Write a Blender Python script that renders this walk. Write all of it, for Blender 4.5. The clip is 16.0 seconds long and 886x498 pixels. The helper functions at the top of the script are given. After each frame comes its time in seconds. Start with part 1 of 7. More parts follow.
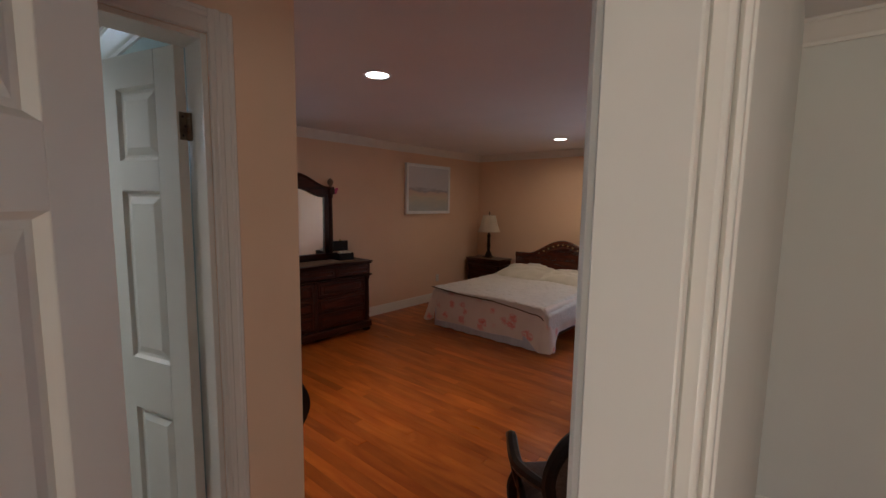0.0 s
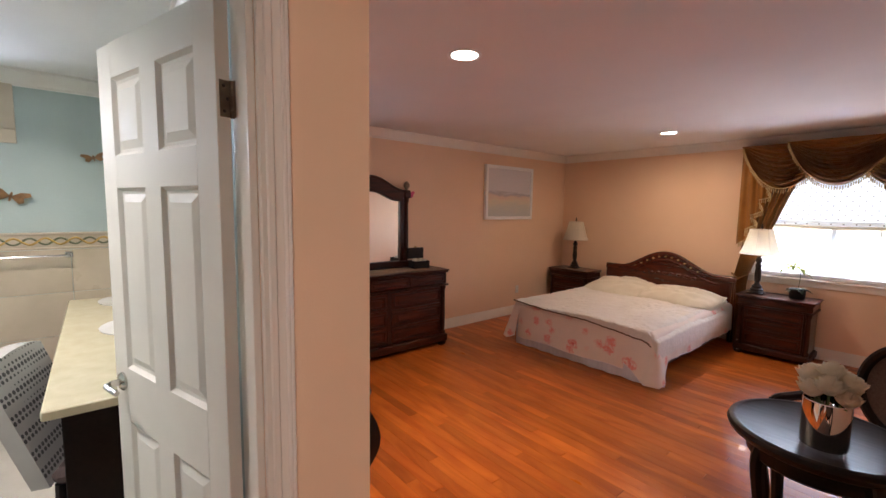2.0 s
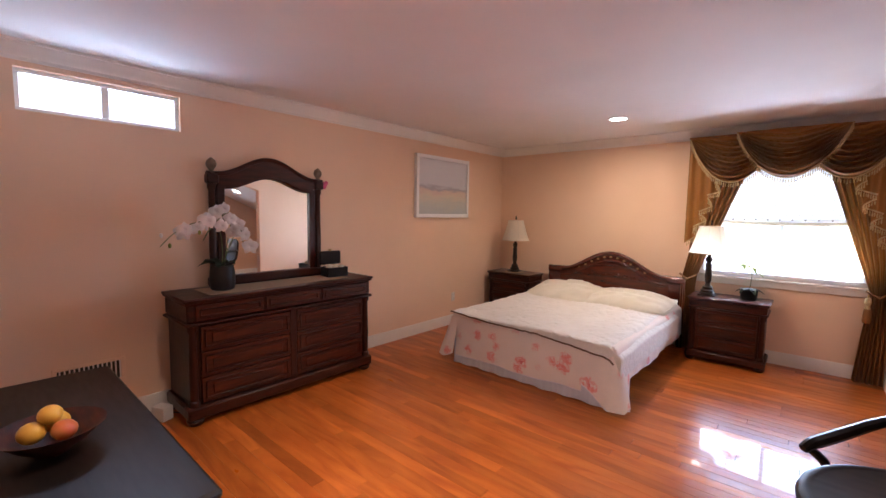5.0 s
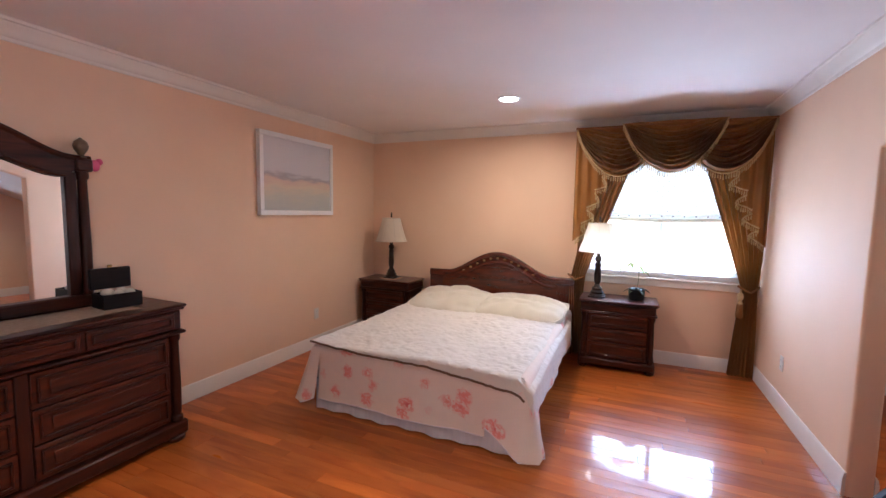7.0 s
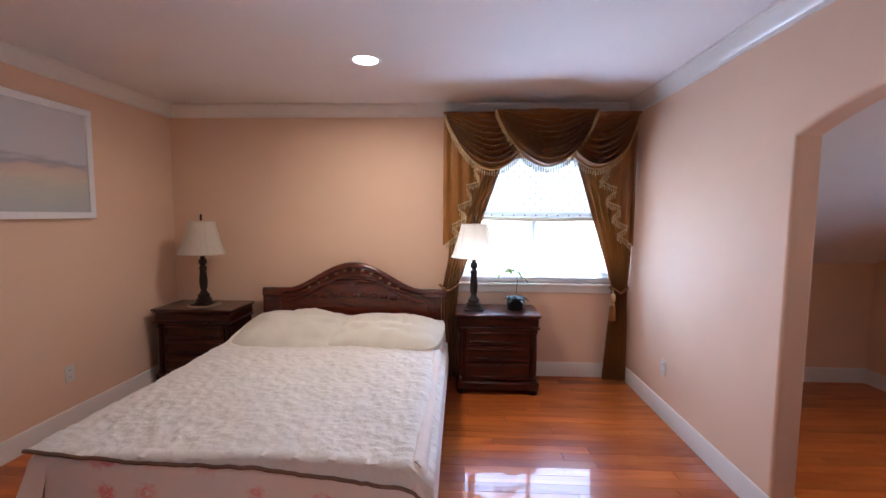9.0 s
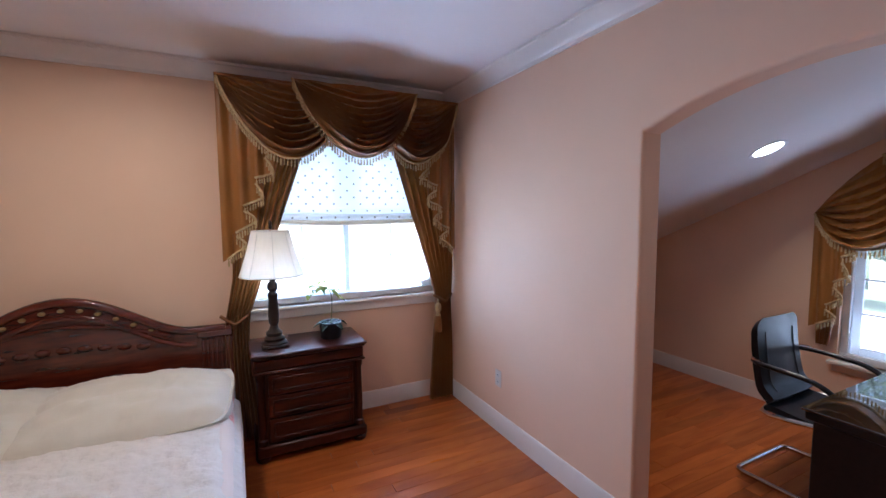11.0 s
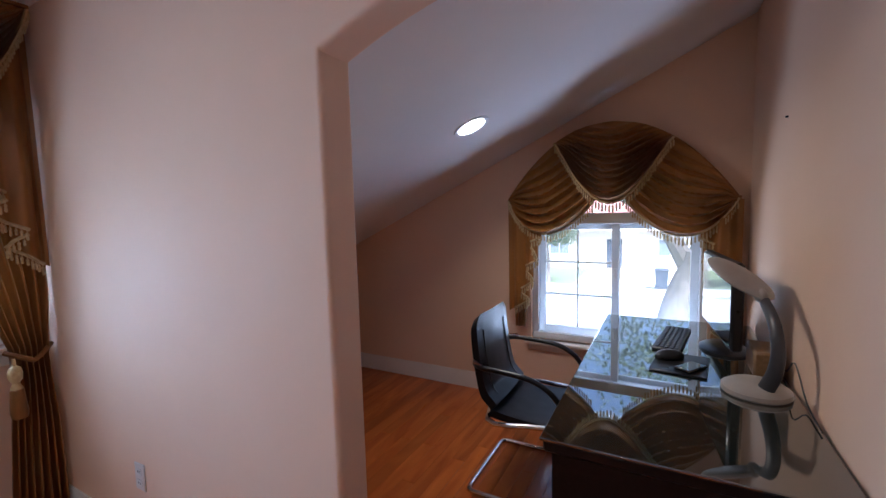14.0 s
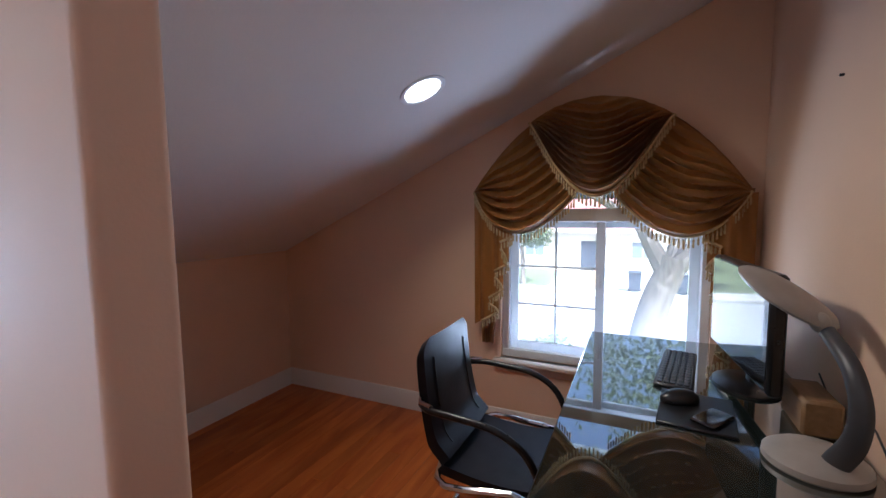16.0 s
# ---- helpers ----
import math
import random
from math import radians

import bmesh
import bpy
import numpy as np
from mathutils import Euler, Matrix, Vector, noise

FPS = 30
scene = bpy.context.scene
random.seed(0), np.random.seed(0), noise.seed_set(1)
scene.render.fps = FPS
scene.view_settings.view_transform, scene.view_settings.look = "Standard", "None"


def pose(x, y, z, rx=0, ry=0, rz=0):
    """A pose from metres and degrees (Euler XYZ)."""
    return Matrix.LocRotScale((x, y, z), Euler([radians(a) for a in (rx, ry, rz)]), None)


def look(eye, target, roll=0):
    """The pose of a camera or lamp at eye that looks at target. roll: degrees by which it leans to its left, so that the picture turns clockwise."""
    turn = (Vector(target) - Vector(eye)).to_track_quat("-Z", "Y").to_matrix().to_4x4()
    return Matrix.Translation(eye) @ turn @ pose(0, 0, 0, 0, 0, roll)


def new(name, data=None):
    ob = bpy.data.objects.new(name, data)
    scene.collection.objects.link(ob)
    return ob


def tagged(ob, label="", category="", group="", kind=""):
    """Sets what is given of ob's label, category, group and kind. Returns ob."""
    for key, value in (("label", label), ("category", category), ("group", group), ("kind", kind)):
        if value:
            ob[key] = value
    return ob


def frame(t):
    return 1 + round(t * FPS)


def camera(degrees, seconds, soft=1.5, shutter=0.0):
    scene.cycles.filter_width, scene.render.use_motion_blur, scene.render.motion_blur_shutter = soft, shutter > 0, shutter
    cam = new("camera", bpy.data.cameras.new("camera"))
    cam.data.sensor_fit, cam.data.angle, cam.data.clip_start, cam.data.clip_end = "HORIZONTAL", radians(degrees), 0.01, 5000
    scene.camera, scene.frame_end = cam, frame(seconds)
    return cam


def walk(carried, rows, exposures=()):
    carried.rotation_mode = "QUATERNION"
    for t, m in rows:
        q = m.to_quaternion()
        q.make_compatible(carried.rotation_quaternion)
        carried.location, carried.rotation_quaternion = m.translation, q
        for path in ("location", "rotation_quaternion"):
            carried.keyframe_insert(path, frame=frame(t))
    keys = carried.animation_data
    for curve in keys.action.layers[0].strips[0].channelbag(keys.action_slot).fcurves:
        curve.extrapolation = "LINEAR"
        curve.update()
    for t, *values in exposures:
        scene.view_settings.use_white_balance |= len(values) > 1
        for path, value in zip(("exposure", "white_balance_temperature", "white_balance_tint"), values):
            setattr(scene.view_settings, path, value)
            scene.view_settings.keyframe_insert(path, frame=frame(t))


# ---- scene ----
cam = camera(93.2, 16.0)
PATH = [
    (0, (0.205, 2.194, 1.601), (-1.086, 3.706, 1.382), 0.9),
    (0.5, (0.088, 2.267, 1.592), (-1.345, 3.646, 1.378), 0.9),
    (1, (-0.029, 2.323, 1.586), (-1.533, 3.624, 1.377), 0.9),
    (1.5, (-0.125, 2.387, 1.583), (-1.65, 3.665, 1.379), 0.9),
    (2, (-0.192, 2.444, 1.578), (-1.723, 3.717, 1.383), 0.9),
    (2.5, (-0.25, 2.493, 1.574), (-1.782, 3.764, 1.382), 0.9),
    (3, (-0.312, 2.566, 1.575), (-1.845, 3.836, 1.385), 0.8),
    (5.5, (-0.874, 3.22, 1.474), (-2.075, 4.81, 1.302), 0.9),
    (6, (-0.993, 3.417, 1.499), (-2.074, 5.091, 1.321), 0.8),
    (6.5, (-1.142, 3.608, 1.482), (-2.09, 5.36, 1.303), 0.9),
    (7, (-1.279, 3.811, 1.48), (-2.078, 5.636, 1.304), 0.9),
    (7.5, (-1.393, 4.027, 1.453), (-2.044, 5.91, 1.285), 0.7),
    (8, (-1.488, 4.244, 1.457), (-1.973, 6.177, 1.293), 0.7),
    (10.5, (-1.732, 5.209, 1.483), (-1.089, 7.095, 1.319), -0.3),
    (11, (-1.723, 5.378, 1.487), (-0.832, 7.162, 1.323), -0.4),
    (11.5, (-1.665, 5.521, 1.488), (-0.551, 7.174, 1.316), -0.7),
    (12, (-1.564, 5.64, 1.472), (-0.252, 7.139, 1.294), -0.8),
    (12.5, (-1.444, 5.723, 1.456), (0.029, 7.064, 1.283), -1.1),
    (13, (-1.294, 5.786, 1.439), (0.302, 6.978, 1.264), -1.3),
    (13.5, (-1.133, 5.826, 1.43), (0.559, 6.876, 1.251), -1.4),
    (14, (-0.979, 5.827, 1.413), (0.776, 6.771, 1.234), -1.5),
    (14.5, (-0.827, 5.831, 1.407), (0.963, 6.704, 1.224), -1.3),
    (15, (-0.696, 5.846, 1.387), (1.103, 6.702, 1.211), -1.0),
    (15.5, (-0.585, 5.883, 1.371), (1.217, 6.732, 1.195), -0.7),
    (16, (-0.459, 5.943, 1.368), (1.346, 6.787, 1.188), -0.6),
]
EXPOSURES = [(0, 0.60, 5850, 11), (0.7, 1.28, 6150, 13), (1.5, 1.74, 6300, 16), (3, 1.92, 6250, 20), (5.5, 2.34, 5500, 15), (8, 2.28, 5150, 13), (10.5, 1.62, 4900, 13), (12, 1.72, 4750, 12), (14, 1.48, 4800, 12), (16, 1.50, 4900, 10)]
walk(cam, [(t, look(eye, target, roll)) for t, eye, target, roll in PATH], EXPOSURES)

# ---- light ----
world = bpy.data.worlds.new("sky")
scene.world = world
world.use_nodes = True
sky = world.node_tree.nodes.new("ShaderNodeTexSky")
sky.sky_type, sky.sun_disc = "NISHITA", False
sky.dust_density, sky.ozone_density = 8.0, 0.4
sky.sun_elevation, sky.sun_rotation = radians(55), radians(225)
world.node_tree.links.new(sky.outputs[0], world.node_tree.nodes["Background"].inputs[0])
world.node_tree.nodes["Background"].inputs[1].default_value = 0.15


def lamp(name, kind, m, energy, colour, size=0.1, size_y=0.1, shape="RECTANGLE", spread=180):
    data = bpy.data.lights.new(name, kind)
    data.energy, data.color = energy, colour
    if kind == "AREA":
        data.shape, data.size, data.size_y, data.spread = shape, size, size_y, radians(spread)
    if kind == "SUN":
        data.angle = radians(0.5)
    ob = new(name, data)
    ob.matrix_world = m
    return ob


lamp("sun", "SUN", look((0, 0, 30), (12, 12, 30 - 24.2)), 5.0, (1.0, 0.95, 0.88))
DAY = (0.66, 0.81, 1.0)
# area lamps stand in for sky and ground-bounced light at the windows
lamp("north_window_light", "AREA", look((-0.97, 8.60, 1.12), (-1.25, 6.0, 0.66)), 5.6, DAY, 1.2, 0.46, spread=120)
lamp("north_blind_light", "AREA", look((-0.95, 8.60, 1.75), (-0.95, 6.0, 1.6)), 3.6, DAY, 1.35, 0.5)
lamp("north_ground_light", "AREA", look((-0.97, 8.62, 0.98), (-1.1, 6.9, 2.2)), 5.0, (0.80, 0.88, 1.0), 1.2, 0.2, spread=150)
lamp("alcove_ground_light", "AREA", look((2.30, 6.14, 0.44), (1.2, 6.3, 1.9)), 6.0, (0.84, 0.90, 1.0), 0.95, 0.30)
lamp("west_window_light", "AREA", look((-4.46, 3.72, 2.17), (-2.0, 3.72, 1.7)), 3, DAY, 0.8, 0.22)
lamp("bath_window_light", "AREA", look((-4.46, 1.55, 2.17), (-2.0, 1.55, 1.6)), 8, DAY, 0.75, 0.22)
# added fill lamps at unseen hall openings, to brighten jamb and doorway wall
lamp("hall_south_fill", "AREA", look((1.0, -0.27, 1.5), (0.55, 2.6, 1.4)), 5, (1.0, 0.93, 0.78), 1.0, 1.2)
lamp("hall_east_fill", "AREA", look((3.16, 0.45, 1.45), (-1.2, 2.75, 1.4)), 17, (1.0, 0.93, 0.78), 1.1, 1.2)
WARM = (1.0, 0.76, 0.50)

# ---- building helpers ----
class Build:
    """Collects vertices and faces of one mesh."""

    def __init__(self):
        self.v, self.f = [], []

    def add(self, verts, faces):
        n = len(self.v)
        self.v += [tuple(p) for p in verts]
        self.f += [tuple(n + i for i in f) for f in faces]
        return self

    def box(self, x0, x1, y0, y1, z0, z1, c=0.0):
        X, Y, Z = (x0, x1), (y0, y1), (z0, z1)
        if c <= 0:
            vs = [(X[i], Y[j], Z[k]) for i in (0, 1) for j in (0, 1) for k in (0, 1)]
            return self.add(vs, [(0, 1, 3, 2), (4, 6, 7, 5), (0, 4, 5, 1), (2, 3, 7, 6), (0, 2, 6, 4), (1, 5, 7, 3)])
        c = min(c, (x1 - x0) * 0.49, (y1 - y0) * 0.49, (z1 - z0) * 0.49)
        vs, at = [], {}
        for i in (0, 1):
            for j in (0, 1):
                for k in (0, 1):
                    inn = (X[i] + (c, -c)[i], Y[j] + (c, -c)[j], Z[k] + (c, -c)[k])
                    for a in range(3):
                        p = list(inn)
                        p[a] = (X[i], Y[j], Z[k])[a]
                        at[i, j, k, a] = len(vs)
                        vs.append(p)
        fs = []
        loop = ((0, 0), (1, 0), (1, 1), (0, 1))
        for s in (0, 1):
            fs.append([at[s, p, q, 0] for p, q in loop])
            fs.append([at[p, s, q, 1] for p, q in loop])
            fs.append([at[p, q, s, 2] for p, q in loop])
        for p in (0, 1):
            for q in (0, 1):
                fs.append([at[p, q, 0, 0], at[p, q, 0, 1], at[p, q, 1, 1], at[p, q, 1, 0]])
                fs.append([at[p, 0, q, 0], at[p, 0, q, 2], at[p, 1, q, 2], at[p, 1, q, 0]])
                fs.append([at[0, p, q, 1], at[0, p, q, 2], at[1, p, q, 2], at[1, p, q, 1]])
                for r in (0, 1):
                    fs.append([at[p, q, r, a] for a in range(3)])
        return self.add(vs, fs)

    def lathe(self, prof, x=0, y=0, z=0, n=20, sx=1.0, sy=1.0):
        """A turned body: prof holds (radius, height) from the bottom up."""
        vs, fs = [], []
        for r, h in prof:
            for i in range(n):
                a = 2 * math.pi * i / n
                vs.append((x + sx * r * math.cos(a), y + sy * r * math.sin(a), z + h))
        for k in range(len(prof) - 1):
            for i in range(n):
                j = (i + 1) % n
                fs.append((k * n + i, k * n + j, k * n + n + j, k * n + n + i))
        fs.append(tuple(range(n))[::-1])
        fs.append(tuple(range((len(prof) - 1) * n, len(prof) * n)))
        return self.add(vs, fs)

    def tube(self, pts, r, n=8, flat=1.0, closed=False):
        """A round bar along pts; r is a number or a function of 0..1."""
        pts = [Vector(p) for p in pts]
        if not closed and 4 <= len(pts) <= 8:
            # a smooth curve through few points
            q = [2 * pts[0] - pts[1]] + pts + [2 * pts[-1] - pts[-2]]
            fine = []
            for k in range(len(pts) - 1):
                a, b, c, d = q[k:k + 4]
                for s in (0.0, 0.25, 0.5, 0.75):
                    fine.append(0.5 * (2 * b + (c - a) * s + (2 * a - 5 * b + 4 * c - d) * s * s + (3 * b - a - 3 * c + d) * s ** 3))
            pts = fine + [pts[-1]]
        vs, fs, side = [], [], None
        m = len(pts)
        for k, p in enumerate(pts):
            if closed:
                d = pts[(k + 1) % m] - pts[k - 1]
            else:
                d = pts[min(k + 1, m - 1)] - pts[max(k - 1, 0)]
            d.normalize()
            if side is None:
                side = d.orthogonal().normalized()
            side = (side - d * side.dot(d)).normalized()
            up = d.cross(side)
            rr = r(k / (m - 1)) if callable(r) else r
            for i in range(n):
                a = 2 * math.pi * i / n
                vs.append(p + side * (rr * math.cos(a)) + up * (rr * flat * math.sin(a)))
        for k in range(m if closed else m - 1):
            for i in range(n):
                j, k2 = (i + 1) % n, (k + 1) % m
                fs.append((k * n + i, k * n + j, k2 * n + j, k2 * n + i))
        if not closed:
            fs.append(tuple(range(n))[::-1])
            fs.append(tuple(range((m - 1) * n, m * n)))
        return self.add(vs, fs)

    def sheet(self, fn, nu, nv, thick=0.0, out=(0, -1, 0)):
        """A surface fn(u, v) over 0..1, with a second skin behind it when thick."""
        vs = [Vector(fn(i / nu, j / nv)) for j in range(nv + 1) for i in range(nu + 1)]
        w = nu + 1
        fs = [(j * w + i, j * w + i + 1, j * w + w + i + 1, j * w + w + i) for j in range(nv) for i in range(nu)]
        if thick:
            o = Vector(out) * -thick
            n = len(vs)
            vs += [p + o for p in vs]
            fs += [tuple(n + q for q in f[::-1]) for f in fs]
            rim = [i for i in range(w)] + [j * w + nu for j in range(1, nv + 1)] + [nv * w + i for i in range(nu - 1, -1, -1)] + [j * w for j in range(nv - 1, 0, -1)]
            for a, b in zip(rim, rim[1:] + rim[:1]):
                fs.append((a, n + a, n + b, b))
        return self.add(vs, fs)

    def prism(self, outline, to, t0, t1):
        """An outline of (a, b) pairs pushed from t0 to t1; to(a, b, t) gives the place."""
        n = len(outline)
        vs = [to(a, b, t0) for a, b in outline] + [to(a, b, t1) for a, b in outline]
        fs = [tuple(range(n)), tuple(range(n, 2 * n))[::-1]] + [(i, (i + 1) % n, n + (i + 1) % n, n + i) for i in range(n)]
        return self.add(vs, fs)

    def ball(self, x, y, z, rx, ry=None, rz=None, n=10, m=6):
        ry, rz = ry or rx, rz or rx
        vs, fs = [(x, y, z - rz)], []
        for k in range(1, m):
            b = math.pi * k / m
            for i in range(n):
                a = 2 * math.pi * i / n
                vs.append((x + rx * math.sin(b) * math.cos(a), y + ry * math.sin(b) * math.sin(a), z - rz * math.cos(b)))
        vs.append((x, y, z + rz))
        for i in range(n):
            j = (i + 1) % n
            fs.append((0, 1 + j, 1 + i))
            for k in range(m - 2):
                fs.append((1 + k * n + i, 1 + k * n + j, 1 + k * n + n + j, 1 + k * n + n + i))
            fs.append((1 + (m - 2) * n + i, 1 + (m - 2) * n + j, len(vs) - 1))
        return self.add(vs, fs)

    def mesh(self, name, material, sharp=38):
        me = bpy.data.meshes.new(name)
        me.from_pydata(self.v, [], self.f)
        bm = bmesh.new()
        bm.from_mesh(me)
        bmesh.ops.recalc_face_normals(bm, faces=bm.faces)
        bm.to_mesh(me)
        bm.free()
        me.materials.append(material)
        me.polygons.foreach_set("use_smooth", [True] * len(me.polygons))
        me.set_sharp_from_angle(angle=radians(sharp))
        return me


def part(name, b, material, parent, label="", sharp=38):
    """One mesh object under a thing or under a part."""
    ob = new(name, b.mesh(name, material, sharp))
    ob.parent = parent
    return tagged(ob, label)


def thing(name, m, label, category, group=""):
    """An Empty at a thing's base, which carries its parts."""
    ob = new(name)
    ob.empty_display_size = 0.1
    ob.matrix_basis = m
    return tagged(ob, label, category, group)


def single(name, b, material, label, category, m=None, group="", kind="", sharp=38):
    """A thing of one mesh."""
    ob = new(name, b.mesh(name, material, sharp))
    if m is not None:
        ob.matrix_basis = m
    return tagged(ob, label, category, group, kind)


def setting(name, b, material, label, category):
    return tagged(new(name, b.mesh(name, material)), label, category, "", "structure")


# ---- materials ----
def surf(name, c1, c2=None, rough=0.5, scale=4.0, stretch=(1, 1, 1), bump=0.0, bscale=80.0, bstretch=None, metal=0.0, spec=0.5, coat=0.0,
         coat_rough=0.06, sheen=0.0, rvar=0.08, vary=0.0, detail=5.0, translucent=0.0, world_space=False, dirt=0.06, lo=0.3, hi=0.7):
    m = bpy.data.materials.new(name)
    m.use_nodes = True
    t = m.node_tree
    p = t.nodes["Principled BSDF"]
    N, L = t.nodes.new, t.links.new
    if world_space:
        src = N("ShaderNodeNewGeometry").outputs["Position"]
    else:
        src = N("ShaderNodeTexCoord").outputs["Object"]
    mp = N("ShaderNodeMapping")
    mp.inputs["Scale"].default_value = stretch
    L(src, mp.inputs["Vector"])
    if vary:
        info = N("ShaderNodeObjectInfo")
        shift = N("ShaderNodeVectorMath")
        shift.operation = "SCALE"
        shift.inputs[0].default_value = (37.0, 19.0, 53.0)
        L(info.outputs["Random"], shift.inputs["Scale"])
        L(shift.outputs[0], mp.inputs["Location"])
    n1 = N("ShaderNodeTexNoise")
    n1.inputs["Scale"].default_value, n1.inputs["Detail"].default_value = scale, detail
    L(mp.outputs[0], n1.inputs["Vector"])
    ramp = N("ShaderNodeMapRange")
    ramp.inputs["From Min"].default_value, ramp.inputs["From Max"].default_value = lo, hi
    L(n1.outputs["Fac"], ramp.inputs["Value"])
    mix = N("ShaderNodeMix")
    mix.data_type = "RGBA"
    c2 = c2 or tuple(x * 0.9 for x in c1)
    mix.inputs["A"].default_value, mix.inputs["B"].default_value = (*c1, 1), (*c2, 1)
    L(ramp.outputs[0], mix.inputs["Factor"])
    # a second, broad scale of wear
    n2 = N("ShaderNodeTexNoise")
    n2.inputs["Scale"].default_value, n2.inputs["Detail"].default_value = 1.3, 3.0
    L(src, n2.inputs["Vector"])
    val = N("ShaderNodeMapRange")
    val.inputs["To Min"].default_value, val.inputs["To Max"].default_value = 1 - dirt, 1 + dirt
    L(n2.outputs["Fac"], val.inputs["Value"])
    last = val.outputs[0]
    if vary:
        rv = N("ShaderNodeMapRange")
        rv.inputs["To Min"].default_value, rv.inputs["To Max"].default_value = 1 - vary, 1 + vary
        L(info.outputs["Random"], rv.inputs["Value"])
        mul = N("ShaderNodeMath")
        mul.operation = "MULTIPLY"
        L(last, mul.inputs[0])
        L(rv.outputs[0], mul.inputs[1])
        last = mul.outputs[0]
    hsv = N("ShaderNodeHueSaturation")
    L(mix.outputs["Result"], hsv.inputs["Color"])
    L(last, hsv.inputs["Value"])
    L(hsv.outputs[0], p.inputs["Base Color"])
    rr = N("ShaderNodeMapRange")
    rr.inputs["To Min"].default_value, rr.inputs["To Max"].default_value = max(0.0, rough - rvar), min(1.0, rough + rvar)
    L(n1.outputs["Fac"], rr.inputs["Value"])
    L(rr.outputs[0], p.inputs["Roughness"])
    p.inputs["Metallic"].default_value = metal
    p.inputs["Specular IOR Level"].default_value = spec
    p.inputs["Coat Weight"].default_value = coat
    p.inputs["Coat Roughness"].default_value = coat_rough
    p.inputs["Sheen Weight"].default_value = sheen
    if bump:
        mb = N("ShaderNodeMapping")
        mb.inputs["Scale"].default_value = bstretch or stretch
        L(src, mb.inputs["Vector"])
        nb = N("ShaderNodeTexNoise")
        nb.inputs["Scale"].default_value, nb.inputs["Detail"].default_value = bscale, 3.0
        L(mb.outputs[0], nb.inputs["Vector"])
        bp = N("ShaderNodeBump")
        bp.inputs["Strength"].default_value, bp.inputs["Distance"].default_value = bump, 0.01
        L(nb.outputs["Fac"], bp.inputs["Height"])
        L(bp.outputs[0], p.inputs["Normal"])
    if translucent:
        tr = N("ShaderNodeBsdfTranslucent")
        L(hsv.outputs[0], tr.inputs["Color"])
        ms = N("ShaderNodeMixShader")
        ms.inputs[0].default_value = translucent
        L(p.outputs[0], ms.inputs[1])
        L(tr.outputs[0], ms.inputs[2])
        L(ms.outputs[0], t.nodes["Material Output"].inputs["Surface"])
    return m


def glow(name, colour, strength):
    m = bpy.data.materials.new(name)
    m.use_nodes = True
    p = m.node_tree.nodes["Principled BSDF"]
    p.inputs["Base Color"].default_value = (*colour, 1)
    p.inputs["Emission Color"].default_value = (*colour, 1)
    p.inputs["Emission Strength"].default_value = strength
    return m


def clear_glass(name, tint=(1, 1, 1), rough=0.0):
    m = bpy.data.materials.new(name)
    m.use_nodes = True
    t = m.node_tree
    g = t.nodes.new("ShaderNodeBsdfGlossy")
    g.inputs["Roughness"].default_value = rough
    tr = t.nodes.new("ShaderNodeBsdfTransparent")
    tr.inputs["Color"].default_value = (*tint, 1)
    fr = t.nodes.new("ShaderNodeFresnel")
    fr.inputs["IOR"].default_value = 1.45
    mx = t.nodes.new("ShaderNodeMixShader")
    t.links.new(fr.outputs[0], mx.inputs[0])
    t.links.new(tr.outputs[0], mx.inputs[1])
    t.links.new(g.outputs[0], mx.inputs[2])
    t.links.new(mx.outputs[0], t.nodes["Material Output"].inputs["Surface"])
    return m


def hazy_glass(name, veil):
    """Clear glass with a translucent veil standing in for the haze of overexposed daylight."""
    m = clear_glass(name)
    t = m.node_tree
    last = t.nodes["Material Output"].inputs["Surface"].links[0].from_socket
    nz = t.nodes.new("ShaderNodeTexNoise")
    nz.inputs["Scale"].default_value, nz.inputs["Detail"].default_value = 3.0, 4.0
    mr = t.nodes.new("ShaderNodeMapRange")
    mr.inputs["To Min"].default_value, mr.inputs["To Max"].default_value = veil * 0.7, veil * 1.3
    t.links.new(nz.outputs["Fac"], mr.inputs["Value"])
    tr = t.nodes.new("ShaderNodeBsdfTranslucent")
    tr.inputs["Color"].default_value = (0.85, 0.88, 0.9, 1)
    mx = t.nodes.new("ShaderNodeMixShader")
    t.links.new(mr.outputs[0], mx.inputs[0])
    t.links.new(last, mx.inputs[1])
    t.links.new(tr.outputs[0], mx.inputs[2])
    t.links.new(mx.outputs[0], t.nodes["Material Output"].inputs["Surface"])
    return m


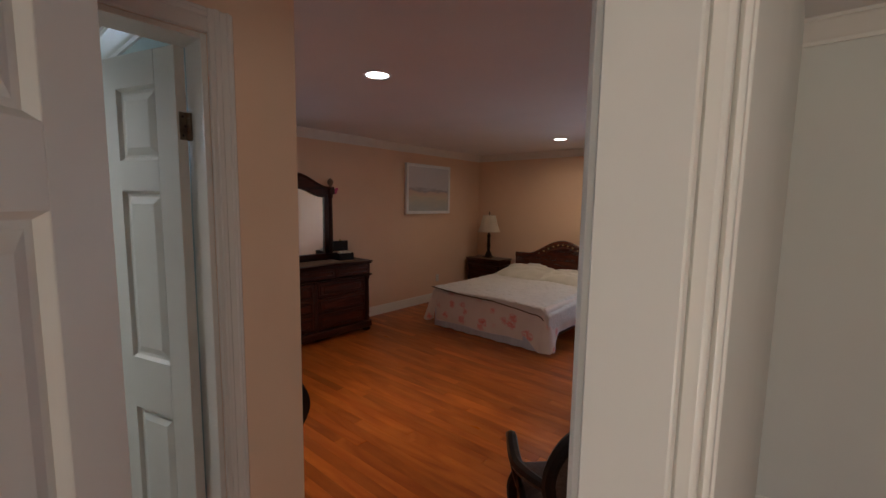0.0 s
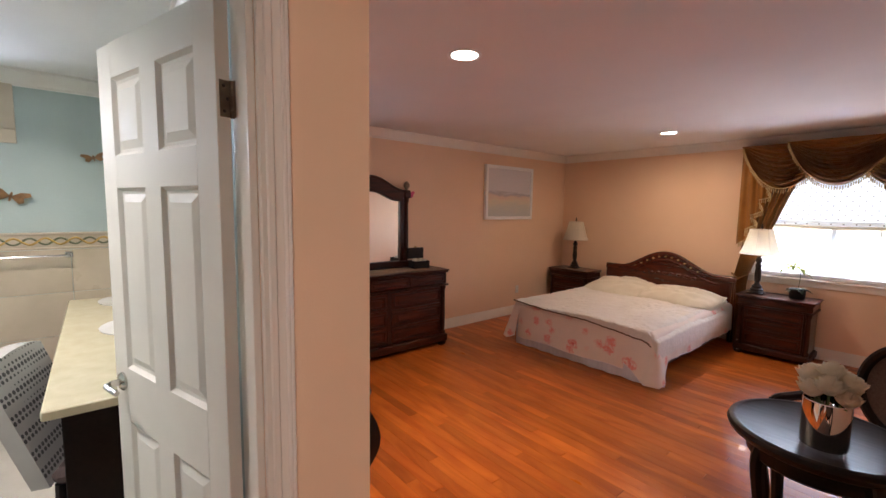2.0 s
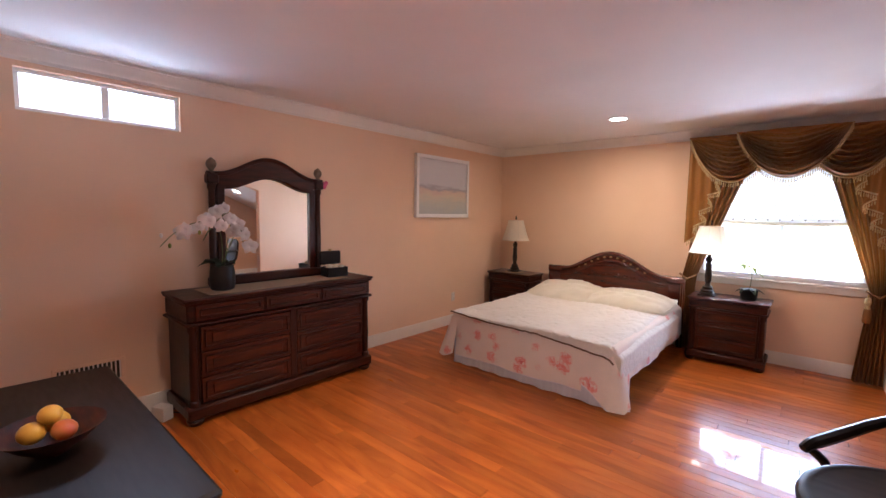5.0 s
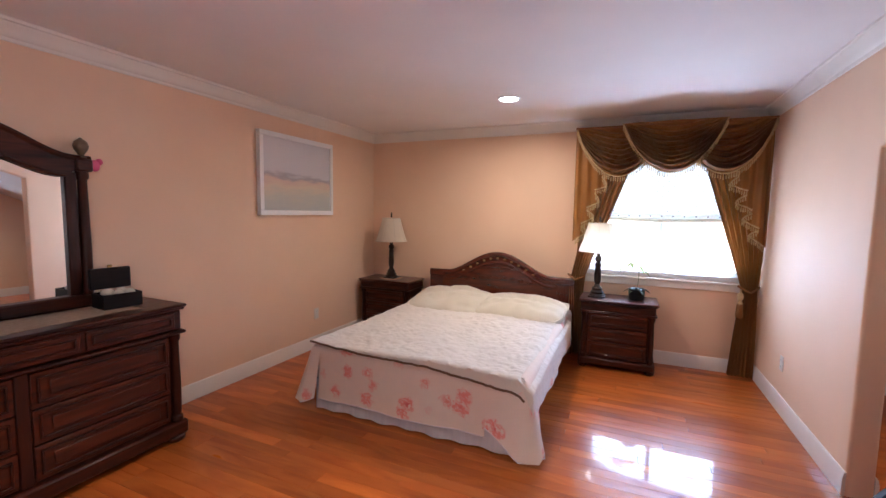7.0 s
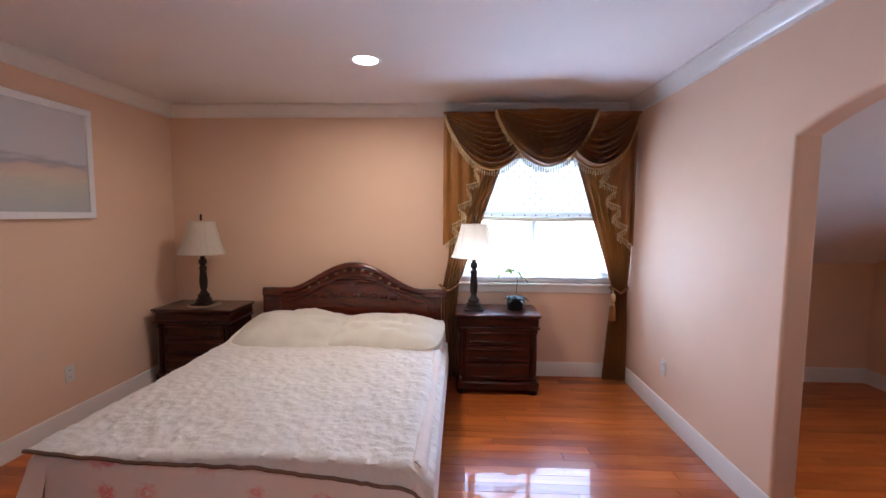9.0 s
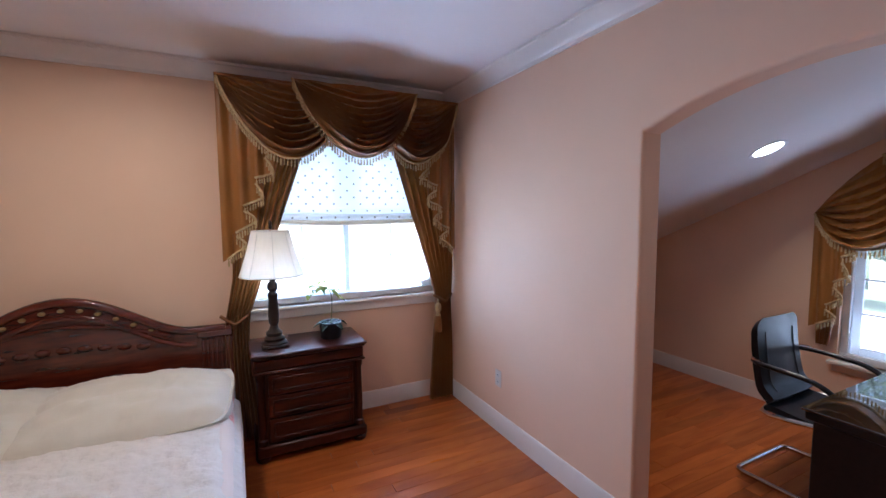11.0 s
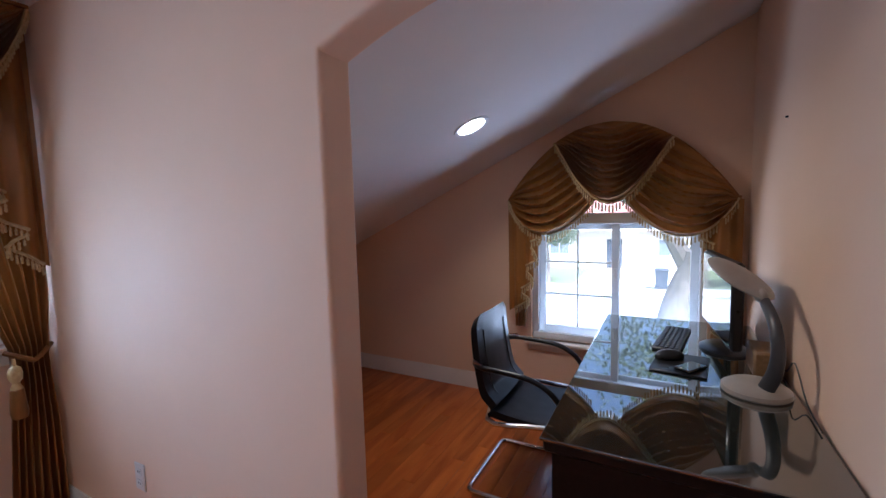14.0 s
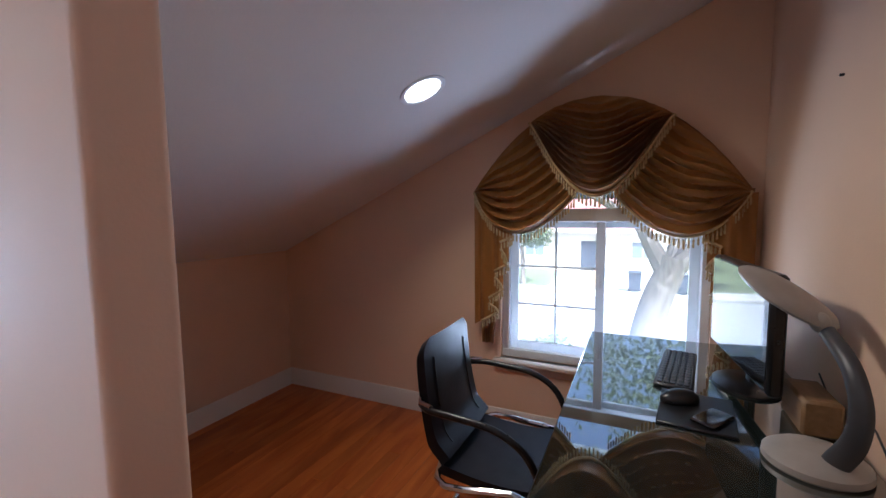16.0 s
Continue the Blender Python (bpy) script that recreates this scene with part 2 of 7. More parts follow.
def spotted(name, ground, spot, size, radius, soft, plane="xz", turn=0.0, jitter=0.0, warp=0.0, second=None, rough=0.85, translucent=0.0, bump=0.0, bscale=60, wrap=False):
    """Cloth with motifs in a grid of the given size: ground and spot colours."""
    m = surf(name, ground, tuple(c * 0.95 for c in ground), rough, 8.0, bump=bump, bscale=bscale, translucent=translucent, sheen=0.2)
    t = m.node_tree
    N, L = t.nodes.new, t.links.new
    co = N("ShaderNodeTexCoord").outputs["Object"]
    if warp:
        nz = N("ShaderNodeTexNoise")
        nz.inputs["Scale"].default_value, nz.inputs["Detail"].default_value = 30.0, 4.0
        L(co, nz.inputs["Vector"])
        ad = N("ShaderNodeVectorMath")
        ad.operation = "MULTIPLY_ADD"
        ad.inputs[1].default_value = (warp, warp, warp)
        L(nz.outputs["Color"], ad.inputs[0])
        L(co, ad.inputs[2])
        co = ad.outputs[0]
    if wrap:
        # one print round the hanging sides: x + y along, z down
        sp, sm, cm = N("ShaderNodeSeparateXYZ"), N("ShaderNodeMath"), N("ShaderNodeCombineXYZ")
        L(co, sp.inputs[0])
        L(sp.outputs["X"], sm.inputs[0])
        L(sp.outputs["Y"], sm.inputs[1])
        L(sm.outputs[0], cm.inputs["X"])
        L(sp.outputs["Z"], cm.inputs["Z"])
        co = cm.outputs[0]
    mp = N("ShaderNodeMapping")
    mp.inputs["Scale"].default_value = tuple(1 / size if a in plane else 0.0 for a in "xyz")
    mp.inputs["Rotation"].default_value = {"xz": (0, radians(turn), 0), "yz": (radians(turn), 0, 0), "xy": (0, 0, radians(turn))}.get(plane, (0, 0, 0))
    L(co, mp.inputs["Vector"])
    vo = N("ShaderNodeTexVoronoi")
    vo.inputs["Scale"].default_value, vo.inputs["Randomness"].default_value = 1.0, jitter
    L(mp.outputs[0], vo.inputs["Vector"])
    mr = N("ShaderNodeMapRange")
    mr.interpolation_type = "SMOOTHSTEP"
    mr.inputs["From Min"].default_value, mr.inputs["From Max"].default_value = radius + soft, radius
    L(vo.outputs["Distance"], mr.inputs["Value"])
    hsv = [n for n in t.nodes if n.type == "HUE_SAT"][0]
    mx = N("ShaderNodeMix")
    mx.data_type = "RGBA"
    fac = mr.outputs[0]
    if second:
        # petals broken up into lighter and darker strokes
        n3 = N("ShaderNodeTexNoise")
        n3.inputs["Scale"].default_value, n3.inputs["Detail"].default_value = 42.0, 2.0
        L(co, n3.inputs["Vector"])
        r3 = N("ShaderNodeMapRange")
        r3.inputs["From Min"].default_value, r3.inputs["From Max"].default_value = 0.32, 0.54
        L(n3.outputs["Fac"], r3.inputs["Value"])
        mu = N("ShaderNodeMath")
        mu.operation = "MULTIPLY"
        L(fac, mu.inputs[0])
        L(r3.outputs[0], mu.inputs[1])
        fac = mu.outputs[0]
    L(fac, mx.inputs["Factor"])
    L(hsv.outputs[0], mx.inputs["A"])
    mx.inputs["B"].default_value = (*spot, 1)
    out = mx.outputs["Result"]
    if second:
        m2 = N("ShaderNodeMapRange")
        m2.interpolation_type = "SMOOTHSTEP"
        m2.inputs["From Min"].default_value, m2.inputs["From Max"].default_value = radius * 0.62, radius * 0.3
        L(vo.outputs["Distance"], m2.inputs["Value"])
        x2 = N("ShaderNodeMix")
        x2.data_type = "RGBA"
        L(m2.outputs[0], x2.inputs["Factor"])
        L(out, x2.inputs["A"])
        x2.inputs["B"].default_value = (*second, 1)
        out = x2.outputs["Result"]
    p = t.nodes["Principled BSDF"]
    L(out, p.inputs["Base Color"])
    for n in t.nodes:
        if n.type == "BSDF_TRANSLUCENT":
            L(out, n.inputs["Color"])
    return m


PEACH = surf("peach_wall_paint", (0.80, 0.575, 0.405), (0.785, 0.56, 0.39), 0.72, 3.0, bump=0.05, bscale=140, spec=0.22, world_space=True, dirt=0.03)
WHITE = surf("white_ceiling_paint", (0.80, 0.77, 0.75), (0.78, 0.75, 0.73), 0.8, 3.0, bump=0.05, bscale=120, spec=0.2, world_space=True, dirt=0.03)
TRIM = surf("white_gloss_trim", (0.80, 0.76, 0.70), (0.77, 0.73, 0.67), 0.33, 6.0, bump=0.03, bscale=50, dirt=0.04)
DOORWHITE = surf("white_door_paint", (0.80, 0.78, 0.72), (0.77, 0.75, 0.69), 0.5, 6.0, bump=0.03, bscale=60, dirt=0.04, spec=0.35)
OAK = surf("glossy_oak_floor", (0.52, 0.146, 0.024), (0.32, 0.070, 0.011), 0.30, 1.3, (1.0, 5.0, 5.0), bump=0.012, bscale=5, bstretch=(1.5, 12, 12), coat=0.36, coat_rough=0.035, spec=0.18, vary=0.24, world_space=True, dirt=0.24, rvar=0.06)
for n in OAK.node_tree.nodes:
    if n.type == "TEX_NOISE" and n.inputs["Detail"].default_value > 4:
        n.inputs["Distortion"].default_value = 1.6
FLOORBASE = surf("floor_joints", (0.08, 0.03, 0.012), None, 0.7)
MAHOG = surf("dark_mahogany", (0.066, 0.013, 0.005), (0.012, 0.003, 0.002), 0.38, 3.0, (1.5, 14, 14), bump=0.05, bscale=10, coat=0.12, coat_rough=0.14, spec=0.28)
MAHOGTOP = surf("polished_mahogany_top", (0.066, 0.013, 0.006), (0.02, 0.005, 0.003), 0.30, 3.0, (1.5, 14, 14), bump=0.04, bscale=10, coat=0.45, coat_rough=0.10, spec=0.4)
MAHOGPANEL = surf("red_mahogany_panel", (0.095, 0.019, 0.007), (0.026, 0.006, 0.003), 0.36, 3.0, (1.5, 14, 14), bump=0.05, bscale=10, coat=0.12, coat_rough=0.14, spec=0.28)
MAHOGX = surf("dark_mahogany_upright", (0.046, 0.010, 0.005), (0.016, 0.004, 0.003), 0.34, 3.0, (14, 14, 1.5), bump=0.05, bscale=10, coat=0.12, coat_rough=0.14, spec=0.28)
CHERRY = surf("polished_red_cherry", (0.12, 0.018, 0.006), (0.045, 0.008, 0.004), 0.24, 3.0, (2, 14, 14), bump=0.05, bscale=10, coat=0.6, coat_rough=0.08)
BLACKWOOD = surf("black_lacquered_wood", (0.012, 0.008, 0.007), (0.007, 0.005, 0.005), 0.38, 4.0, (2, 12, 12), coat=0.03, coat_rough=0.1, spec=0.22)
GOLD = surf("gold_brown_satin", (0.365, 0.158, 0.030), (0.27, 0.111, 0.021), 0.38, 3.0, bump=0.08, bscale=220, sheen=0.06, translucent=0.12)
GOLDIN = surf("bronze_lining_satin", (0.31, 0.130, 0.025), (0.22, 0.088, 0.017), 0.45, 3.0, bump=0.08, bscale=220, sheen=0.06, translucent=0.20)
FRINGE = surf("cream_gold_fringe", (0.58, 0.44, 0.22), (0.42, 0.29, 0.12), 0.55, 60.0, bump=0.2, bscale=200)
BLINDC = spotted("dotted_white_blind", (0.80, 0.80, 0.78), (0.27, 0.24, 0.20), 0.068, 0.085, 0.045, "xz", 45.0, translucent=0.55)
HEMC = surf("cream_blind_hem", (0.66, 0.58, 0.42), None, 0.85, translucent=0.12)
HINGE = surf("aged_bronze_hinge", (0.26, 0.20, 0.14), (0.14, 0.10, 0.07), 0.4, 20, metal=0.7)
QUILT = surf("cream_embossed_quilt", (0.71, 0.67, 0.62), (0.66, 0.62, 0.57), 0.8, 6.0, bump=0.8, bscale=26, sheen=0.3)
FLORAL = spotted("rose_print_cotton", (0.76, 0.665, 0.60), (0.72, 0.25, 0.22), 0.165, 0.27, 0.15, "xz", 20.0, 0.85, 0.07, (0.55, 0.07, 0.09), bump=0.2, bscale=30, wrap=True)
PILLOW = surf("cream_pillow_cotton", (0.68, 0.64, 0.54), (0.63, 0.59, 0.49), 0.85, 6.0, bump=0.35, bscale=9, sheen=0.3)
SKIRT = surf("pale_blue_grey_bed_skirt", (0.66, 0.66, 0.72), (0.58, 0.58, 0.65), 0.85, 30, (1, 1, 0.1), bump=0.2)
SIDE = surf("pale_lilac_sheet", (0.72, 0.68, 0.74), (0.66, 0.61, 0.68), 0.85, 20.0, bump=0.5, bscale=24)
BROWNPIPE = surf("brown_piping", (0.16, 0.09, 0.055), None, 0.8)
SHADE = surf("cream_lamp_shade", (0.82, 0.76, 0.64), (0.78, 0.72, 0.60), 0.8, 60, (1, 1, 0.05), translucent=0.45)
BRONZE = surf("dark_bronze", (0.045, 0.03, 0.024), (0.02, 0.014, 0.012), 0.34, 9, metal=0.5)
BRASS = surf("aged_brass", (0.5, 0.33, 0.13), (0.36, 0.22, 0.08), 0.3, 12, metal=1.0)
CHROME = surf("chrome", (0.75, 0.75, 0.76), (0.68, 0.68, 0.70), 0.09, 12, metal=1.0, rvar=0.03)
NICKEL = surf("brushed_nickel", (0.62, 0.60, 0.56), (0.52, 0.50, 0.46), 0.25, 12, metal=1.0)
MIRROR = surf("mirror_silver", (0.90, 0.90, 0.90), (0.90, 0.90, 0.90), 0.0, 1, metal=1.0, rvar=0.0, dirt=0.01)
LEATHER = surf("black_leather", (0.018, 0.018, 0.022), (0.011, 0.011, 0.014), 0.36, 14, bump=0.04, bscale=160, spec=0.22)
BLACKPL = surf("black_plastic", (0.014, 0.014, 0.015), (0.010, 0.010, 0.011), 0.3, 30, bump=0.03)
DARKGREY = surf("dark_grey_plastic", (0.06, 0.06, 0.065), (0.045, 0.045, 0.05), 0.4, 20)
WHITEPL = surf("white_plastic", (0.74, 0.72, 0.68), (0.70, 0.68, 0.64), 0.35, 20)
LAMPGREY = surf("off_white_lamp_plastic", (0.42, 0.39, 0.35), (0.37, 0.34, 0.30), 0.4, 20)
VINYL = surf("white_vinyl_frame", (0.86, 0.87, 0.88), (0.83, 0.84, 0.85), 0.4, 10, dirt=0.03)
# translucency imitates the glare that bleeds over backlit sashes and bars
VINYLBLOOM = surf("bloom_white_vinyl_bar", (0.86, 0.87, 0.88), (0.83, 0.84, 0.85), 0.4, 10, dirt=0.03, translucent=0.42)
LEAF = surf("dark_green_leaf", (0.022, 0.042, 0.018), (0.014, 0.028, 0.012), 0.5, 12, spec=0.3)
LEAFY = surf("yellow_green_leaf", (0.30, 0.33, 0.06), (0.16, 0.22, 0.04), 0.5, 30, translucent=0.3)
STEM = surf("green_stem", (0.12, 0.16, 0.05), None, 0.5)
PETAL = surf("white_orchid_petal", (0.82, 0.80, 0.77), (0.80, 0.72, 0.70), 0.6, 30, translucent=0.2)
CREAMPETAL = surf("cream_petal", (0.86, 0.82, 0.70), (0.82, 0.76, 0.60), 0.8, 30, translucent=0.3)
PINK = surf("pink_silk", (0.65, 0.10, 0.22), None, 0.6)
GREENPL = surf("black_glazed_ceramic", (0.012, 0.013, 0.014), (0.008, 0.009, 0.010), 0.38, 12, spec=0.3)
RUNNER = surf("beige_woven_runner", (0.42, 0.32, 0.22), (0.33, 0.24, 0.16), 0.85, 50, bump=0.3, bscale=120)
CANE = surf("woven_cane", (0.16, 0.11, 0.08), (0.09, 0.06, 0.045), 0.6, 120, bump=0.5, bscale=260)
CUSHION = surf("dark_brown_upholstery", (0.09, 0.06, 0.055), (0.06, 0.04, 0.038), 0.8, 40, bump=0.3, bscale=120)
GLASS = clear_glass("window_glass")
HAZY = hazy_glass("hazy_window_glass", 0.07)
DESKGLASS = surf("dark_glass_desk_top", (0.022, 0.03, 0.027), (0.016, 0.022, 0.02), 0.04, 6, coat=1.0, coat_rough=0.015, rvar=0.02, spec=0.9)
DESKGLASS.node_tree.nodes["Principled BSDF"].inputs["Coat IOR"].default_value = 2.5
SCREEN = surf("black_screen", (0.01, 0.01, 0.011), None, 0.08, 6, spec=0.6, coat=0.7, coat_rough=0.03)
TAN = surf("tan_wood", (0.30, 0.18, 0.08), (0.22, 0.13, 0.055), 0.5, 5, (2, 10, 10), bump=0.05)
YELLOW = surf("yellow_fruit", (0.62, 0.36, 0.04), (0.5, 0.24, 0.03), 0.45, 12)
REDFRUIT = surf("red_fruit", (0.42, 0.05, 0.03), (0.5, 0.2, 0.04), 0.35, 9)
TEAL = surf("pale_teal_paint", (0.46, 0.54, 0.51), (0.42, 0.50, 0.48), 0.65, 3.0, bump=0.05, world_space=True)
TILE = surf("beige_travertine_tile", (0.58, 0.49, 0.37), (0.49, 0.41, 0.30), 0.3, 4.0, bump=0.06, bscale=20, vary=0.06, world_space=True)
COUNTER = surf("cream_stone_counter", (0.66, 0.60, 0.42), (0.58, 0.52, 0.35), 0.22, 14, coat=0.3)
PORCELAIN = surf("white_porcelain", (0.82, 0.82, 0.80), None, 0.12, 5)
BATHFLOOR = surf("pale_bath_floor_tile", (0.66, 0.62, 0.55), (0.58, 0.54, 0.47), 0.3, 6, vary=0.05, world_space=True)
BUTTERFLY = surf("copper_butterfly", (0.36, 0.20, 0.09), (0.22, 0.11, 0.05), 0.4, 30, metal=0.5)
BRAIDY = surf("yellow_border_relief", (0.55, 0.36, 0.09), (0.40, 0.24, 0.06), 0.4, 30)
BRAIDG = surf("green_border_relief", (0.16, 0.17, 0.09), (0.11, 0.12, 0.07), 0.4, 30)
DAMASK = spotted("grey_trellis_fabric", (0.42, 0.41, 0.39), (0.03, 0.03, 0.03), 0.026, 0.36, 0.06, "xyz", 0.0)
HALLWALL = surf("pale_hall_paint", (0.72, 0.71, 0.66), (0.70, 0.69, 0.64), 0.65, 3.0, bump=0.04, world_space=True, dirt=0.03)
PLATE = surf("white_cover_plate", (0.76, 0.70, 0.64), None, 0.4)
SLOT = surf("dark_slot", (0.02, 0.02, 0.02), None, 0.6)
LIT = glow("lit_lamp_lens", (1.0, 0.93, 0.82), 5.0)

# ---- the large structure ----
WX, EX, NY, SY, CEIL = -4.30, -0.145, 8.45, 3.04, 2.44   # bedroom faces
AX, AS = 1.99, 5.41                                       # alcove: east wall, south wall
T = 0.12
BDX = -1.235                                              # bathroom door wall


def wall_boxes(b, axis, p0, p1, a0, a1, z0, z1, holes=()):
    """A wall as boxes between its openings; axis is the one it faces along; holes are (a, a, z, z)."""
    cuts = sorted({a0, a1, *[c for h in holes for c in h[:2]]})
    for c0, c1 in zip(cuts, cuts[1:]):
        spans = sorted((h[2], h[3]) for h in holes if h[0] <= c0 + 1e-6 and h[1] >= c1 - 1e-6)
        z = z0
        for s0, s1 in spans + [(z1, z1)]:
            if s0 > z + 1e-6:
                if axis == "x":
                    b.box(p0, p1, c0, c1, z, s0)
                else:
                    b.box(c0, c1, p0, p1, z, s0)
            z = max(z, s1)
    return b


N_WIN = (-1.66, -0.20, 0.86, 2.02)
A_WIN = (5.60, 6.70, 0.46, 1.62)
W_WIN = (3.28, 4.14, 2.05, 2.30)
B_WIN = (1.10, 1.96, 2.05, 2.30)
B_DOOR = (1.97, 2.742, 0.0, 2.105)
E_DOOR = (1.74, 2.567, 0.0, 2.05)

OUT = surf("pale_stucco", (0.72, 0.68, 0.60), (0.66, 0.62, 0.54), 0.85, 20, bump=0.3, bscale=60)
setting("wall_north", wall_boxes(Build(), "y", NY, NY + T, WX - T, EX + T, -0.15, CEIL + 0.1, [N_WIN]), PEACH, "peach painted wall with a wide window", "wall")
setting("wall_west", wall_boxes(Build(), "x", WX - T, WX, SY - T, NY, -0.15, CEIL + 0.1, [W_WIN]), PEACH, "peach painted long wall with a high slit window", "wall")
setting("wall_south", wall_boxes(Build(), "y", SY - T, SY, WX, BDX, -0.15, CEIL + 0.1), PEACH, "peach painted wall beside the bathroom", "wall")
setting("wall_bath_door", wall_boxes(Build(), "x", BDX - T, BDX, 0.6, SY - T, -0.15, CEIL + 0.1, [B_DOOR]), PEACH, "peach painted wall with the bathroom doorway", "wall")
setting("wall_corner", Build().box(BDX - T, BDX - 0.0005, SY - T, SY - 0.0005, -0.15, CEIL + 0.1), PEACH, "peach painted wall corner by the bathroom door", "wall")
setting("wall_entry", wall_boxes(Build(), "x", 0.07, 0.133, 0.6, 4.95, -0.15, CEIL + 0.1, [E_DOOR]), PEACH, "painted wall with the bedroom entry doorway", "wall")
setting("wall_entry_end", Build().box(BDX, 0.07, 0.6, 0.72, -0.15, CEIL + 0.1), PEACH, "peach painted end wall of the entry", "wall")


def arch_z(y):
    """The underside of the segmental arch."""
    mid, half, rise = 5.98, 0.64, 0.135
    R = (half * half + rise * rise) / (2 * rise)
    return 1.83 + math.sqrt(max(R * R - (y - mid) ** 2, 0)) - (R - rise)


AR = 0.015      # rounded plaster edges of the arch
path = [(5.37, -0.15), (5.37, arch_z(5.37))] + [(5.37 + 1.25 * i / 24, arch_z(5.37 + 1.25 * i / 24)) for i in range(1, 24)] + [(6.62, arch_z(6.62)), (6.62, -0.15)]
inward = []
for k, (y, z) in enumerate(path):
    (ya, za), (yb, zb) = path[max(k - 1, 0)], path[min(k + 1, len(path) - 1)]
    # towards the inside of the opening
    inward.append(Vector((zb - za, ya - yb)).normalized())
inward[0], inward[-1] = Vector((1, 0)), Vector((-1, 0))
inward[1], inward[-2] = Vector((1, -1)), Vector((-1, -1))
b = Build()
back = [(y - AR * n.x, z - AR * n.y) for (y, z), n in zip(path, inward)]
top = CEIL + 0.1
for x, sgn in ((EX, 1), (EX + T, -1)):
    # flat face beside and over the opening
    for y0, y1, k in ((4.95, back[0][0], 0), (back[-1][0], NY, 1)):
        zs = -0.15
        b.add([(x, y0, zs), (x, y1, zs), (x, y1, top), (x, y0, top)], [(0, 1, 2, 3)])
    for (ya, za), (yb, zb) in zip(back[1:-2], back[2:-1]):
        b.add([(x, ya, za), (x, yb, zb), (x, yb, top), (x, ya, top)], [(0, 1, 2, 3)])
section = [(0.0 + AR * (1 - math.cos(a)), 1 - math.sin(a)) for a in [math.pi / 2 * i / 5 for i in range(6)]]
section = section + [(AR + 0.003, 0.0)]
section = section + [(T - o, q) for o, q in section[::-1]]
rows_ = [[(EX + o, y - AR * n.x * q, z - AR * n.y * q) for (y, z), n in zip(path, inward)] for o, q in section]
flat_v = [p for r_ in rows_ for p in r_]
m_ = len(path)
b.add(flat_v, [(k * m_ + i, k * m_ + i + 1, k * m_ + m_ + i + 1, k * m_ + m_ + i) for k in range(len(rows_) - 1) for i in range(m_ - 1)])
b.add([(x, y, z) for y in (4.95, NY) for x, z in ((EX, -0.15), (EX + T, -0.15), (EX + T, top), (EX, top))], [(0, 1, 2, 3), (7, 6, 5, 4)])
setting("wall_east", b, PEACH, "peach painted wall with a wide arched opening", "wall")
b = Build().box(EX + T, 0.19, 4.952, 5.06, -0.15, CEIL + 0.1)
setting("wall_east_return", b, PEACH, "peach painted short return wall", "wall")

# alcove
setting("wall_alcove_east", wall_boxes(Build(), "x", AX, AX + T, AS - T, NY + T, -0.15, 2.75, [A_WIN]), PEACH, "peach painted gable wall with a window", "wall")
setting("wall_alcove_south", Build().box(EX + T, AX, AS - T, AS, -0.15, 2.75), PEACH, "peach painted wall behind the desk", "wall")
setting("wall_alcove_north", Build().box(EX + T + 0.001, AX, NY, NY + T, -0.15, 1.2), PEACH, "low peach painted knee wall under the slope", "wall")


def slope_z(y):
    return 1.085 + 0.4586 * (8.42 - y)


b = Build()
vs = [(x, y, slope_z(y) + dz) for dz in (0, 0.14) for x, y in ((EX + T, AS - T), (AX, AS - T), (AX, NY + T), (EX + T, NY + T))]
b.add(vs, [(0, 1, 2, 3), (7, 6, 5, 4), (0, 4, 5, 1), (1, 5, 6, 2), (2, 6, 7, 3), (3, 7, 4, 0)])
setting("ceiling_slope", b, WHITE, "white sloping ceiling of the alcove", "ceiling")
setting("ceiling", Build().box(WX, EX, 0.72, NY, CEIL, CEIL + 0.12), WHITE, "flat white painted bedroom ceiling", "ceiling")
setting("ceiling_entry", Build().box(EX, 0.07, 0.72, 4.95, CEIL, CEIL + 0.12), WHITE, "flat white painted entry ceiling", "ceiling")

# hall outside the entry door
setting("wall_hall_north", Build().box(0.133, 3.2, 4.8, 4.92, -0.15, CEIL + 0.1), HALLWALL, "pale painted hall end wall", "wall")
# east and south walls are invented; their openings hold the added fill lamps
setting("wall_hall_east", wall_boxes(Build(), "x", 3.1, 3.2, -0.2, 4.8, -0.15, CEIL + 0.1, [(-0.1, 1.0, 0.85, 2.1)]), HALLWALL, "unseen pale painted hall wall with an added opening", "wall")
setting("wall_hall_south", wall_boxes(Build(), "y", -0.32, -0.2, 0.133, 3.1, -0.15, CEIL + 0.1, [(0.45, 1.55, 0.85, 2.1)]), HALLWALL, "unseen pale painted hall wall with an added opening", "wall")
setting("wall_hall_west", wall_boxes(Build(), "x", 0.133, 0.139, -0.2, 4.8, -0.15, CEIL + 0.1, [E_DOOR]), HALLWALL, "pale painted hall side of the entry wall", "wall")
setting("ceiling_hall", Build().box(0.139, 3.2, -0.2, 4.8, CEIL, CEIL + 0.1), WHITE, "white hall ceiling", "ceiling")

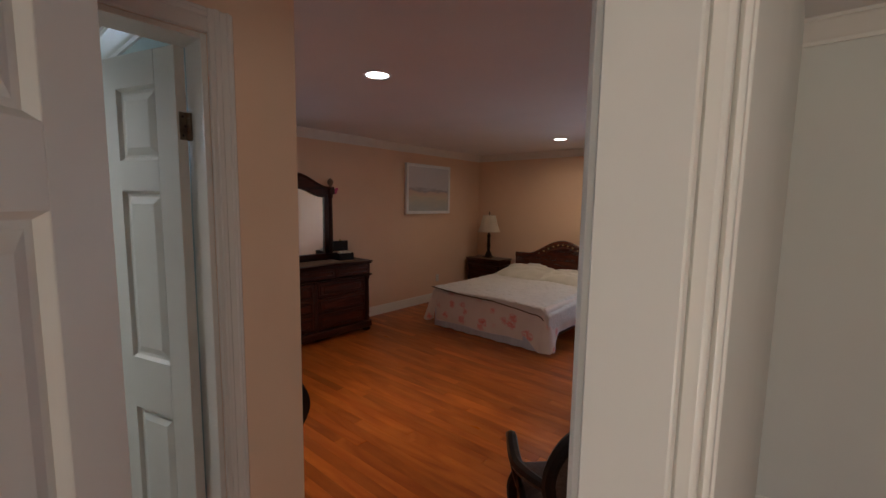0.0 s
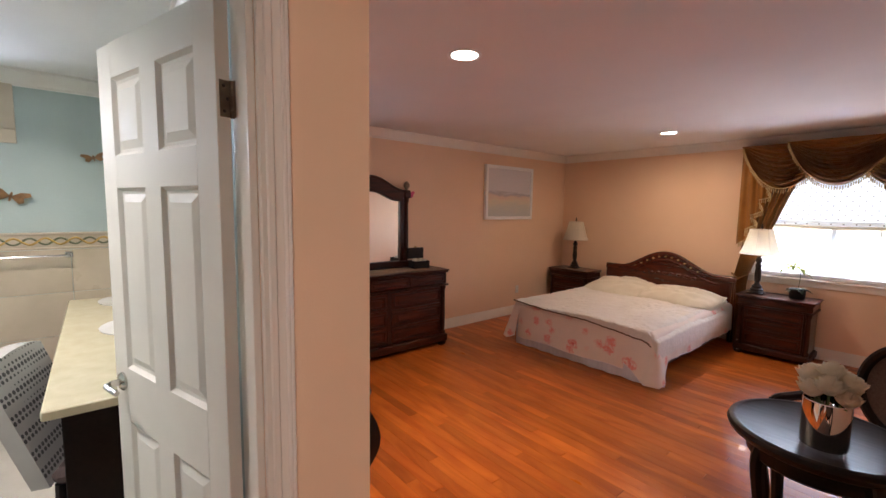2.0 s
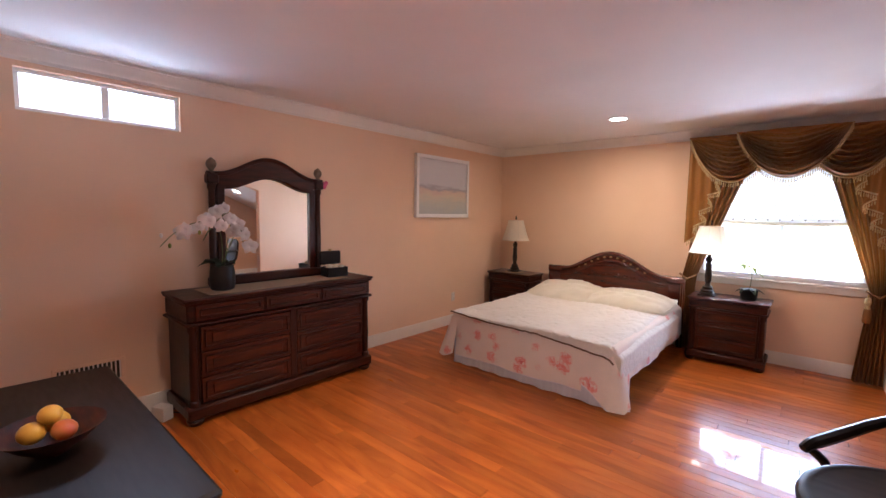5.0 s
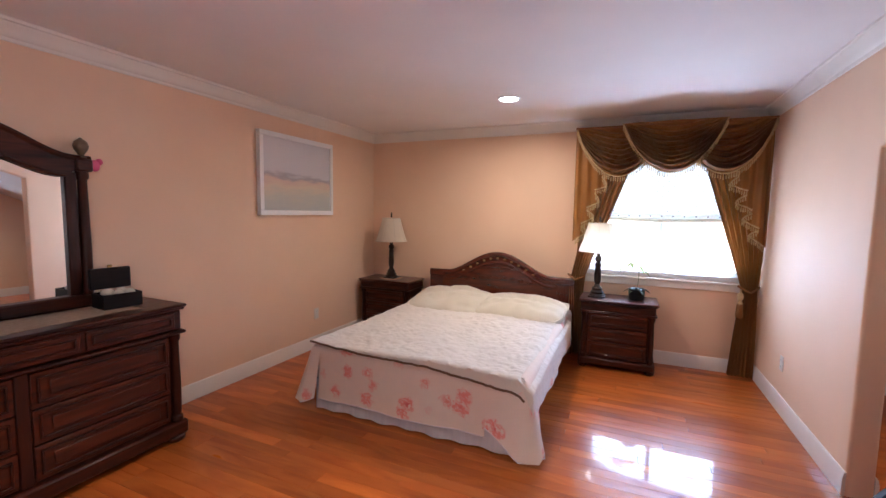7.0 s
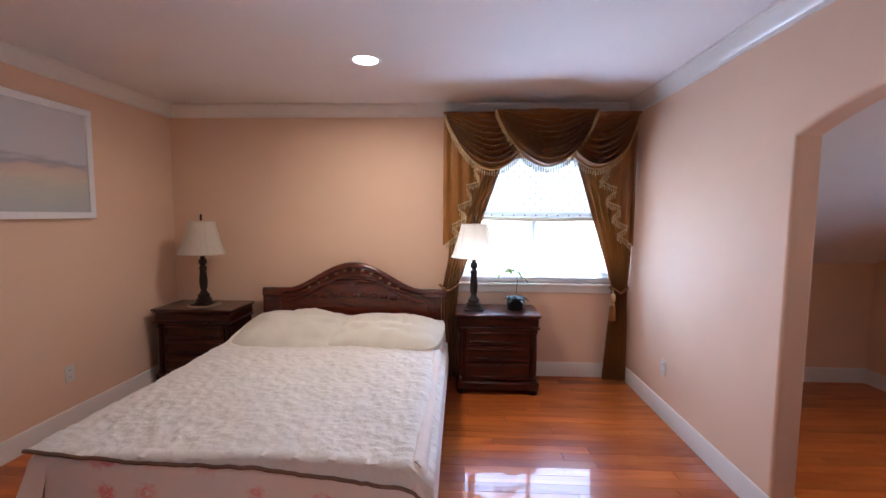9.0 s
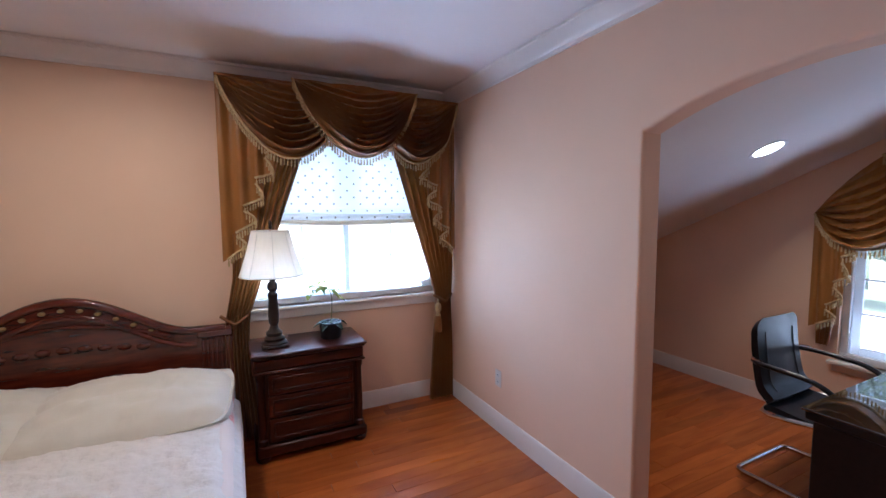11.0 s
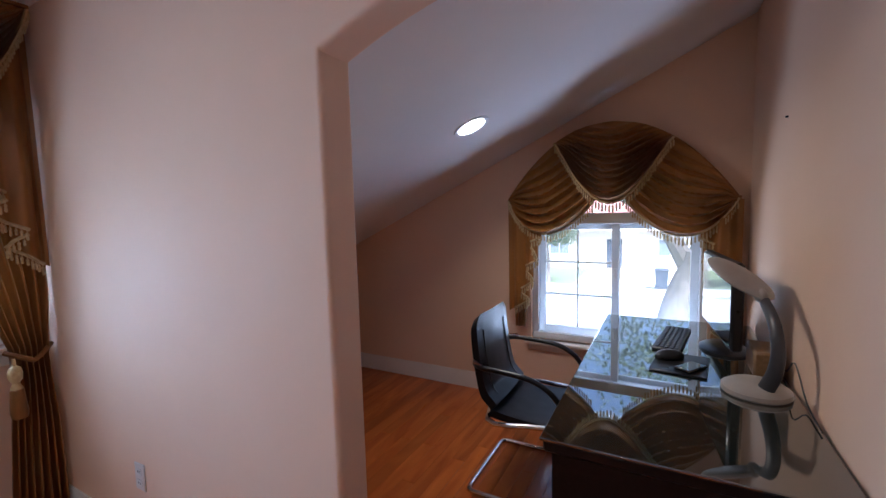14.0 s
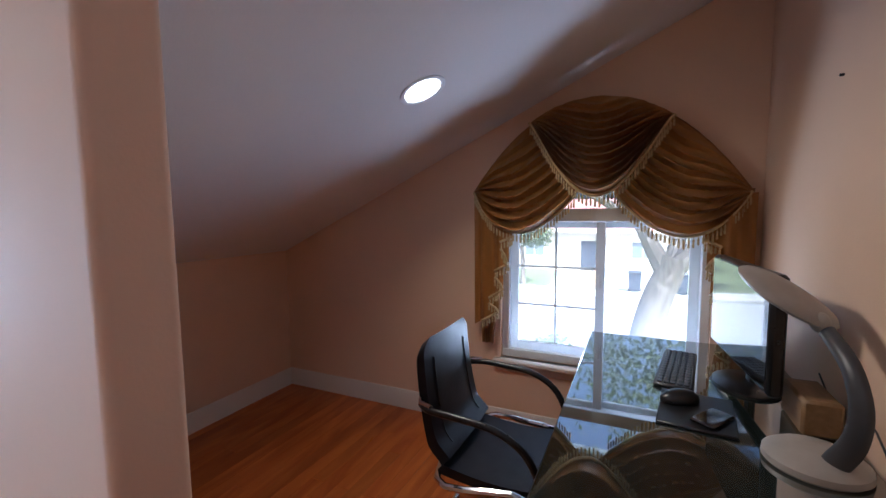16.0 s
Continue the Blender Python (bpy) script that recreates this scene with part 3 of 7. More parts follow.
# bathroom shell
setting("wall_bath_west", wall_boxes(Build(), "x", WX - T, WX + 0.10, 0.6, SY - T, -0.15, CEIL + 0.1, [B_WIN]), TEAL, "pale teal bathroom wall over beige tile", "wall")
setting("wall_bath_north", Build().box(WX + 0.10, BDX - 0.12, SY - T - 0.1, SY - T - 0.0005, -0.15, CEIL + 0.1), TEAL, "pale teal bathroom wall behind the vanity", "wall")
setting("wall_bath_south", Build().box(WX + 0.10, BDX - 0.12, 0.6, 0.7, -0.15, CEIL + 0.1), TEAL, "pale teal bathroom wall", "wall")
setting("wall_bath_inner", wall_boxes(Build(), "x", BDX - 0.126, BDX - 0.12, 0.7, SY - T - 0.1, -0.15, CEIL + 0.1, [B_DOOR]), TEAL, "pale teal inner side of the door wall", "wall")


def profile_run(b, prof, p, q, inward):
    """A moulding of (out, height) points from p to q; inward points into the room."""
    p, q, n = Vector(p), Vector(q), Vector((*inward, 0))
    k = len(prof)
    vs = [e + n * o + Vector((0, 0, h)) for e in (p, q) for o, h in prof]
    fs = [(i, (i + 1) % k, k + (i + 1) % k, k + i) for i in range(k)] + [tuple(range(k)), tuple(range(k, 2 * k))[::-1]]
    return b.add(vs, fs)


CROWN = [(0, 0), (0, -0.105), (0.012, -0.105), (0.016, -0.088), (0.03, -0.078), (0.036, -0.06), (0.058, -0.036), (0.066, -0.02), (0.078, -0.016), (0.078, 0)]
BASE = [(0, 0), (0.016, 0), (0.016, 0.095), (0.012, 0.108), (0.012, 0.118), (0.006, 0.13), (0, 0.13)]
C = CEIL - 0.001
for a, (p, q, n) in enumerate([((WX, SY, C), (WX, NY, C), (1, 0)), ((WX, NY, C), (EX, NY, C), (0, -1)), ((EX, 4.95, C), (EX, NY, C), (-1, 0)), ((WX, SY, C), (BDX, SY, C), (0, 1))]):
    setting("crown_trim", profile_run(Build(), CROWN, p, q, n), TRIM, "white stepped crown moulding along the ceiling", "moulding")
for p, q, n in [((WX + 0.1, 0.7, C), (WX + 0.1, SY - T - 0.1, C), (1, 0)), ((WX + 0.1, SY - T - 0.1, C), (BDX - 0.126, SY - T - 0.1, C), (0, -1))]:
    setting("bath_crown_trim", profile_run(Build(), CROWN, p, q, n), TRIM, "white crown moulding in the bathroom", "moulding")
for p, q, n in [((WX, SY, 0), (WX, NY, 0), (1, 0)), ((WX, NY, 0), (EX, NY, 0), (0, -1)), ((EX, 6.62, 0), (EX, NY, 0), (-1, 0)), ((WX, SY, 0), (BDX, SY, 0), (0, 1)),
                ((BDX, 2.81, 0), (BDX, SY, 0), (1, 0)), ((EX + T, NY, 0), (AX, NY, 0), (0, -1)), ((AX, AS, 0), (AX, NY, 0), (-1, 0)), ((EX + T, AS, 0), (AX, AS, 0), (0, 1)),
                ((EX + T, 6.62, 0), (EX + T, NY, 0), (1, 0)), ((0.07, 2.66, 0), (0.07, 4.95, 0), (-1, 0)), ((EX, 4.95, 0), (EX, 5.37, 0), (-1, 0))]:
    setting("baseboard", profile_run(Build(), BASE, p, q, n), TRIM, "white painted baseboard with a moulded top", "baseboard")
setting("hall_baseboard", profile_run(Build(), BASE, (0.139, 4.8, 0), (3.1, 4.8, 0), (0, -1)), TRIM, "white painted hall baseboard", "baseboard")
setting("hall_crown_trim", profile_run(Build(), CROWN, (0.139, 4.8, C), (3.1, 4.8, C), (0, -1)), TRIM, "white hall crown moulding", "moulding")


def casing(name, x, sgn, hole, w=0.075):
    """Door casing on the face x of a wall that faces along sgn, round a doorway in y."""
    y0, y1, _, z1 = hole
    for ya, yb, za, zb in ((y0 - w, y0, 0, z1 + w), (y1, y1 + w, 0, z1 + w), (y0, y1, z1, z1 + w)):
        b = Build()
        x1 = x + sgn * 0.018
        b.box(min(x, x1), max(x, x1), ya, yb, za, zb, 0.004)
        x2 = x + sgn * 0.026
        if yb - ya < 0.2:
            b.box(min(x1, x2), max(x1, x2), ya + 0.014, ya + 0.034, za, zb, 0.005)
            b.box(min(x1, x2), max(x1, x2), yb - 0.022, yb - 0.012, za, zb, 0.003)
        else:
            b.box(min(x1, x2), max(x1, x2), ya, yb, zb - 0.034, zb - 0.014, 0.005)
        setting(name, b, TRIM, "white moulded door casing", "door casing")


def jamb(name, xa, xb, hole, t=0.018):
    y0, y1, _, z1 = hole
    b = Build()
    b.box(xa, xb, y0, y0 + t, 0, z1, 0.002).box(xa, xb, y1 - t, y1, 0, z1, 0.002).box(xa, xb, y0 + t, y1 - t, z1 - t, z1, 0.002)
    setting(name, b, TRIM, "white painted door jamb", "door jamb")


casing("bath_door_trim", BDX, 1, B_DOOR)
casing("bath_door_trim", BDX - 0.126, -1, B_DOOR)
jamb("bath_door_jamb", BDX - 0.128, BDX + 0.002, B_DOOR)
casing("entry_door_trim", 0.07, -1, E_DOOR)
casing("entry_door_trim", 0.139, 1, E_DOOR)
jamb("entry_door_jamb", 0.068, 0.141, E_DOOR)

# floor slabs
floor = setting("floor", Build().box(WX - T, 0.19, 0.6, NY + T, -0.15, -0.012).box(0.19, AX + T, 4.95, NY + T, -0.15, -0.012), FLOORBASE, "glossy orange-brown oak strip floor", "floor")
setting("floor_hall", Build().box(0.19, 3.2, -0.3, 4.95, -0.15, -0.0), OAK, "oak hall floor", "floor")
setting("floor_bath", Build().box(WX + 0.1, BDX - 0.06, 0.7, SY - T - 0.1, -0.012, 0.004), BATHFLOOR, "pale tiled bathroom floor", "floor")
# unseen roof over all; its wide overhang keeps sun off the west windows
b = Build().box(WX - 0.95, 3.6, -0.9, 9.1, 2.9, 3.0)
setting("roof", b, OUT, "unseen flat roof deck that blocks sun over the rooms", "roof")

# ---- windows ----
def window_n(x0, x1, z0, z1, y):
    """Sliding window in the north wall: vinyl frame, fixed and sliding sash."""
    w = tagged(new("window_1"), "white vinyl sliding window with grid bars", "window", "", "structure")
    f = Build()
    f.box(x0, x1, y - 0.03, y + 0.05, z0, z0 + 0.045, 0.004).box(x0, x1, y - 0.03, y + 0.05, z1 - 0.045, z1, 0.004)
    f.box(x0, x0 + 0.045, y - 0.03, y + 0.05, z0 + 0.045, z1 - 0.045, 0.004).box(x1 - 0.045, x1, y - 0.03, y + 0.05, z0 + 0.045, z1 - 0.045, 0.004)
    part("window_frame", f, VINYL, w)
    xm = -0.965
    for name, a, c, yy in (("sash", x0 + 0.046, xm + 0.02, y + 0.022), ("sash", xm - 0.02, x1 - 0.046, y - 0.008)):
        s = Build()
        za, zb = z0 + 0.046, z1 - 0.046
        s.box(a, a + 0.04, yy, yy + 0.022, za, zb, 0.003).box(c - 0.04, c, yy, yy + 0.022, za, zb, 0.003)
        s.box(a + 0.04, c - 0.04, yy, yy + 0.022, za, za + 0.045, 0.003).box(a + 0.04, c - 0.04, yy, yy + 0.022, zb - 0.045, zb, 0.003)
        sash = part(name, s, VINYLBLOOM, w)
        g = Build()
        g.box((a + c) / 2 - 0.006, (a + c) / 2 + 0.006, yy + 0.006, yy + 0.016, za + 0.045, zb - 0.045)
        for k in (1, 2, 3):
            zz = za + (zb - za) * k / 4
            g.box(a + 0.04, c - 0.04, yy + 0.0065, yy + 0.0155, zz - 0.006, zz + 0.006)
        part("grid_bars", g, VINYLBLOOM, sash)
        p = part("pane", Build().box(a + 0.038, c - 0.038, yy + 0.009, yy + 0.013, za + 0.04, zb - 0.04), GLASS, sash)
        p.visible_shadow = False
    sill = Build().box(x0 - 0.04, x1 + 0.04, NY - 0.035, y - 0.03, z0 - 0.024, z0, 0.006)
    part("window_sill", sill, TRIM, w)
    part("apron", Build().box(x0 - 0.02, x1 + 0.02, NY - 0.014, NY, z0 - 0.085, z0 - 0.024, 0.004), TRIM, w)


window_n(*N_WIN, NY + 0.075)


def window_e(y0, y1, z0, z1, x):
    """Slider with an arched light above, in the alcove's gable wall."""
    w = tagged(new("window_2"), "white vinyl sliding window with grid bars and top light", "window", "", "structure")
    f = Build()
    zt = 1.30
    f.box(x - 0.04, x + 0.05, y0, y1, z0, z0 + 0.05, 0.004).box(x - 0.04, x + 0.05, y0, y1, z1 - 0.05, z1, 0.004)
    f.box(x - 0.04, x + 0.05, y0, y0 + 0.045, z0 + 0.05, z1 - 0.05, 0.004).box(x - 0.04, x + 0.05, y1 - 0.045, y1, z0 + 0.05, z1 - 0.05, 0.004)
    f.box(x - 0.04, x + 0.05, y0 + 0.045, y1 - 0.045, zt, zt + 0.075, 0.004)
    part("window_frame", f, VINYL, w)
    ym = 6.135
    for a, c, xx, bars in ((y0 + 0.046, ym + 0.024, x + 0.02, False), (ym - 0.024, y1 - 0.046, x - 0.014, True)):
        s = Build()
        za, zb = z0 + 0.051, zt - 0.001
        s.box(xx, xx + 0.024, a, a + 0.048, za, zb, 0.003).box(xx, xx + 0.024, c - 0.048, c, za, zb, 0.003)
        s.box(xx, xx + 0.024, a + 0.048, c - 0.048, za, za + 0.05, 0.003).box(xx, xx + 0.024, a + 0.048, c - 0.048, zb - 0.035, zb, 0.003)
        sash = part("sash", s, VINYLBLOOM, w)
        if bars:
            g = Build()
            g.box(xx + 0.006, xx + 0.016, (a + c) / 2 - 0.006, (a + c) / 2 + 0.006, za + 0.05, zb - 0.035)
            for k in (1, 2):
                zz = za + 0.05 + (zb - za - 0.085) * k / 3
                g.box(xx + 0.0065, xx + 0.0155, a + 0.048, c - 0.048, zz - 0.006, zz + 0.006)
            part("grid_bars", g, VINYLBLOOM, sash)
            part("latch", Build().box(xx - 0.016, xx, a + 0.012, a + 0.034, 0.92, 1.0, 0.006), VINYL, sash)
        p = part("pane", Build().box(xx + 0.009, xx + 0.013, a + 0.046, c - 0.046, za + 0.045, zb - 0.03), HAZY, sash)
        p.visible_shadow = False
    p = part("top_pane", Build().box(x, x + 0.004, y0 + 0.043, y1 - 0.043, zt + 0.07, z1 - 0.046), HAZY, w)
    p.visible_shadow = False
    part("window_sill", Build().box(AX - 0.05, x - 0.04, y0 - 0.04, y1 + 0.04, z0 - 0.026, z0, 0.006), TRIM, w)
    part("apron", Build().box(AX - 0.014, AX, y0 - 0.02, y1 + 0.02, z0 - 0.08, z0 - 0.026, 0.004), TRIM, w)


window_e(*A_WIN, AX + 0.075)


def window_slit(name, hole, label):
    y0, y1, z0, z1 = hole
    w = tagged(new(name), label, "window", "", "structure")
    x = WX - 0.07
    f = Build()
    f.box(x - 0.03, x + 0.03, y0, y1, z0, z0 + 0.025, 0.003).box(x - 0.03, x + 0.03, y0, y1, z1 - 0.025, z1, 0.003)
    for ya, yb in ((y0, y0 + 0.025), (y1 - 0.025, y1), ((y0 + y1) / 2 - 0.02, (y0 + y1) / 2 + 0.02)):
        f.box(x - 0.028, x + 0.028, ya, yb, z0 + 0.025, z1 - 0.025, 0.003)
    part("window_frame", f, VINYL, w)
    for ya, yb in ((y0 + 0.025, (y0 + y1) / 2 - 0.02), ((y0 + y1) / 2 + 0.02, y1 - 0.025)):
        p = part("pane", Build().box(x - 0.002, x + 0.002, ya, yb, z0 + 0.025, z1 - 0.025), GLASS, w)
        p.visible_shadow = False


window_slit("window_3", W_WIN, "high white-framed slit window")
window_slit("window_4", B_WIN, "high white-framed bathroom slit window")

# ---- curtains ----
def braid_drops(b, pts, at, step=0.021, drop=0.055):
    """A braid along 2D points with hanging beads under it."""
    pts3 = [Vector(at(h, z, o)) for h, z, o in pts]
    b.tube(pts3, 0.0075, 6)
    length = 0.0
    nxt = step / 2
    for p, q in zip(pts3, pts3[1:]):
        seg = (q - p).length
        while length + seg > nxt:
            c = p.lerp(q, (nxt - length) / seg)
            j = rng2.uniform(0.85, 1.15)
            b.lathe([(0.0012, -drop * j), (0.0058, -drop * 0.9 * j), (0.0046, -drop * 0.55), (0.0062, -drop * 0.42), (0.0018, -drop * 0.28), (0.0016, 0.0)], c.x, c.y, c.z, 5)
            nxt += step
        length += seg


rng2 = random.Random(3)


def swag(parent, at, top, bottom, depth, folds, phase, lift, shown=(0.0, 1.0), label="", dip=0.28):
    """Draped cloth between the curves top(u) and bottom(u), both (h, z); its folds dip towards the middle and break up."""
    def relief(u, v):
        k = (2 * u - 1) ** 2
        env = min(1.0, math.sin(math.pi * u) * 1.5)
        drift = 0.55 * noise.noise(Vector((2.3 * u + 7 * phase, 1.7 * v, phase))) + 0.22 * noise.noise(Vector((7 * u, 3 * v, 5 + phase)))
        ph = 1.3 * folds * (v ** 1.2 - dip * (1 - k) * (1 - v)) + drift * (0.3 + 0.7 * k) + phase
        f = ph - math.floor(ph)
        ridge = (f / 0.70) ** 1.4 if f < 0.70 else (1 - (f - 0.70) / 0.30) ** 0.8
        ridge *= (0.15 + 0.85 * min(1.0, 1.5 * v)) * (1 - 0.45 * k) * min(1.0, (1.03 - v) / 0.10)
        wrinkle = 0.016 * noise.noise(Vector((10 * u + phase, 2.2 * v + 3, 9))) + 0.007 * noise.noise(Vector((22 * u, 6 * v, phase)))
        return env * (depth * (0.7 * v + 1.9 * ridge) + wrinkle)

    def fn(u, v):
        (h0, z0), (h1, z1) = top(u), bottom(u)
        return at(h0 + (h1 - h0) * v, z0 + (z1 - z0) * v, lift + relief(u, v))
    ob = part("swag", Build().sheet(fn, 52, 96), GOLD, parent, label, 80)
    f = Build()
    pts = []
    for i in range(41):
        u = shown[0] + (shown[1] - shown[0]) * i / 40
        h, z = bottom(u)
        pts.append((h, z, lift + relief(u, 1.0) + 0.008))
    braid_drops(f, pts, at)
    part("fringe", f, FRINGE, ob, "cream bead fringe")
    return ob


def cascade(parent, at, outer, levels, ztop, lift):
    """A stepped side tail: each level is (h of hem's inner end, h of hem's outer end, z inner, z outer)."""
    f = Build()
    n = len(levels)
    for k, (hi, ho, zi, zo) in enumerate(levels):
        o = lift + 0.012 * (n - k)
        start = outer if k == n - 1 else ho + (outer - ho) * 0.55
        def fn(u, v, hi=hi, start=start, zi=zi, zo=zo, o=o, k=k):
            h = start + (hi - start) * u
            zb = zo + (zi - zo) * u
            return at(h, ztop + (zb - ztop) * v, o + 0.016 * math.sin(2 * math.pi * (h - outer) / 0.095) * (0.5 + 0.5 * v))
        ob = part("cascade", Build().sheet(fn, 30, 10), GOLD, parent, "", 80)
        pts = []
        for i in range(9):
            u = i / 8
            hs = ho + (hi - ho) * u
            uu = (hs - start) / (hi - start)
            pts.append((hs, zo + (zi - zo) * uu, o + 0.016 * math.sin(2 * math.pi * (hs - outer) / 0.095) + 0.008))
        # the fringe runs on from the last hem to this one
        if k:
            _, po, _, pzo = levels[k - 1]
            s0, s1 = Vector((po, pzo)), Vector((hi, zi))
            for i in range(1, 7):
                q = s0.lerp(s1, 1 - i / 6)
                pts.append((q.x + (hi - po) * 0.5 * math.sin(math.pi * i / 6) * 0.4, q.y, o + 0.02))
        braid_drops(f, pts, at, 0.02, 0.05)
    part("fringe", f, FRINGE, ob, "cream bead fringe")


def drape(parent, at, outer, inner, ztop, zbot, pleats, lift, amp=0.036):
    """A gathered panel between outer(z) and inner(z)."""
    def fn(u, v):
        z = ztop + (zbot - ztop) * v
        a, c = outer(z), inner(z)
        w = abs(c - a)
        s = math.sin(2 * math.pi * pleats * u + 0.8 * math.sin(6 * u + 2 * v))
        s = (abs(0.5 + 0.5 * s) ** 0.8) * 2 - 1
        return at(a + (c - a) * u, z, lift + amp * min(1.0, 0.5 + w * 1.4) * s + 0.006 * math.sin(5 * v + 9 * u))
    return part("drape", Build().sheet(fn, 84, 40), GOLDIN, parent, "", 80)


def lerp_table(rows):
    def fn(z):
        for (z0, a0), (z1, a1) in zip(rows, rows[1:]):
            if z0 >= z >= z1:
                t = (z0 - z) / (z0 - z1)
                return a0 + (a1 - a0) * t
        return rows[-1][1] if z < rows[-1][0] else rows[0][1]
    return fn


def para(a, c, z0, d, p=0.9):
    return lambda u: (a + (c - a) * u, z0 - d * (max(0.0, 1 - (2 * u - 1) ** 2)) ** p)


def flat(a, c, z0):
    return lambda u: (a + (c - a) * u, z0)


def tassel(parent, at, h, z, o):
    c = Vector(at(h, z, o))
    t = part("tassel", Build().lathe([(0.020, -0.23), (0.026, -0.20), (0.021, -0.13), (0.012, -0.105), (0.022, -0.09), (0.026, -0.065), (0.02, -0.04), (0.008, -0.03), (0.006, 0.0)], c.x, c.y, c.z, 12), FRINGE, parent, "cream and bronze tassel")
    part("skirt", Build().lathe([(0.027, -0.26), (0.031, -0.235), (0.024, -0.14), (0.0205, -0.132)], c.x, c.y, c.z, 14), GOLDIN, t, "bronze thread skirt")


nat = lambda h, z, o: (h, NY - 0.075 - o, z)
cur = thing("window_curtain", pose(0, 0, 0), "gold-brown satin swags and drapes with bead fringe over the wide window", "curtain")
drape(cur, nat, lerp_table([(2.3, -1.72), (1.1, -1.74), (0.78, -1.80), (0.5, -1.80), (0, -1.82)]), lerp_table([(2.3, -1.20), (1.9, -1.285), (0.86, -1.645), (0.72, -1.66), (0.5, -1.655), (0, -1.60)]), 2.28, 0.012, 7, 0.03, 0.032)
drape(cur, nat, lerp_table([(2.3, -0.165), (1.1, -0.165), (0.8, -0.185), (0.5, -0.17), (0, -0.165)]), lerp_table([(2.3, -0.70), (1.9, -0.635), (0.86, -0.315), (0.72, -0.31), (0.5, -0.335), (0, -0.375)]), 2.28, 0.012, 7, 0.03, 0.032)
cascade(cur, nat, -1.79, [(-1.46, -1.53, 1.90, 1.85), (-1.48, -1.59, 1.755, 1.69), (-1.545, -1.66, 1.60, 1.52), (-1.59, -1.71, 1.45, 1.36), (-1.65, -1.765, 1.30, 1.20)], 2.32, 0.055)
cascade(cur, nat, -0.155, [(-0.50, -0.40, 1.90, 1.83), (-0.465, -0.33, 1.76, 1.67), (-0.41, -0.28, 1.60, 1.51), (-0.35, -0.22, 1.45, 1.36), (-0.29, -0.17, 1.31, 1.21)], 2.32, 0.055)
swag(cur, nat, flat(-1.785, -0.98, 2.335), para(-1.785, -0.98, 2.335, 0.49), 0.075, 5.6, 0.4, 0.105, (0.0, 0.79))
swag(cur, nat, flat(-0.90, -0.15, 2.335), para(-0.90, -0.15, 2.335, 0.48), 0.075, 5.4, 1.3, 0.105, (0.2, 1.0))
swag(cur, nat, flat(-1.36, -0.52, 2.338), para(-1.36, -0.52, 2.338, 0.47), 0.08, 6.2, 0.9, 0.185)
part("pelmet_board", Build().box(-1.79, -0.15, NY - 0.20, NY - 0.002, 2.318, 2.335, 0.003), GOLDIN, cur, "cloth-covered pelmet board")
for h0, h1 in ((-1.82, -1.655), (-0.325, -0.165)):
    b = Build()
    b.tube([nat(h0 + (h1 - h0) * i / 12, 0.80 + 0.05 * (abs(2 * i / 12 - 1)) , 0.02 + 0.05 * math.sin(math.pi * i / 12)) for i in range(13)], 0.011, 8)
    part("tieback", b, GOLDIN, cur, "bronze cord tieback")
tassel(cur, nat, -0.315, 0.83, 0.085)

blind = thing("roman_blind", pose(-0.93, NY - 0.03, 2.0), "white dotted roman blind half drawn over the window", "blind")
def bl(u, v):
    z = -0.02 - 0.50 * v
    y = -0.012 * math.sin(3 * v) - 0.003 * math.sin(11 * u) - (0.010 if 0.9 < v < 0.97 else 0)
    return (-0.69 + 1.38 * u, y, z)
part("cloth", Build().sheet(bl, 30, 30), BLINDC, blind, "", 60)
part("fold", Build().sheet(lambda u, v: (-0.69 + 1.38 * u, -0.014 - 0.030 * math.sin(math.pi * v), -0.50 - 0.050 * v + 0.004 * math.sin(9 * u)), 30, 8), BLINDC, blind, "", 60)
part("hem", Build().sheet(lambda u, v: (-0.69 + 1.38 * u, -0.016 - 0.020 * math.sin(math.pi * v), -0.545 - 0.036 * v + 0.005 * math.sin(8 * u + 1)), 30, 6), HEMC, blind, "cream hem band", 60)
part("headrail", Build().box(-0.69, 0.69, -0.02, 0.02, -0.03, 0.0, 0.003), WHITEPL, blind)

# alcove curtain: an arched valance of three swags
eat = lambda h, z, o: (AX - 0.03 - o, h, z)
ac = thing("arched_curtain", pose(0, 0, 0), "arched gold-brown satin valance with fringe over the alcove window", "curtain")


def arc(u):
    """The arch from the north end (u 0) over the crown to the south end."""
    q = abs(2 * u - 1)
    return (6.835 - 1.36 * u, 1.475 - 0.03 * u + 0.475 * (1 - q ** 2.15))


def arc_part(u0, u1):
    return lambda u: arc(u0 + (u1 - u0) * u)


def sagged(u0, u1, sag, skew=0.0):
    (ha, za), (hb, zb) = arc(u0), arc(u1)
    return lambda u: (ha + (hb - ha) * u, za + (zb - za) * u - sag * max(0.0, 1 - (2 * (u ** (1 + skew)) - 1) ** 2) ** 1.35)


def bez(a, c, e):
    return lambda u: tuple((1 - u) ** 2 * p + 2 * u * (1 - u) * q + u * u * r for p, q, r in zip(a, c, e))


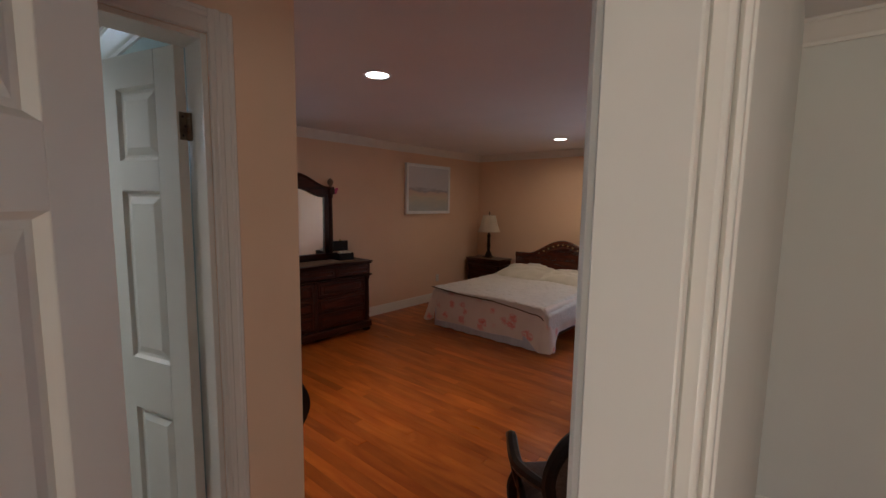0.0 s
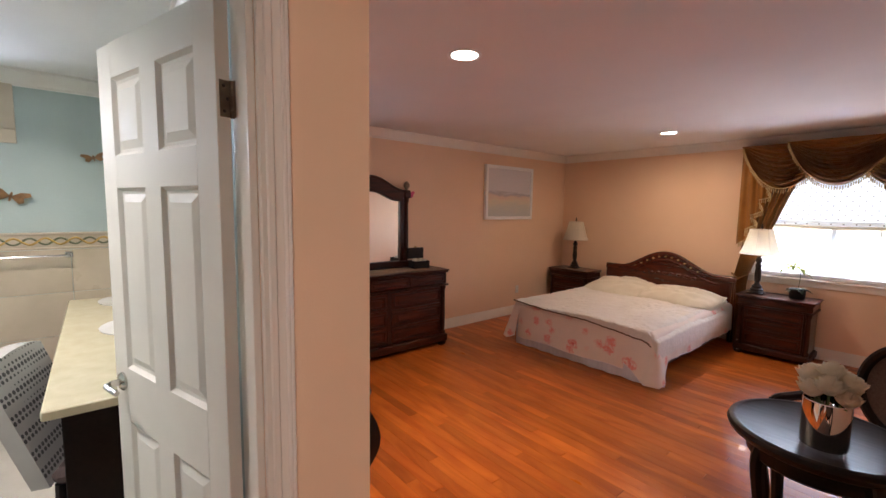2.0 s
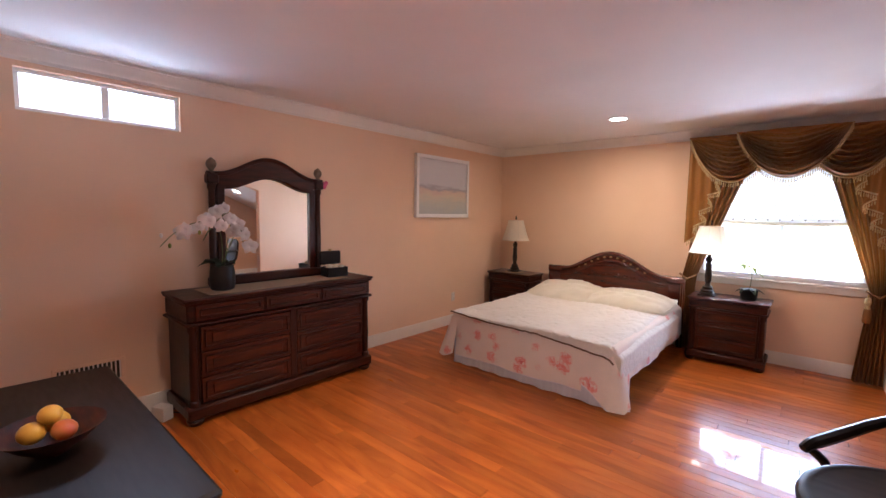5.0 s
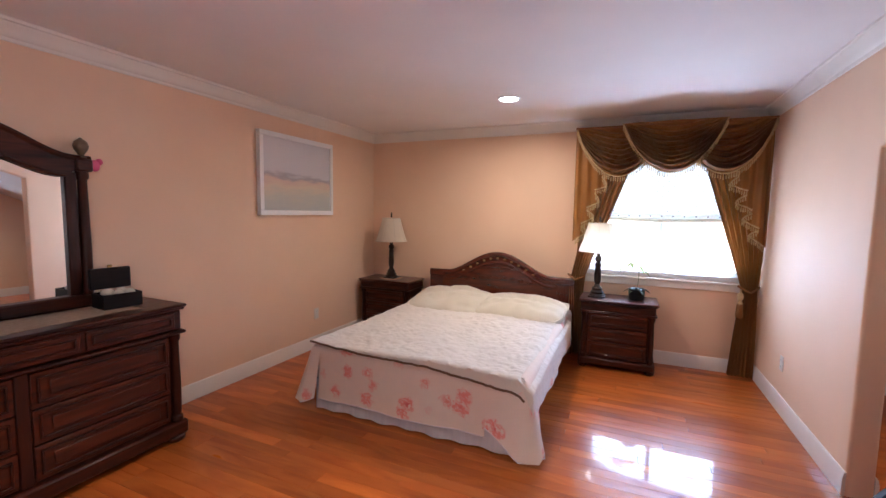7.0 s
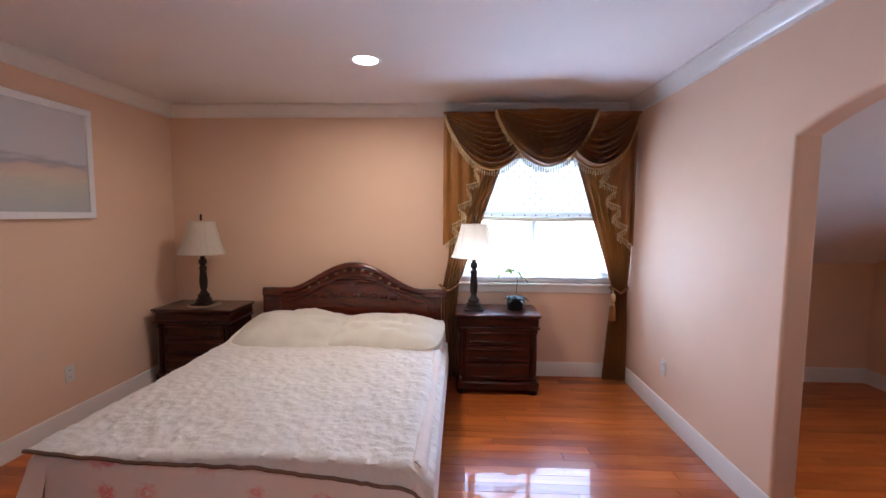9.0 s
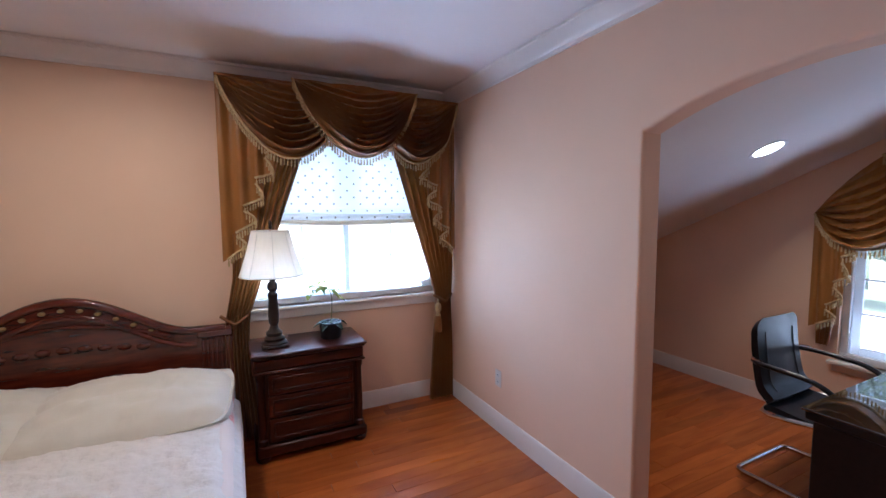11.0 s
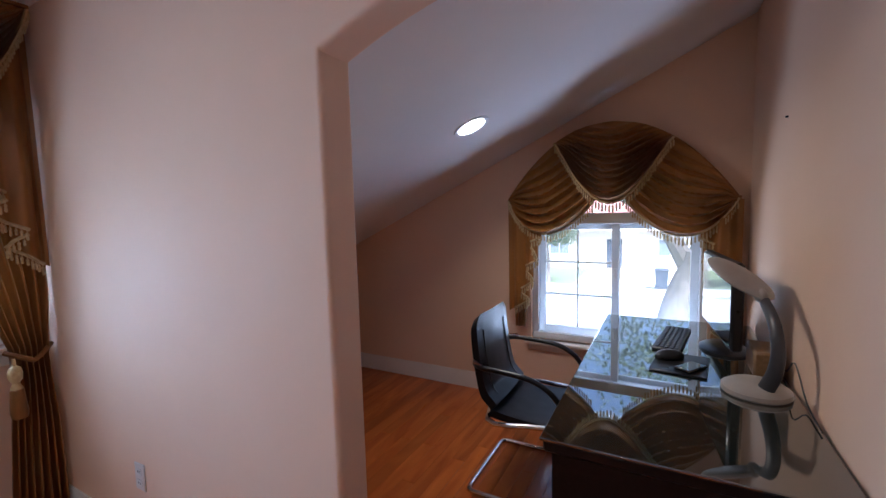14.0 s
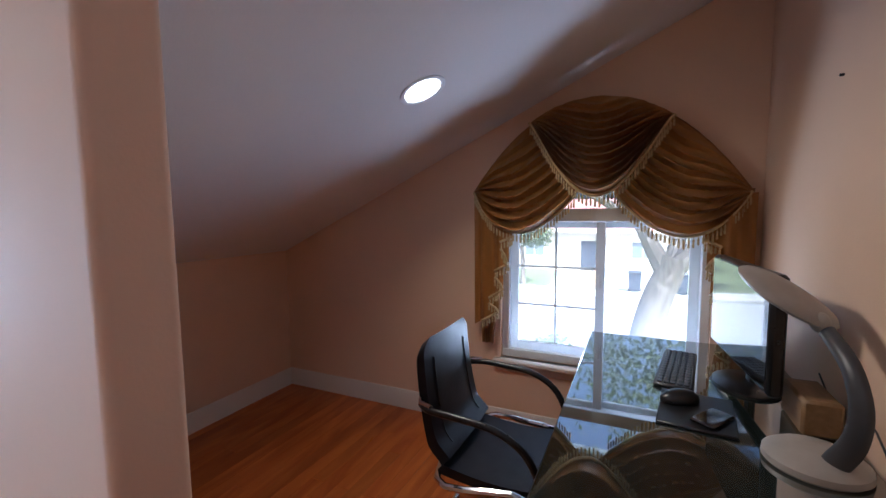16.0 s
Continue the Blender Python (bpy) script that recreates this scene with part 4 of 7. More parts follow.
drape(ac, eat, lerp_table([(1.5, 6.83), (0.5, 6.80)]), lerp_table([(1.5, 6.62), (1.2, 6.66), (0.55, 6.73)]), 1.48, 0.56, 3.5, 0.02, 0.018)
drape(ac, eat, lerp_table([(1.5, 5.455), (0.5, 5.48)]), lerp_table([(1.5, 5.66), (1.2, 5.62), (0.7, 5.57)]), 1.46, 0.72, 3.5, 0.02, 0.018)
cascade(ac, eat, 6.835, [(6.59, 6.66, 1.22, 1.15), (6.62, 6.70, 1.06, 0.98), (6.65, 6.74, 0.91, 0.82), (6.68, 6.79, 0.77, 0.68)], 1.47, 0.05)
cascade(ac, eat, 5.45, [(5.66, 5.59, 1.22, 1.15), (5.645, 5.56, 1.08, 1.0), (5.62, 5.53, 0.95, 0.87), (5.59, 5.50, 0.83, 0.75)], 1.44, 0.05)
swag(ac, eat, arc_part(0.0, 0.44), bez((6.835, 1.475), (6.57, 0.99), (6.20, 1.52)), 0.06, 4.4, 0.3, 0.06, (0.0, 0.93), "", 0.40)
swag(ac, eat, arc_part(1.0, 0.56), bez((5.475, 1.445), (5.74, 0.99), (6.11, 1.52)), 0.06, 4.4, 1.2, 0.06, (0.0, 0.93), "", 0.40)
swag(ac, eat, arc_part(0.25, 0.76), sagged(0.25, 0.76, 0.385), 0.075, 5.0, 0.8, 0.12, (0.0, 1.0), "", 0.75)
part("pelmet_board", Build().tube([eat(*arc(i / 24), 0.04) for i in range(25)], 0.012, 6), GOLDIN, ac, "arched cloth-covered board")

# ---- bedroom things ----
BX0, BX1, BF, BH, BT = -3.35, -1.80, 6.22, 8.26, 0.50     # mattress sides, foot, head, top
bed = thing("bed", pose(-2.58, 7.24, 0), "double bed with a carved arched cherry headboard", "bed")
HBX, HBY = -2.59, 8.345
L = lambda x, y, z: (x + 2.58, y - 7.24, z)


def hb_top(x):
    """Headboard outline: arched crown over level shoulders."""
    d = abs(x - HBX)
    crown = 0.79 + 0.235 * (0.5 + 0.5 * math.cos(math.pi * min(d / 0.60, 1.0))) ** 0.85
    return crown - 0.012 * max(0, d - 0.6)


xs = [HBX - 0.83 + 1.66 * i / 60 for i in range(61)]
b = Build().prism([(xs[0], 0.25)] + [(x, hb_top(x) - 0.02) for x in xs] + [(xs[-1], 0.25)], lambda a, z, t: L(a, t, z), HBY, HBY + 0.035)
hb = part("headboard", b, CHERRY, bed)
b = Build().tube([L(x, HBY + 0.005, hb_top(x) - 0.008) for x in xs], 0.026, 10, 1.0)
part("top_rail", b, CHERRY, hb)
xi = [x for x in xs if abs(x - HBX) < 0.64]
b = Build().tube([L(x, HBY - 0.004, hb_top(x) - 0.095) for x in xi], 0.018, 8)
b.tube([L(HBX - 0.52 + 1.04 * i / 40, HBY - 0.004, 0.76 + 0.115 * math.cos(math.pi * (i / 40 - 0.5))) for i in range(41)], 0.014, 8)
part("arched_moulding", b, CHERRY, hb)
for i in range(11):
    x = HBX - 0.40 + 0.08 * i
    part("rosette", Build().ball(*L(x, HBY - 0.006, hb_top(x) - 0.052), 0.017, 0.010, 0.012, 8, 5), BRASS, hb, "small brass-toned rosette")
for i in range(9):
    x = HBX - 0.36 + 0.09 * i
    part("carved_leaf", Build().ball(*L(x, HBY - 0.004, 0.70 + 0.05 * math.cos((x - HBX) * 3)), 0.035, 0.012, 0.022, 8, 5), CHERRY, hb)
for s in (-1, 1):
    x = HBX + s * 0.735
    for k in range(6):
        b = Build().box(*sorted((L(x - 0.075 + 0.025 * k, 0, 0)[0], L(x - 0.057 + 0.025 * k, 0, 0)[0])), L(0, HBY - 0.014, 0)[1], L(0, HBY, 0)[1], 0.35, 0.725, 0.005)
        part("flute", b, CHERRY, hb)
    b = Build().box(L(x - 0.10, 0, 0)[0], L(x + 0.10, 0, 0)[0], L(0, HBY - 0.022, 0)[1], L(0, HBY + 0.045, 0)[1], 0.73, 0.775, 0.008)
    part("capital", b, CHERRY, hb)
    b = Build().box(L(x + s * 0.07 - 0.028, 0, 0)[0], L(x + s * 0.07 + 0.028, 0, 0)[0], L(0, HBY - 0.01, 0)[1], L(0, HBY + 0.045, 0)[1], 0.0, 0.73, 0.006)
    part("leg", b, CHERRY, bed)
for s in (-1, 1):
    x = (BX0 + 0.03) if s < 0 else (BX1 - 0.03)
    part("side_rail", Build().box(L(x - 0.015, 0, 0)[0], L(x + 0.015, 0, 0)[0], L(0, BF + 0.08, 0)[1], L(0, HBY, 0)[1], 0.10, 0.24, 0.006), MAHOG, bed)
    part("leg", Build().box(L(x - 0.02, 0, 0)[0], L(x + 0.02, 0, 0)[0], L(0, BF + 0.10, 0)[1], L(0, BF + 0.15, 0)[1], 0.0, 0.14, 0.005), MAHOG, bed)
part("box_spring", Build().box(L(BX0 + 0.04, 0, 0)[0], L(BX1 - 0.04, 0, 0)[0], L(0, BF + 0.06, 0)[1], L(0, BH, 0)[1], 0.14, 0.30, 0.03), SKIRT, bed, "pale box spring")
part("mattress", Build().box(L(BX0 + 0.03, 0, 0)[0], L(BX1 - 0.03, 0, 0)[0], L(0, BF + 0.05, 0)[1], L(0, BH, 0)[1], 0.302, BT - 0.02, 0.05), SIDE, bed, "pale sheeted mattress")


def skirt_fn(u, v):
    """Round the west corner and along the foot."""
    s = u * (0.5 + 1.5)
    z = 0.24 - 0.225 * v
    w = 0.010 * math.sin(s * 31) * v + 0.006 * math.sin(s * 13 + 1)
    if s < 0.5:
        return L(BX0 + 0.02 - w, BF - 0.02 + 0.5 - s, z)
    return L(BX0 + 0.02 + (s - 0.5), BF - 0.02 - w, z)


part("bed_skirt", Build().sheet(skirt_fn, 120, 4), SKIRT, bed, "pale blue-grey gathered bed skirt", 80)


# floral bedspread: over the top, with slit corners; the corner flaps hang on the bias, one nearly to the floor
SPR = 0.05


def spread_edge(s):
    """Round the mattress from the head's west end: place, outward normal; s in metres."""
    W, Lh, r = BX1 - BX0 + 0.07, BH - BF + 0.035, 0.03
    q = math.pi / 2 * r
    x0, x1, y0 = BX0 - 0.03, BX1 + 0.04, BF - 0.035
    a, c = Lh - r, W - 2 * r
    if s < a:
        return x0, BH - s, -1.0, 0.0
    if s < a + q:
        t = (s - a) / r
        return x0 + r - r * math.cos(t), y0 + r - r * math.sin(t), -math.cos(t), -math.sin(t)
    if s < a + q + c:
        return x0 + r + s - a - q, y0, 0.0, -1.0
    if s < a + 2 * q + c:
        t = (s - a - q - c) / r
        return x1 - r + r * math.sin(t), y0 + r - r * math.cos(t), math.sin(t), -math.cos(t)
    return x1, y0 + r + s - a - 2 * q - c, 1.0, 0.0


def spread_hang(s, d, tip, slope):
    x, y, nx, ny = spread_edge(s)
    a = min(d / (SPR * math.pi / 2), 1.0) * math.pi / 2
    e = max(0.0, d - SPR * math.pi / 2)
    o = SPR * (math.sin(a) - 1) + (slope + 0.22 * tip) * e + 0.010 * math.sin(7 * s + 1) * min(1.0, 4 * e) + 0.004 * math.sin(23 * s) * min(1.0, 4 * e)
    z = BT - SPR * (1 - math.cos(a)) - e * (1 - 0.04 * tip)
    return (x + nx * o, y + ny * o, max(z, 0.006))


S_END = 2 * (BH - BF + 0.035) + (BX1 - BX0 + 0.07) - 4 * 0.03 + math.pi * 0.03
S_WC = BH - BF + 0.005 + math.pi * 0.0075         # middle of the west corner
S_EC = S_END - S_WC


def hem_panel(s0, s1, length, corner, slope):
    """One hanging panel; length(s) is its drop, corner where it flares."""
    def fn(u, v):
        s = s0 + (s1 - s0) * u
        tip = max(0.0, 1 - abs(s - corner) / 0.30) ** 1.3
        return spread_hang(s, length(s) * v, tip, slope)
    return fn


SLIT_W, SLIT_E = S_WC + 0.09, S_EC - 0.25
panels = (
    hem_panel(0.0, SLIT_W, lambda s: 0.32 + 0.14 * max(0.0, 1 - abs(s - S_WC) / 0.26) ** 1.15, S_WC, 0.10),
    hem_panel(SLIT_W - 0.01, SLIT_E, lambda s: 0.425 + 0.006 * math.sin(9 * s), -9, 0.06),
    hem_panel(SLIT_E - 0.004, S_END, lambda s: 0.345 + 0.155 * max(0.0, 1 - abs(s - S_EC) / (0.30 if s < S_EC else 0.26)) ** 1.15, S_EC, 0.05))
spread = thing("bedspread", pose(0, 0, 0), "white bedspread with red rose print hanging over the bed foot", "bedspread")
b = Build().sheet(lambda u, v: (BX0 - 0.03 + SPR + (BX1 - BX0 + 0.07 - 2 * SPR) * u, BF - 0.035 + SPR + (BH - BF + 0.035 - SPR) * v, BT), 20, 20)
part("top_panel", b, FLORAL, spread, "", 80)
for name, fn in zip(("side_panel", "foot_panel", "side_panel"), panels):
    ob = part(name, Build().sheet(fn, 90, 14), FLORAL, spread, "", 80)
    part("hem", Build().tube([Vector(fn(i / 60, 1.0)) + Vector((0, 0, 0.004)) for i in range(61)], 0.004, 5), SIDE, ob, "stitched white hem")


def quilt_fn(u, v):
    W = BX1 - BX0
    sag = 0.20
    a = -0.02 + (W + 0.02 + sag) * u
    y = BF - 0.004 + 0.03 * math.sin(5 * u) * 0.3 + (BH - 0.28 - BF) * v - 0.10 * u * (1 - v)
    x = BX0 + min(a, W)
    z = BT + 0.016 + 0.010 * math.sin(5.1 * x + 1) * math.sin(4.3 * y) + 0.007 * noise.noise(Vector((a * 17, y * 13, 0))) + 0.006 * noise.noise(Vector((a * 34, y * 38, 3))) + 0.004 * noise.noise(Vector((x * 6, y * 6, 0)))
    if y < BF + 0.0:
        d = BF - y
        z -= d * 0.9
        y = BF - 0.035 - 0.1 * d
    if a > W - 0.05:
        d = a - (W - 0.05)
        z -= 0.9 * d
        x = BX0 + W - 0.05 + 0.095 * min(1, d / 0.09) + 0.05 * d + 0.02
    return (x, y, z)


quilt = single("quilt", Build().sheet(quilt_fn, 150, 170, 0.008, (0, 0, 1)), QUILT, "cream embossed quilt with dark piping spread over the bed", "quilt", sharp=80)
b = Build().tube([Vector(quilt_fn(0.885 * i / 60, 0.0)) + Vector((0, -0.004, 0.002)) for i in range(61)], 0.008, 6)
part("piping", b, BROWNPIPE, quilt, "dark brown edge piping")


def pillow(x, y, z, w, d, h, rz, tilt, label):
    def fn(u, v):
        a, c = 2 * u - 1, 2 * v - 1
        e = max(0.0, (1 - abs(a) ** 3.2)) ** 0.6 * max(0.0, (1 - abs(c) ** 3.0)) ** 0.75
        px = a * w / 2 * (1 - 0.10 * abs(c) ** 3) * (1 - 0.03 * (1 - abs(c)) * abs(a) ** 6)
        py = c * d / 2 * (1 - 0.12 * abs(a) ** 4) * (1 - 0.04 * (1 - abs(a)) * abs(c) ** 6) + 0.012 * noise.noise(Vector((px * 5, x, c)))
        wr = 0.036 * noise.noise(Vector((px * 5, py * 9, x))) + 0.016 * abs(noise.noise(Vector((px * 14 + py * 6, py * 11, x)))) + 0.007 * noise.noise(Vector((px * 30, py * 24, x)))
        return (px, py, h * e * 0.72 + wr * e - 0.035 * abs(a) ** 5)
    b = Build().sheet(fn, 44, 30)
    b.sheet(lambda u, v: (lambda q: (q[0], q[1], -0.18 * q[2] - (0.004 if abs(2 * u - 1) < 1 and abs(2 * v - 1) < 1 else 0)))(fn(u, v)), 44, 30)
    return single("pillow", b, PILLOW, label, "pillow", pose(x, y, z, tilt, 0, rz), "pillows at the headboard", sharp=80)


pillow(-2.94, 7.88, BT + 0.052, 0.90, 0.66, 0.128, 2, 8, "plump cream cotton pillow lying against the headboard")
pillow(-2.21, 7.86, BT + 0.050, 0.92, 0.64, 0.125, -4, 6, "cream cotton pillow with a drooping corner by the headboard")


# nightstands
def column(b, x, y, z0, z1, r=0.024):
    h = z1 - z0
    b.lathe([(r * 1.25, 0), (r * 1.25, 0.03), (r * 0.85, 0.04), (r, 0.06), (r * 1.05, h * 0.4), (r * 0.85, h - 0.05), (r * 1.2, h - 0.035), (r * 1.2, h)], x, y, z0, 12)
    return b


def drawer(parent, x0, x1, yf, z0, z1, knobs=1):
    """Drawer front facing -y at yf with a raised border and a knob."""
    b = Build().box(x0, x1, yf - 0.012, yf + 0.012, z0, z1, 0.004)
    d = part("drawer", b, MAHOGPANEL, parent)
    i = 0.022
    f = Build()
    f.box(x0 + i, x1 - i, yf - 0.025, yf - 0.012, z0 + i, z0 + i + 0.014, 0.004).box(x0 + i, x1 - i, yf - 0.025, yf - 0.012, z1 - i - 0.010, z1 - i, 0.003)
    f.box(x0 + i, x0 + i + 0.010, yf - 0.025, yf - 0.012, z0 + i + 0.01, z1 - i - 0.01, 0.003).box(x1 - i - 0.010, x1 - i, yf - 0.025, yf - 0.012, z0 + i + 0.01, z1 - i - 0.01, 0.003)
    part("border", f, MAHOG, d)
    return d


def table_top(b, x0, x1, y0, y1, z, t=0.032):
    b.box(x0, x1, y0, y1, z - t * 0.55, z, 0.009).box(x0 + 0.012, x1 - 0.012, y0 + 0.012, y1 - 0.002, z - t, z - t * 0.55, 0.005)
    return b


def nightstand(m, label):
    n = thing("nightstand", m, label, "nightstand", "pair of nightstands beside the bed")
    w, d, h = 0.66, 0.40, 0.668
    part("top", table_top(Build(), -w / 2 - 0.018, w / 2 + 0.018, -d - 0.016, 0.0, h), MAHOGTOP, n)
    part("body", Build().box(-w / 2 + 0.02, w / 2 - 0.02, -d + 0.03, -0.004, 0.07, h - 0.032, 0.004), MAHOGX, n)
    part("frieze", Build().box(-w / 2 + 0.004, w / 2 - 0.004, -d + 0.005, -0.004, h - 0.105, h - 0.032, 0.010), MAHOG, n)
    part("waist_moulding", Build().box(-w / 2 - 0.006, w / 2 + 0.006, -d - 0.004, -0.004, h - 0.122, h - 0.106, 0.006), MAHOG, n)
    b = Build().box(-w / 2 - 0.008, w / 2 + 0.008, -d - 0.008, -0.004, 0.035, 0.105, 0.012)
    part("plinth", b, MAHOG, n)
    for z0, z1 in ((0.118, 0.262), (0.270, 0.402), (0.410, 0.540)):
        drawer(n, -w / 2 + 0.075, w / 2 - 0.075, -d + 0.022, z0, z1)
    for s in (-1, 1):
        part("column", column(Build(), s * (w / 2 - 0.035), -d + 0.034, 0.105, h - 0.122), MAHOGX, n)
        part("foot", Build().lathe([(0.030, 0), (0.042, 0.012), (0.045, 0.03), (0.035, 0.04)], s * (w / 2 - 0.035), -d + 0.035, 0, 12), MAHOG, n)
        part("foot", Build().box(s * (w / 2 - 0.035) - 0.03, s * (w / 2 - 0.035) + 0.03, -0.07, -0.012, 0, 0.04, 0.005), MAHOG, n)
    return n


nightstand(pose(-1.322, 8.405, 0), "dark mahogany three-drawer nightstand under the wide window")
nightstand(pose(-3.875, 8.405, 0), "dark mahogany three-drawer nightstand in the room corner")


def table_lamp(m, label, lit=0.0):
    l = thing("table_lamp", m, label, "lamp", "pair of bedside lamps")
    prof = [(0.075, 0), (0.078, 0.012), (0.060, 0.025), (0.064, 0.04), (0.046, 0.055), (0.050, 0.075), (0.030, 0.095), (0.022, 0.12), (0.030, 0.135), (0.034, 0.20), (0.026, 0.28),
            (0.032, 0.315), (0.020, 0.335), (0.034, 0.355), (0.030, 0.385), (0.016, 0.40), (0.024, 0.415), (0.010, 0.43), (0.008, 0.46)]
    part("base", Build().box(-0.08, 0.08, -0.08, 0.08, 0, 0.018, 0.008).lathe(prof, 0, 0, 0.012, 18), BRONZE, l)
    part("collar", Build().lathe([(0.024, 0.0), (0.027, 0.006), (0.024, 0.012)], 0, 0, 0.425, 16), NICKEL, l)
    n = 48
    rows = [(0.188, 0.0), (0.170, 0.05), (0.148, 0.12), (0.126, 0.20), (0.108, 0.275)]
    b = Build()
    vs, fs = [], []
    for r, z in rows:
        for i in range(n):
            a = 2 * math.pi * i / n
            rr = r * (1 + 0.006 * math.cos(8 * a))
            vs.append((rr * math.cos(a), rr * math.sin(a), 0.45 + z))
    for k in range(len(rows) - 1):
        for i in range(n):
            fs.append((k * n + i, k * n + (i + 1) % n, (k + 1) * n + (i + 1) % n, (k + 1) * n + i))
    b.add(vs, fs)
    sh = part("shade", b, SHADE, l, "cream pleated bell shade", 80)
    for r, z in (rows[0], rows[-1]):
        b = Build().tube([(r * 1.004 * math.cos(2 * math.pi * i / 40), r * 1.004 * math.sin(2 * math.pi * i / 40), 0.45 + z) for i in range(40)], 0.004, 6, closed=True)
        part("trim", b, PILLOW, sh)
    for k in range(8):
        a = 2 * math.pi * k / 8
        part("rib", Build().tube([(r * 1.006 * math.cos(a), r * 1.006 * math.sin(a), 0.45 + z) for r, z in rows], 0.0022, 5), PILLOW, sh)
    part("finial", Build().lathe([(0.004, 0), (0.012, 0.012), (0.007, 0.028), (0.011, 0.04), (0.003, 0.058)], 0, 0, 0.735, 10), BRONZE, l)
    part("harp", Build().tube([(0.05 * math.sin(math.pi * i / 12) * (1 if i < 13 else -1), 0, 0.45 + 0.28 * i / 12) for i in range(13)], 0.0025, 5).tube([(-0.05 * math.sin(math.pi * i / 12), 0, 0.45 + 0.28 * i / 12) for i in range(13)], 0.0025, 5), BRASS, l)
    part("bulb", Build().lathe([(0.014, 0), (0.02, 0.03), (0.028, 0.06), (0.02, 0.085), (0.004, 0.095)], 0, 0, 0.48, 12), LIT if lit else WHITEPL, l)
    if lit:
        lamp("bedside_bulb", "POINT", m @ pose(0, 0, 0.53), lit, WARM).data.shadow_soft_size = 0.03
    return l


table_lamp(pose(-1.52, 8.18, 0.668), "lit dark bronze table lamp with cream bell shade before the window", 0.7)
table_lamp(pose(-3.885, 8.20, 0.6712), "dark bronze table lamp with cream bell shade in the corner")


dl_ = Build()
dl_.lathe([(0.118, 0.0), (0.122, 0.0015), (0.118, 0.003), (0.02, 0.003)], 0, 0, 0, 40)
for k_ in range(20):
    a_ = 2 * math.pi * k_ / 20
    dl_.lathe([(0.018, 0.0), (0.018, 0.0022)], 0.122 * math.cos(a_), 0.122 * math.sin(a_), 0, 8)
single("doily", dl_, RUNNER, "beige crocheted doily under the corner lamp", "doily", pose(-3.885, 8.20, 0.668))


def leaf_blade(b, base, direction, length, width, droop, up=0.6):
    base, d = Vector(base), Vector((*direction, 0)).normalized()
    side = Vector((-d.y, d.x, 0))
    def fn(u, v):
        s = v
        w = width * math.sin(math.pi * min(0.999, 0.06 + 0.94 * s)) ** 0.8
        p = base + d * (length * s) + Vector((0, 0, up * length * s - droop * length * s * s))
        return p + side * (w * (u - 0.5)) + Vector((0, 0, 0.25 * w * abs(2 * u - 1)))
    b.sheet(fn, 4, 10)


# small potted orchid on the nightstand
po = thing("potted_orchid", pose(-1.165, 8.20, 0.668), "small potted orchid with dark leaves on the nightstand", "plant")
part("pot", Build().lathe([(0.062, 0), (0.068, 0.008), (0.073, 0.095), (0.076, 0.10), (0.074, 0.107), (0.064, 0.105), (0.060, 0.085)], 0, 0, 0, 20), GREENPL, po, "black glazed pot")
b = Build()
for a, ln in ((20, 0.13), (95, 0.10), (165, 0.12), (230, 0.11), (300, 0.12)):
    leaf_blade(b, (0, 0, 0.085), (math.cos(radians(a)), math.sin(radians(a))), ln, 0.055, 0.75, 0.55)
part("leaves", b, LEAF, po, "", 70)
stem_pts = [(0.0, 0, 0.085), (0.01, 0, 0.18), (0.012, 0, 0.27), (-0.005, 0.0, 0.32), (-0.05, 0, 0.35), (-0.10, 0, 0.35)]
part("stem", Build().tube(stem_pts, 0.0028, 6), STEM, po)
b = Build()
rl = random.Random(5)
for i in range(16):
    t = i / 15
    x, z = 0.03 - 0.16 * t, 0.295 + 0.06 * math.sin(math.pi * t) + rl.uniform(-0.02, 0.02)
    b = Build()
    leaf_blade(b, (x, rl.uniform(-0.02, 0.02), z), (rl.uniform(-1, 1), rl.uniform(-1, 1)), rl.uniform(0.04, 0.06) * (1.7 if t < 0.35 else 1.0), 0.036, 0.6, rl.uniform(-0.2, 0.6))
    part("petal", b, LEAFY, po, "", 70)


# picture
pic = thing("framed_picture", pose(WX, 7.07, 1.805, 0, 0, 90), "pale abstract landscape print in a white frame on the wall", "picture")
PW, PH = 1.0, 0.755
PAINT = bpy.data.materials.new("pale_landscape_print")
PAINT.use_nodes = True
t = PAINT.node_tree
tc = t.nodes.new("ShaderNodeTexCoord")
sep = t.nodes.new("ShaderNodeSeparateXYZ")
t.links.new(tc.outputs["Object"], sep.inputs[0])
nz = t.nodes.new("ShaderNodeTexNoise")
mpn = t.nodes.new("ShaderNodeMapping")
mpn.inputs["Scale"].default_value = (2.0, 1, 9.0)
t.links.new(tc.outputs["Object"], mpn.inputs["Vector"])
t.links.new(mpn.outputs[0], nz.inputs["Vector"])
nz.inputs["Scale"].default_value = 2.0
ad = t.nodes.new("ShaderNodeMath")
ad.operation = "MULTIPLY_ADD"
ad.inputs[1].default_value = 0.16
t.links.new(nz.outputs["Fac"], ad.inputs[0])
t.links.new(sep.outputs["Z"], ad.inputs[2])
rp = t.nodes.new("ShaderNodeValToRGB")
mr = t.nodes.new("ShaderNodeMapRange")
mr.inputs["From Min"].default_value, mr.inputs["From Max"].default_value = -0.24, 0.40
t.links.new(ad.outputs[0], mr.inputs["Value"])
t.links.new(mr.outputs[0], rp.inputs[0])
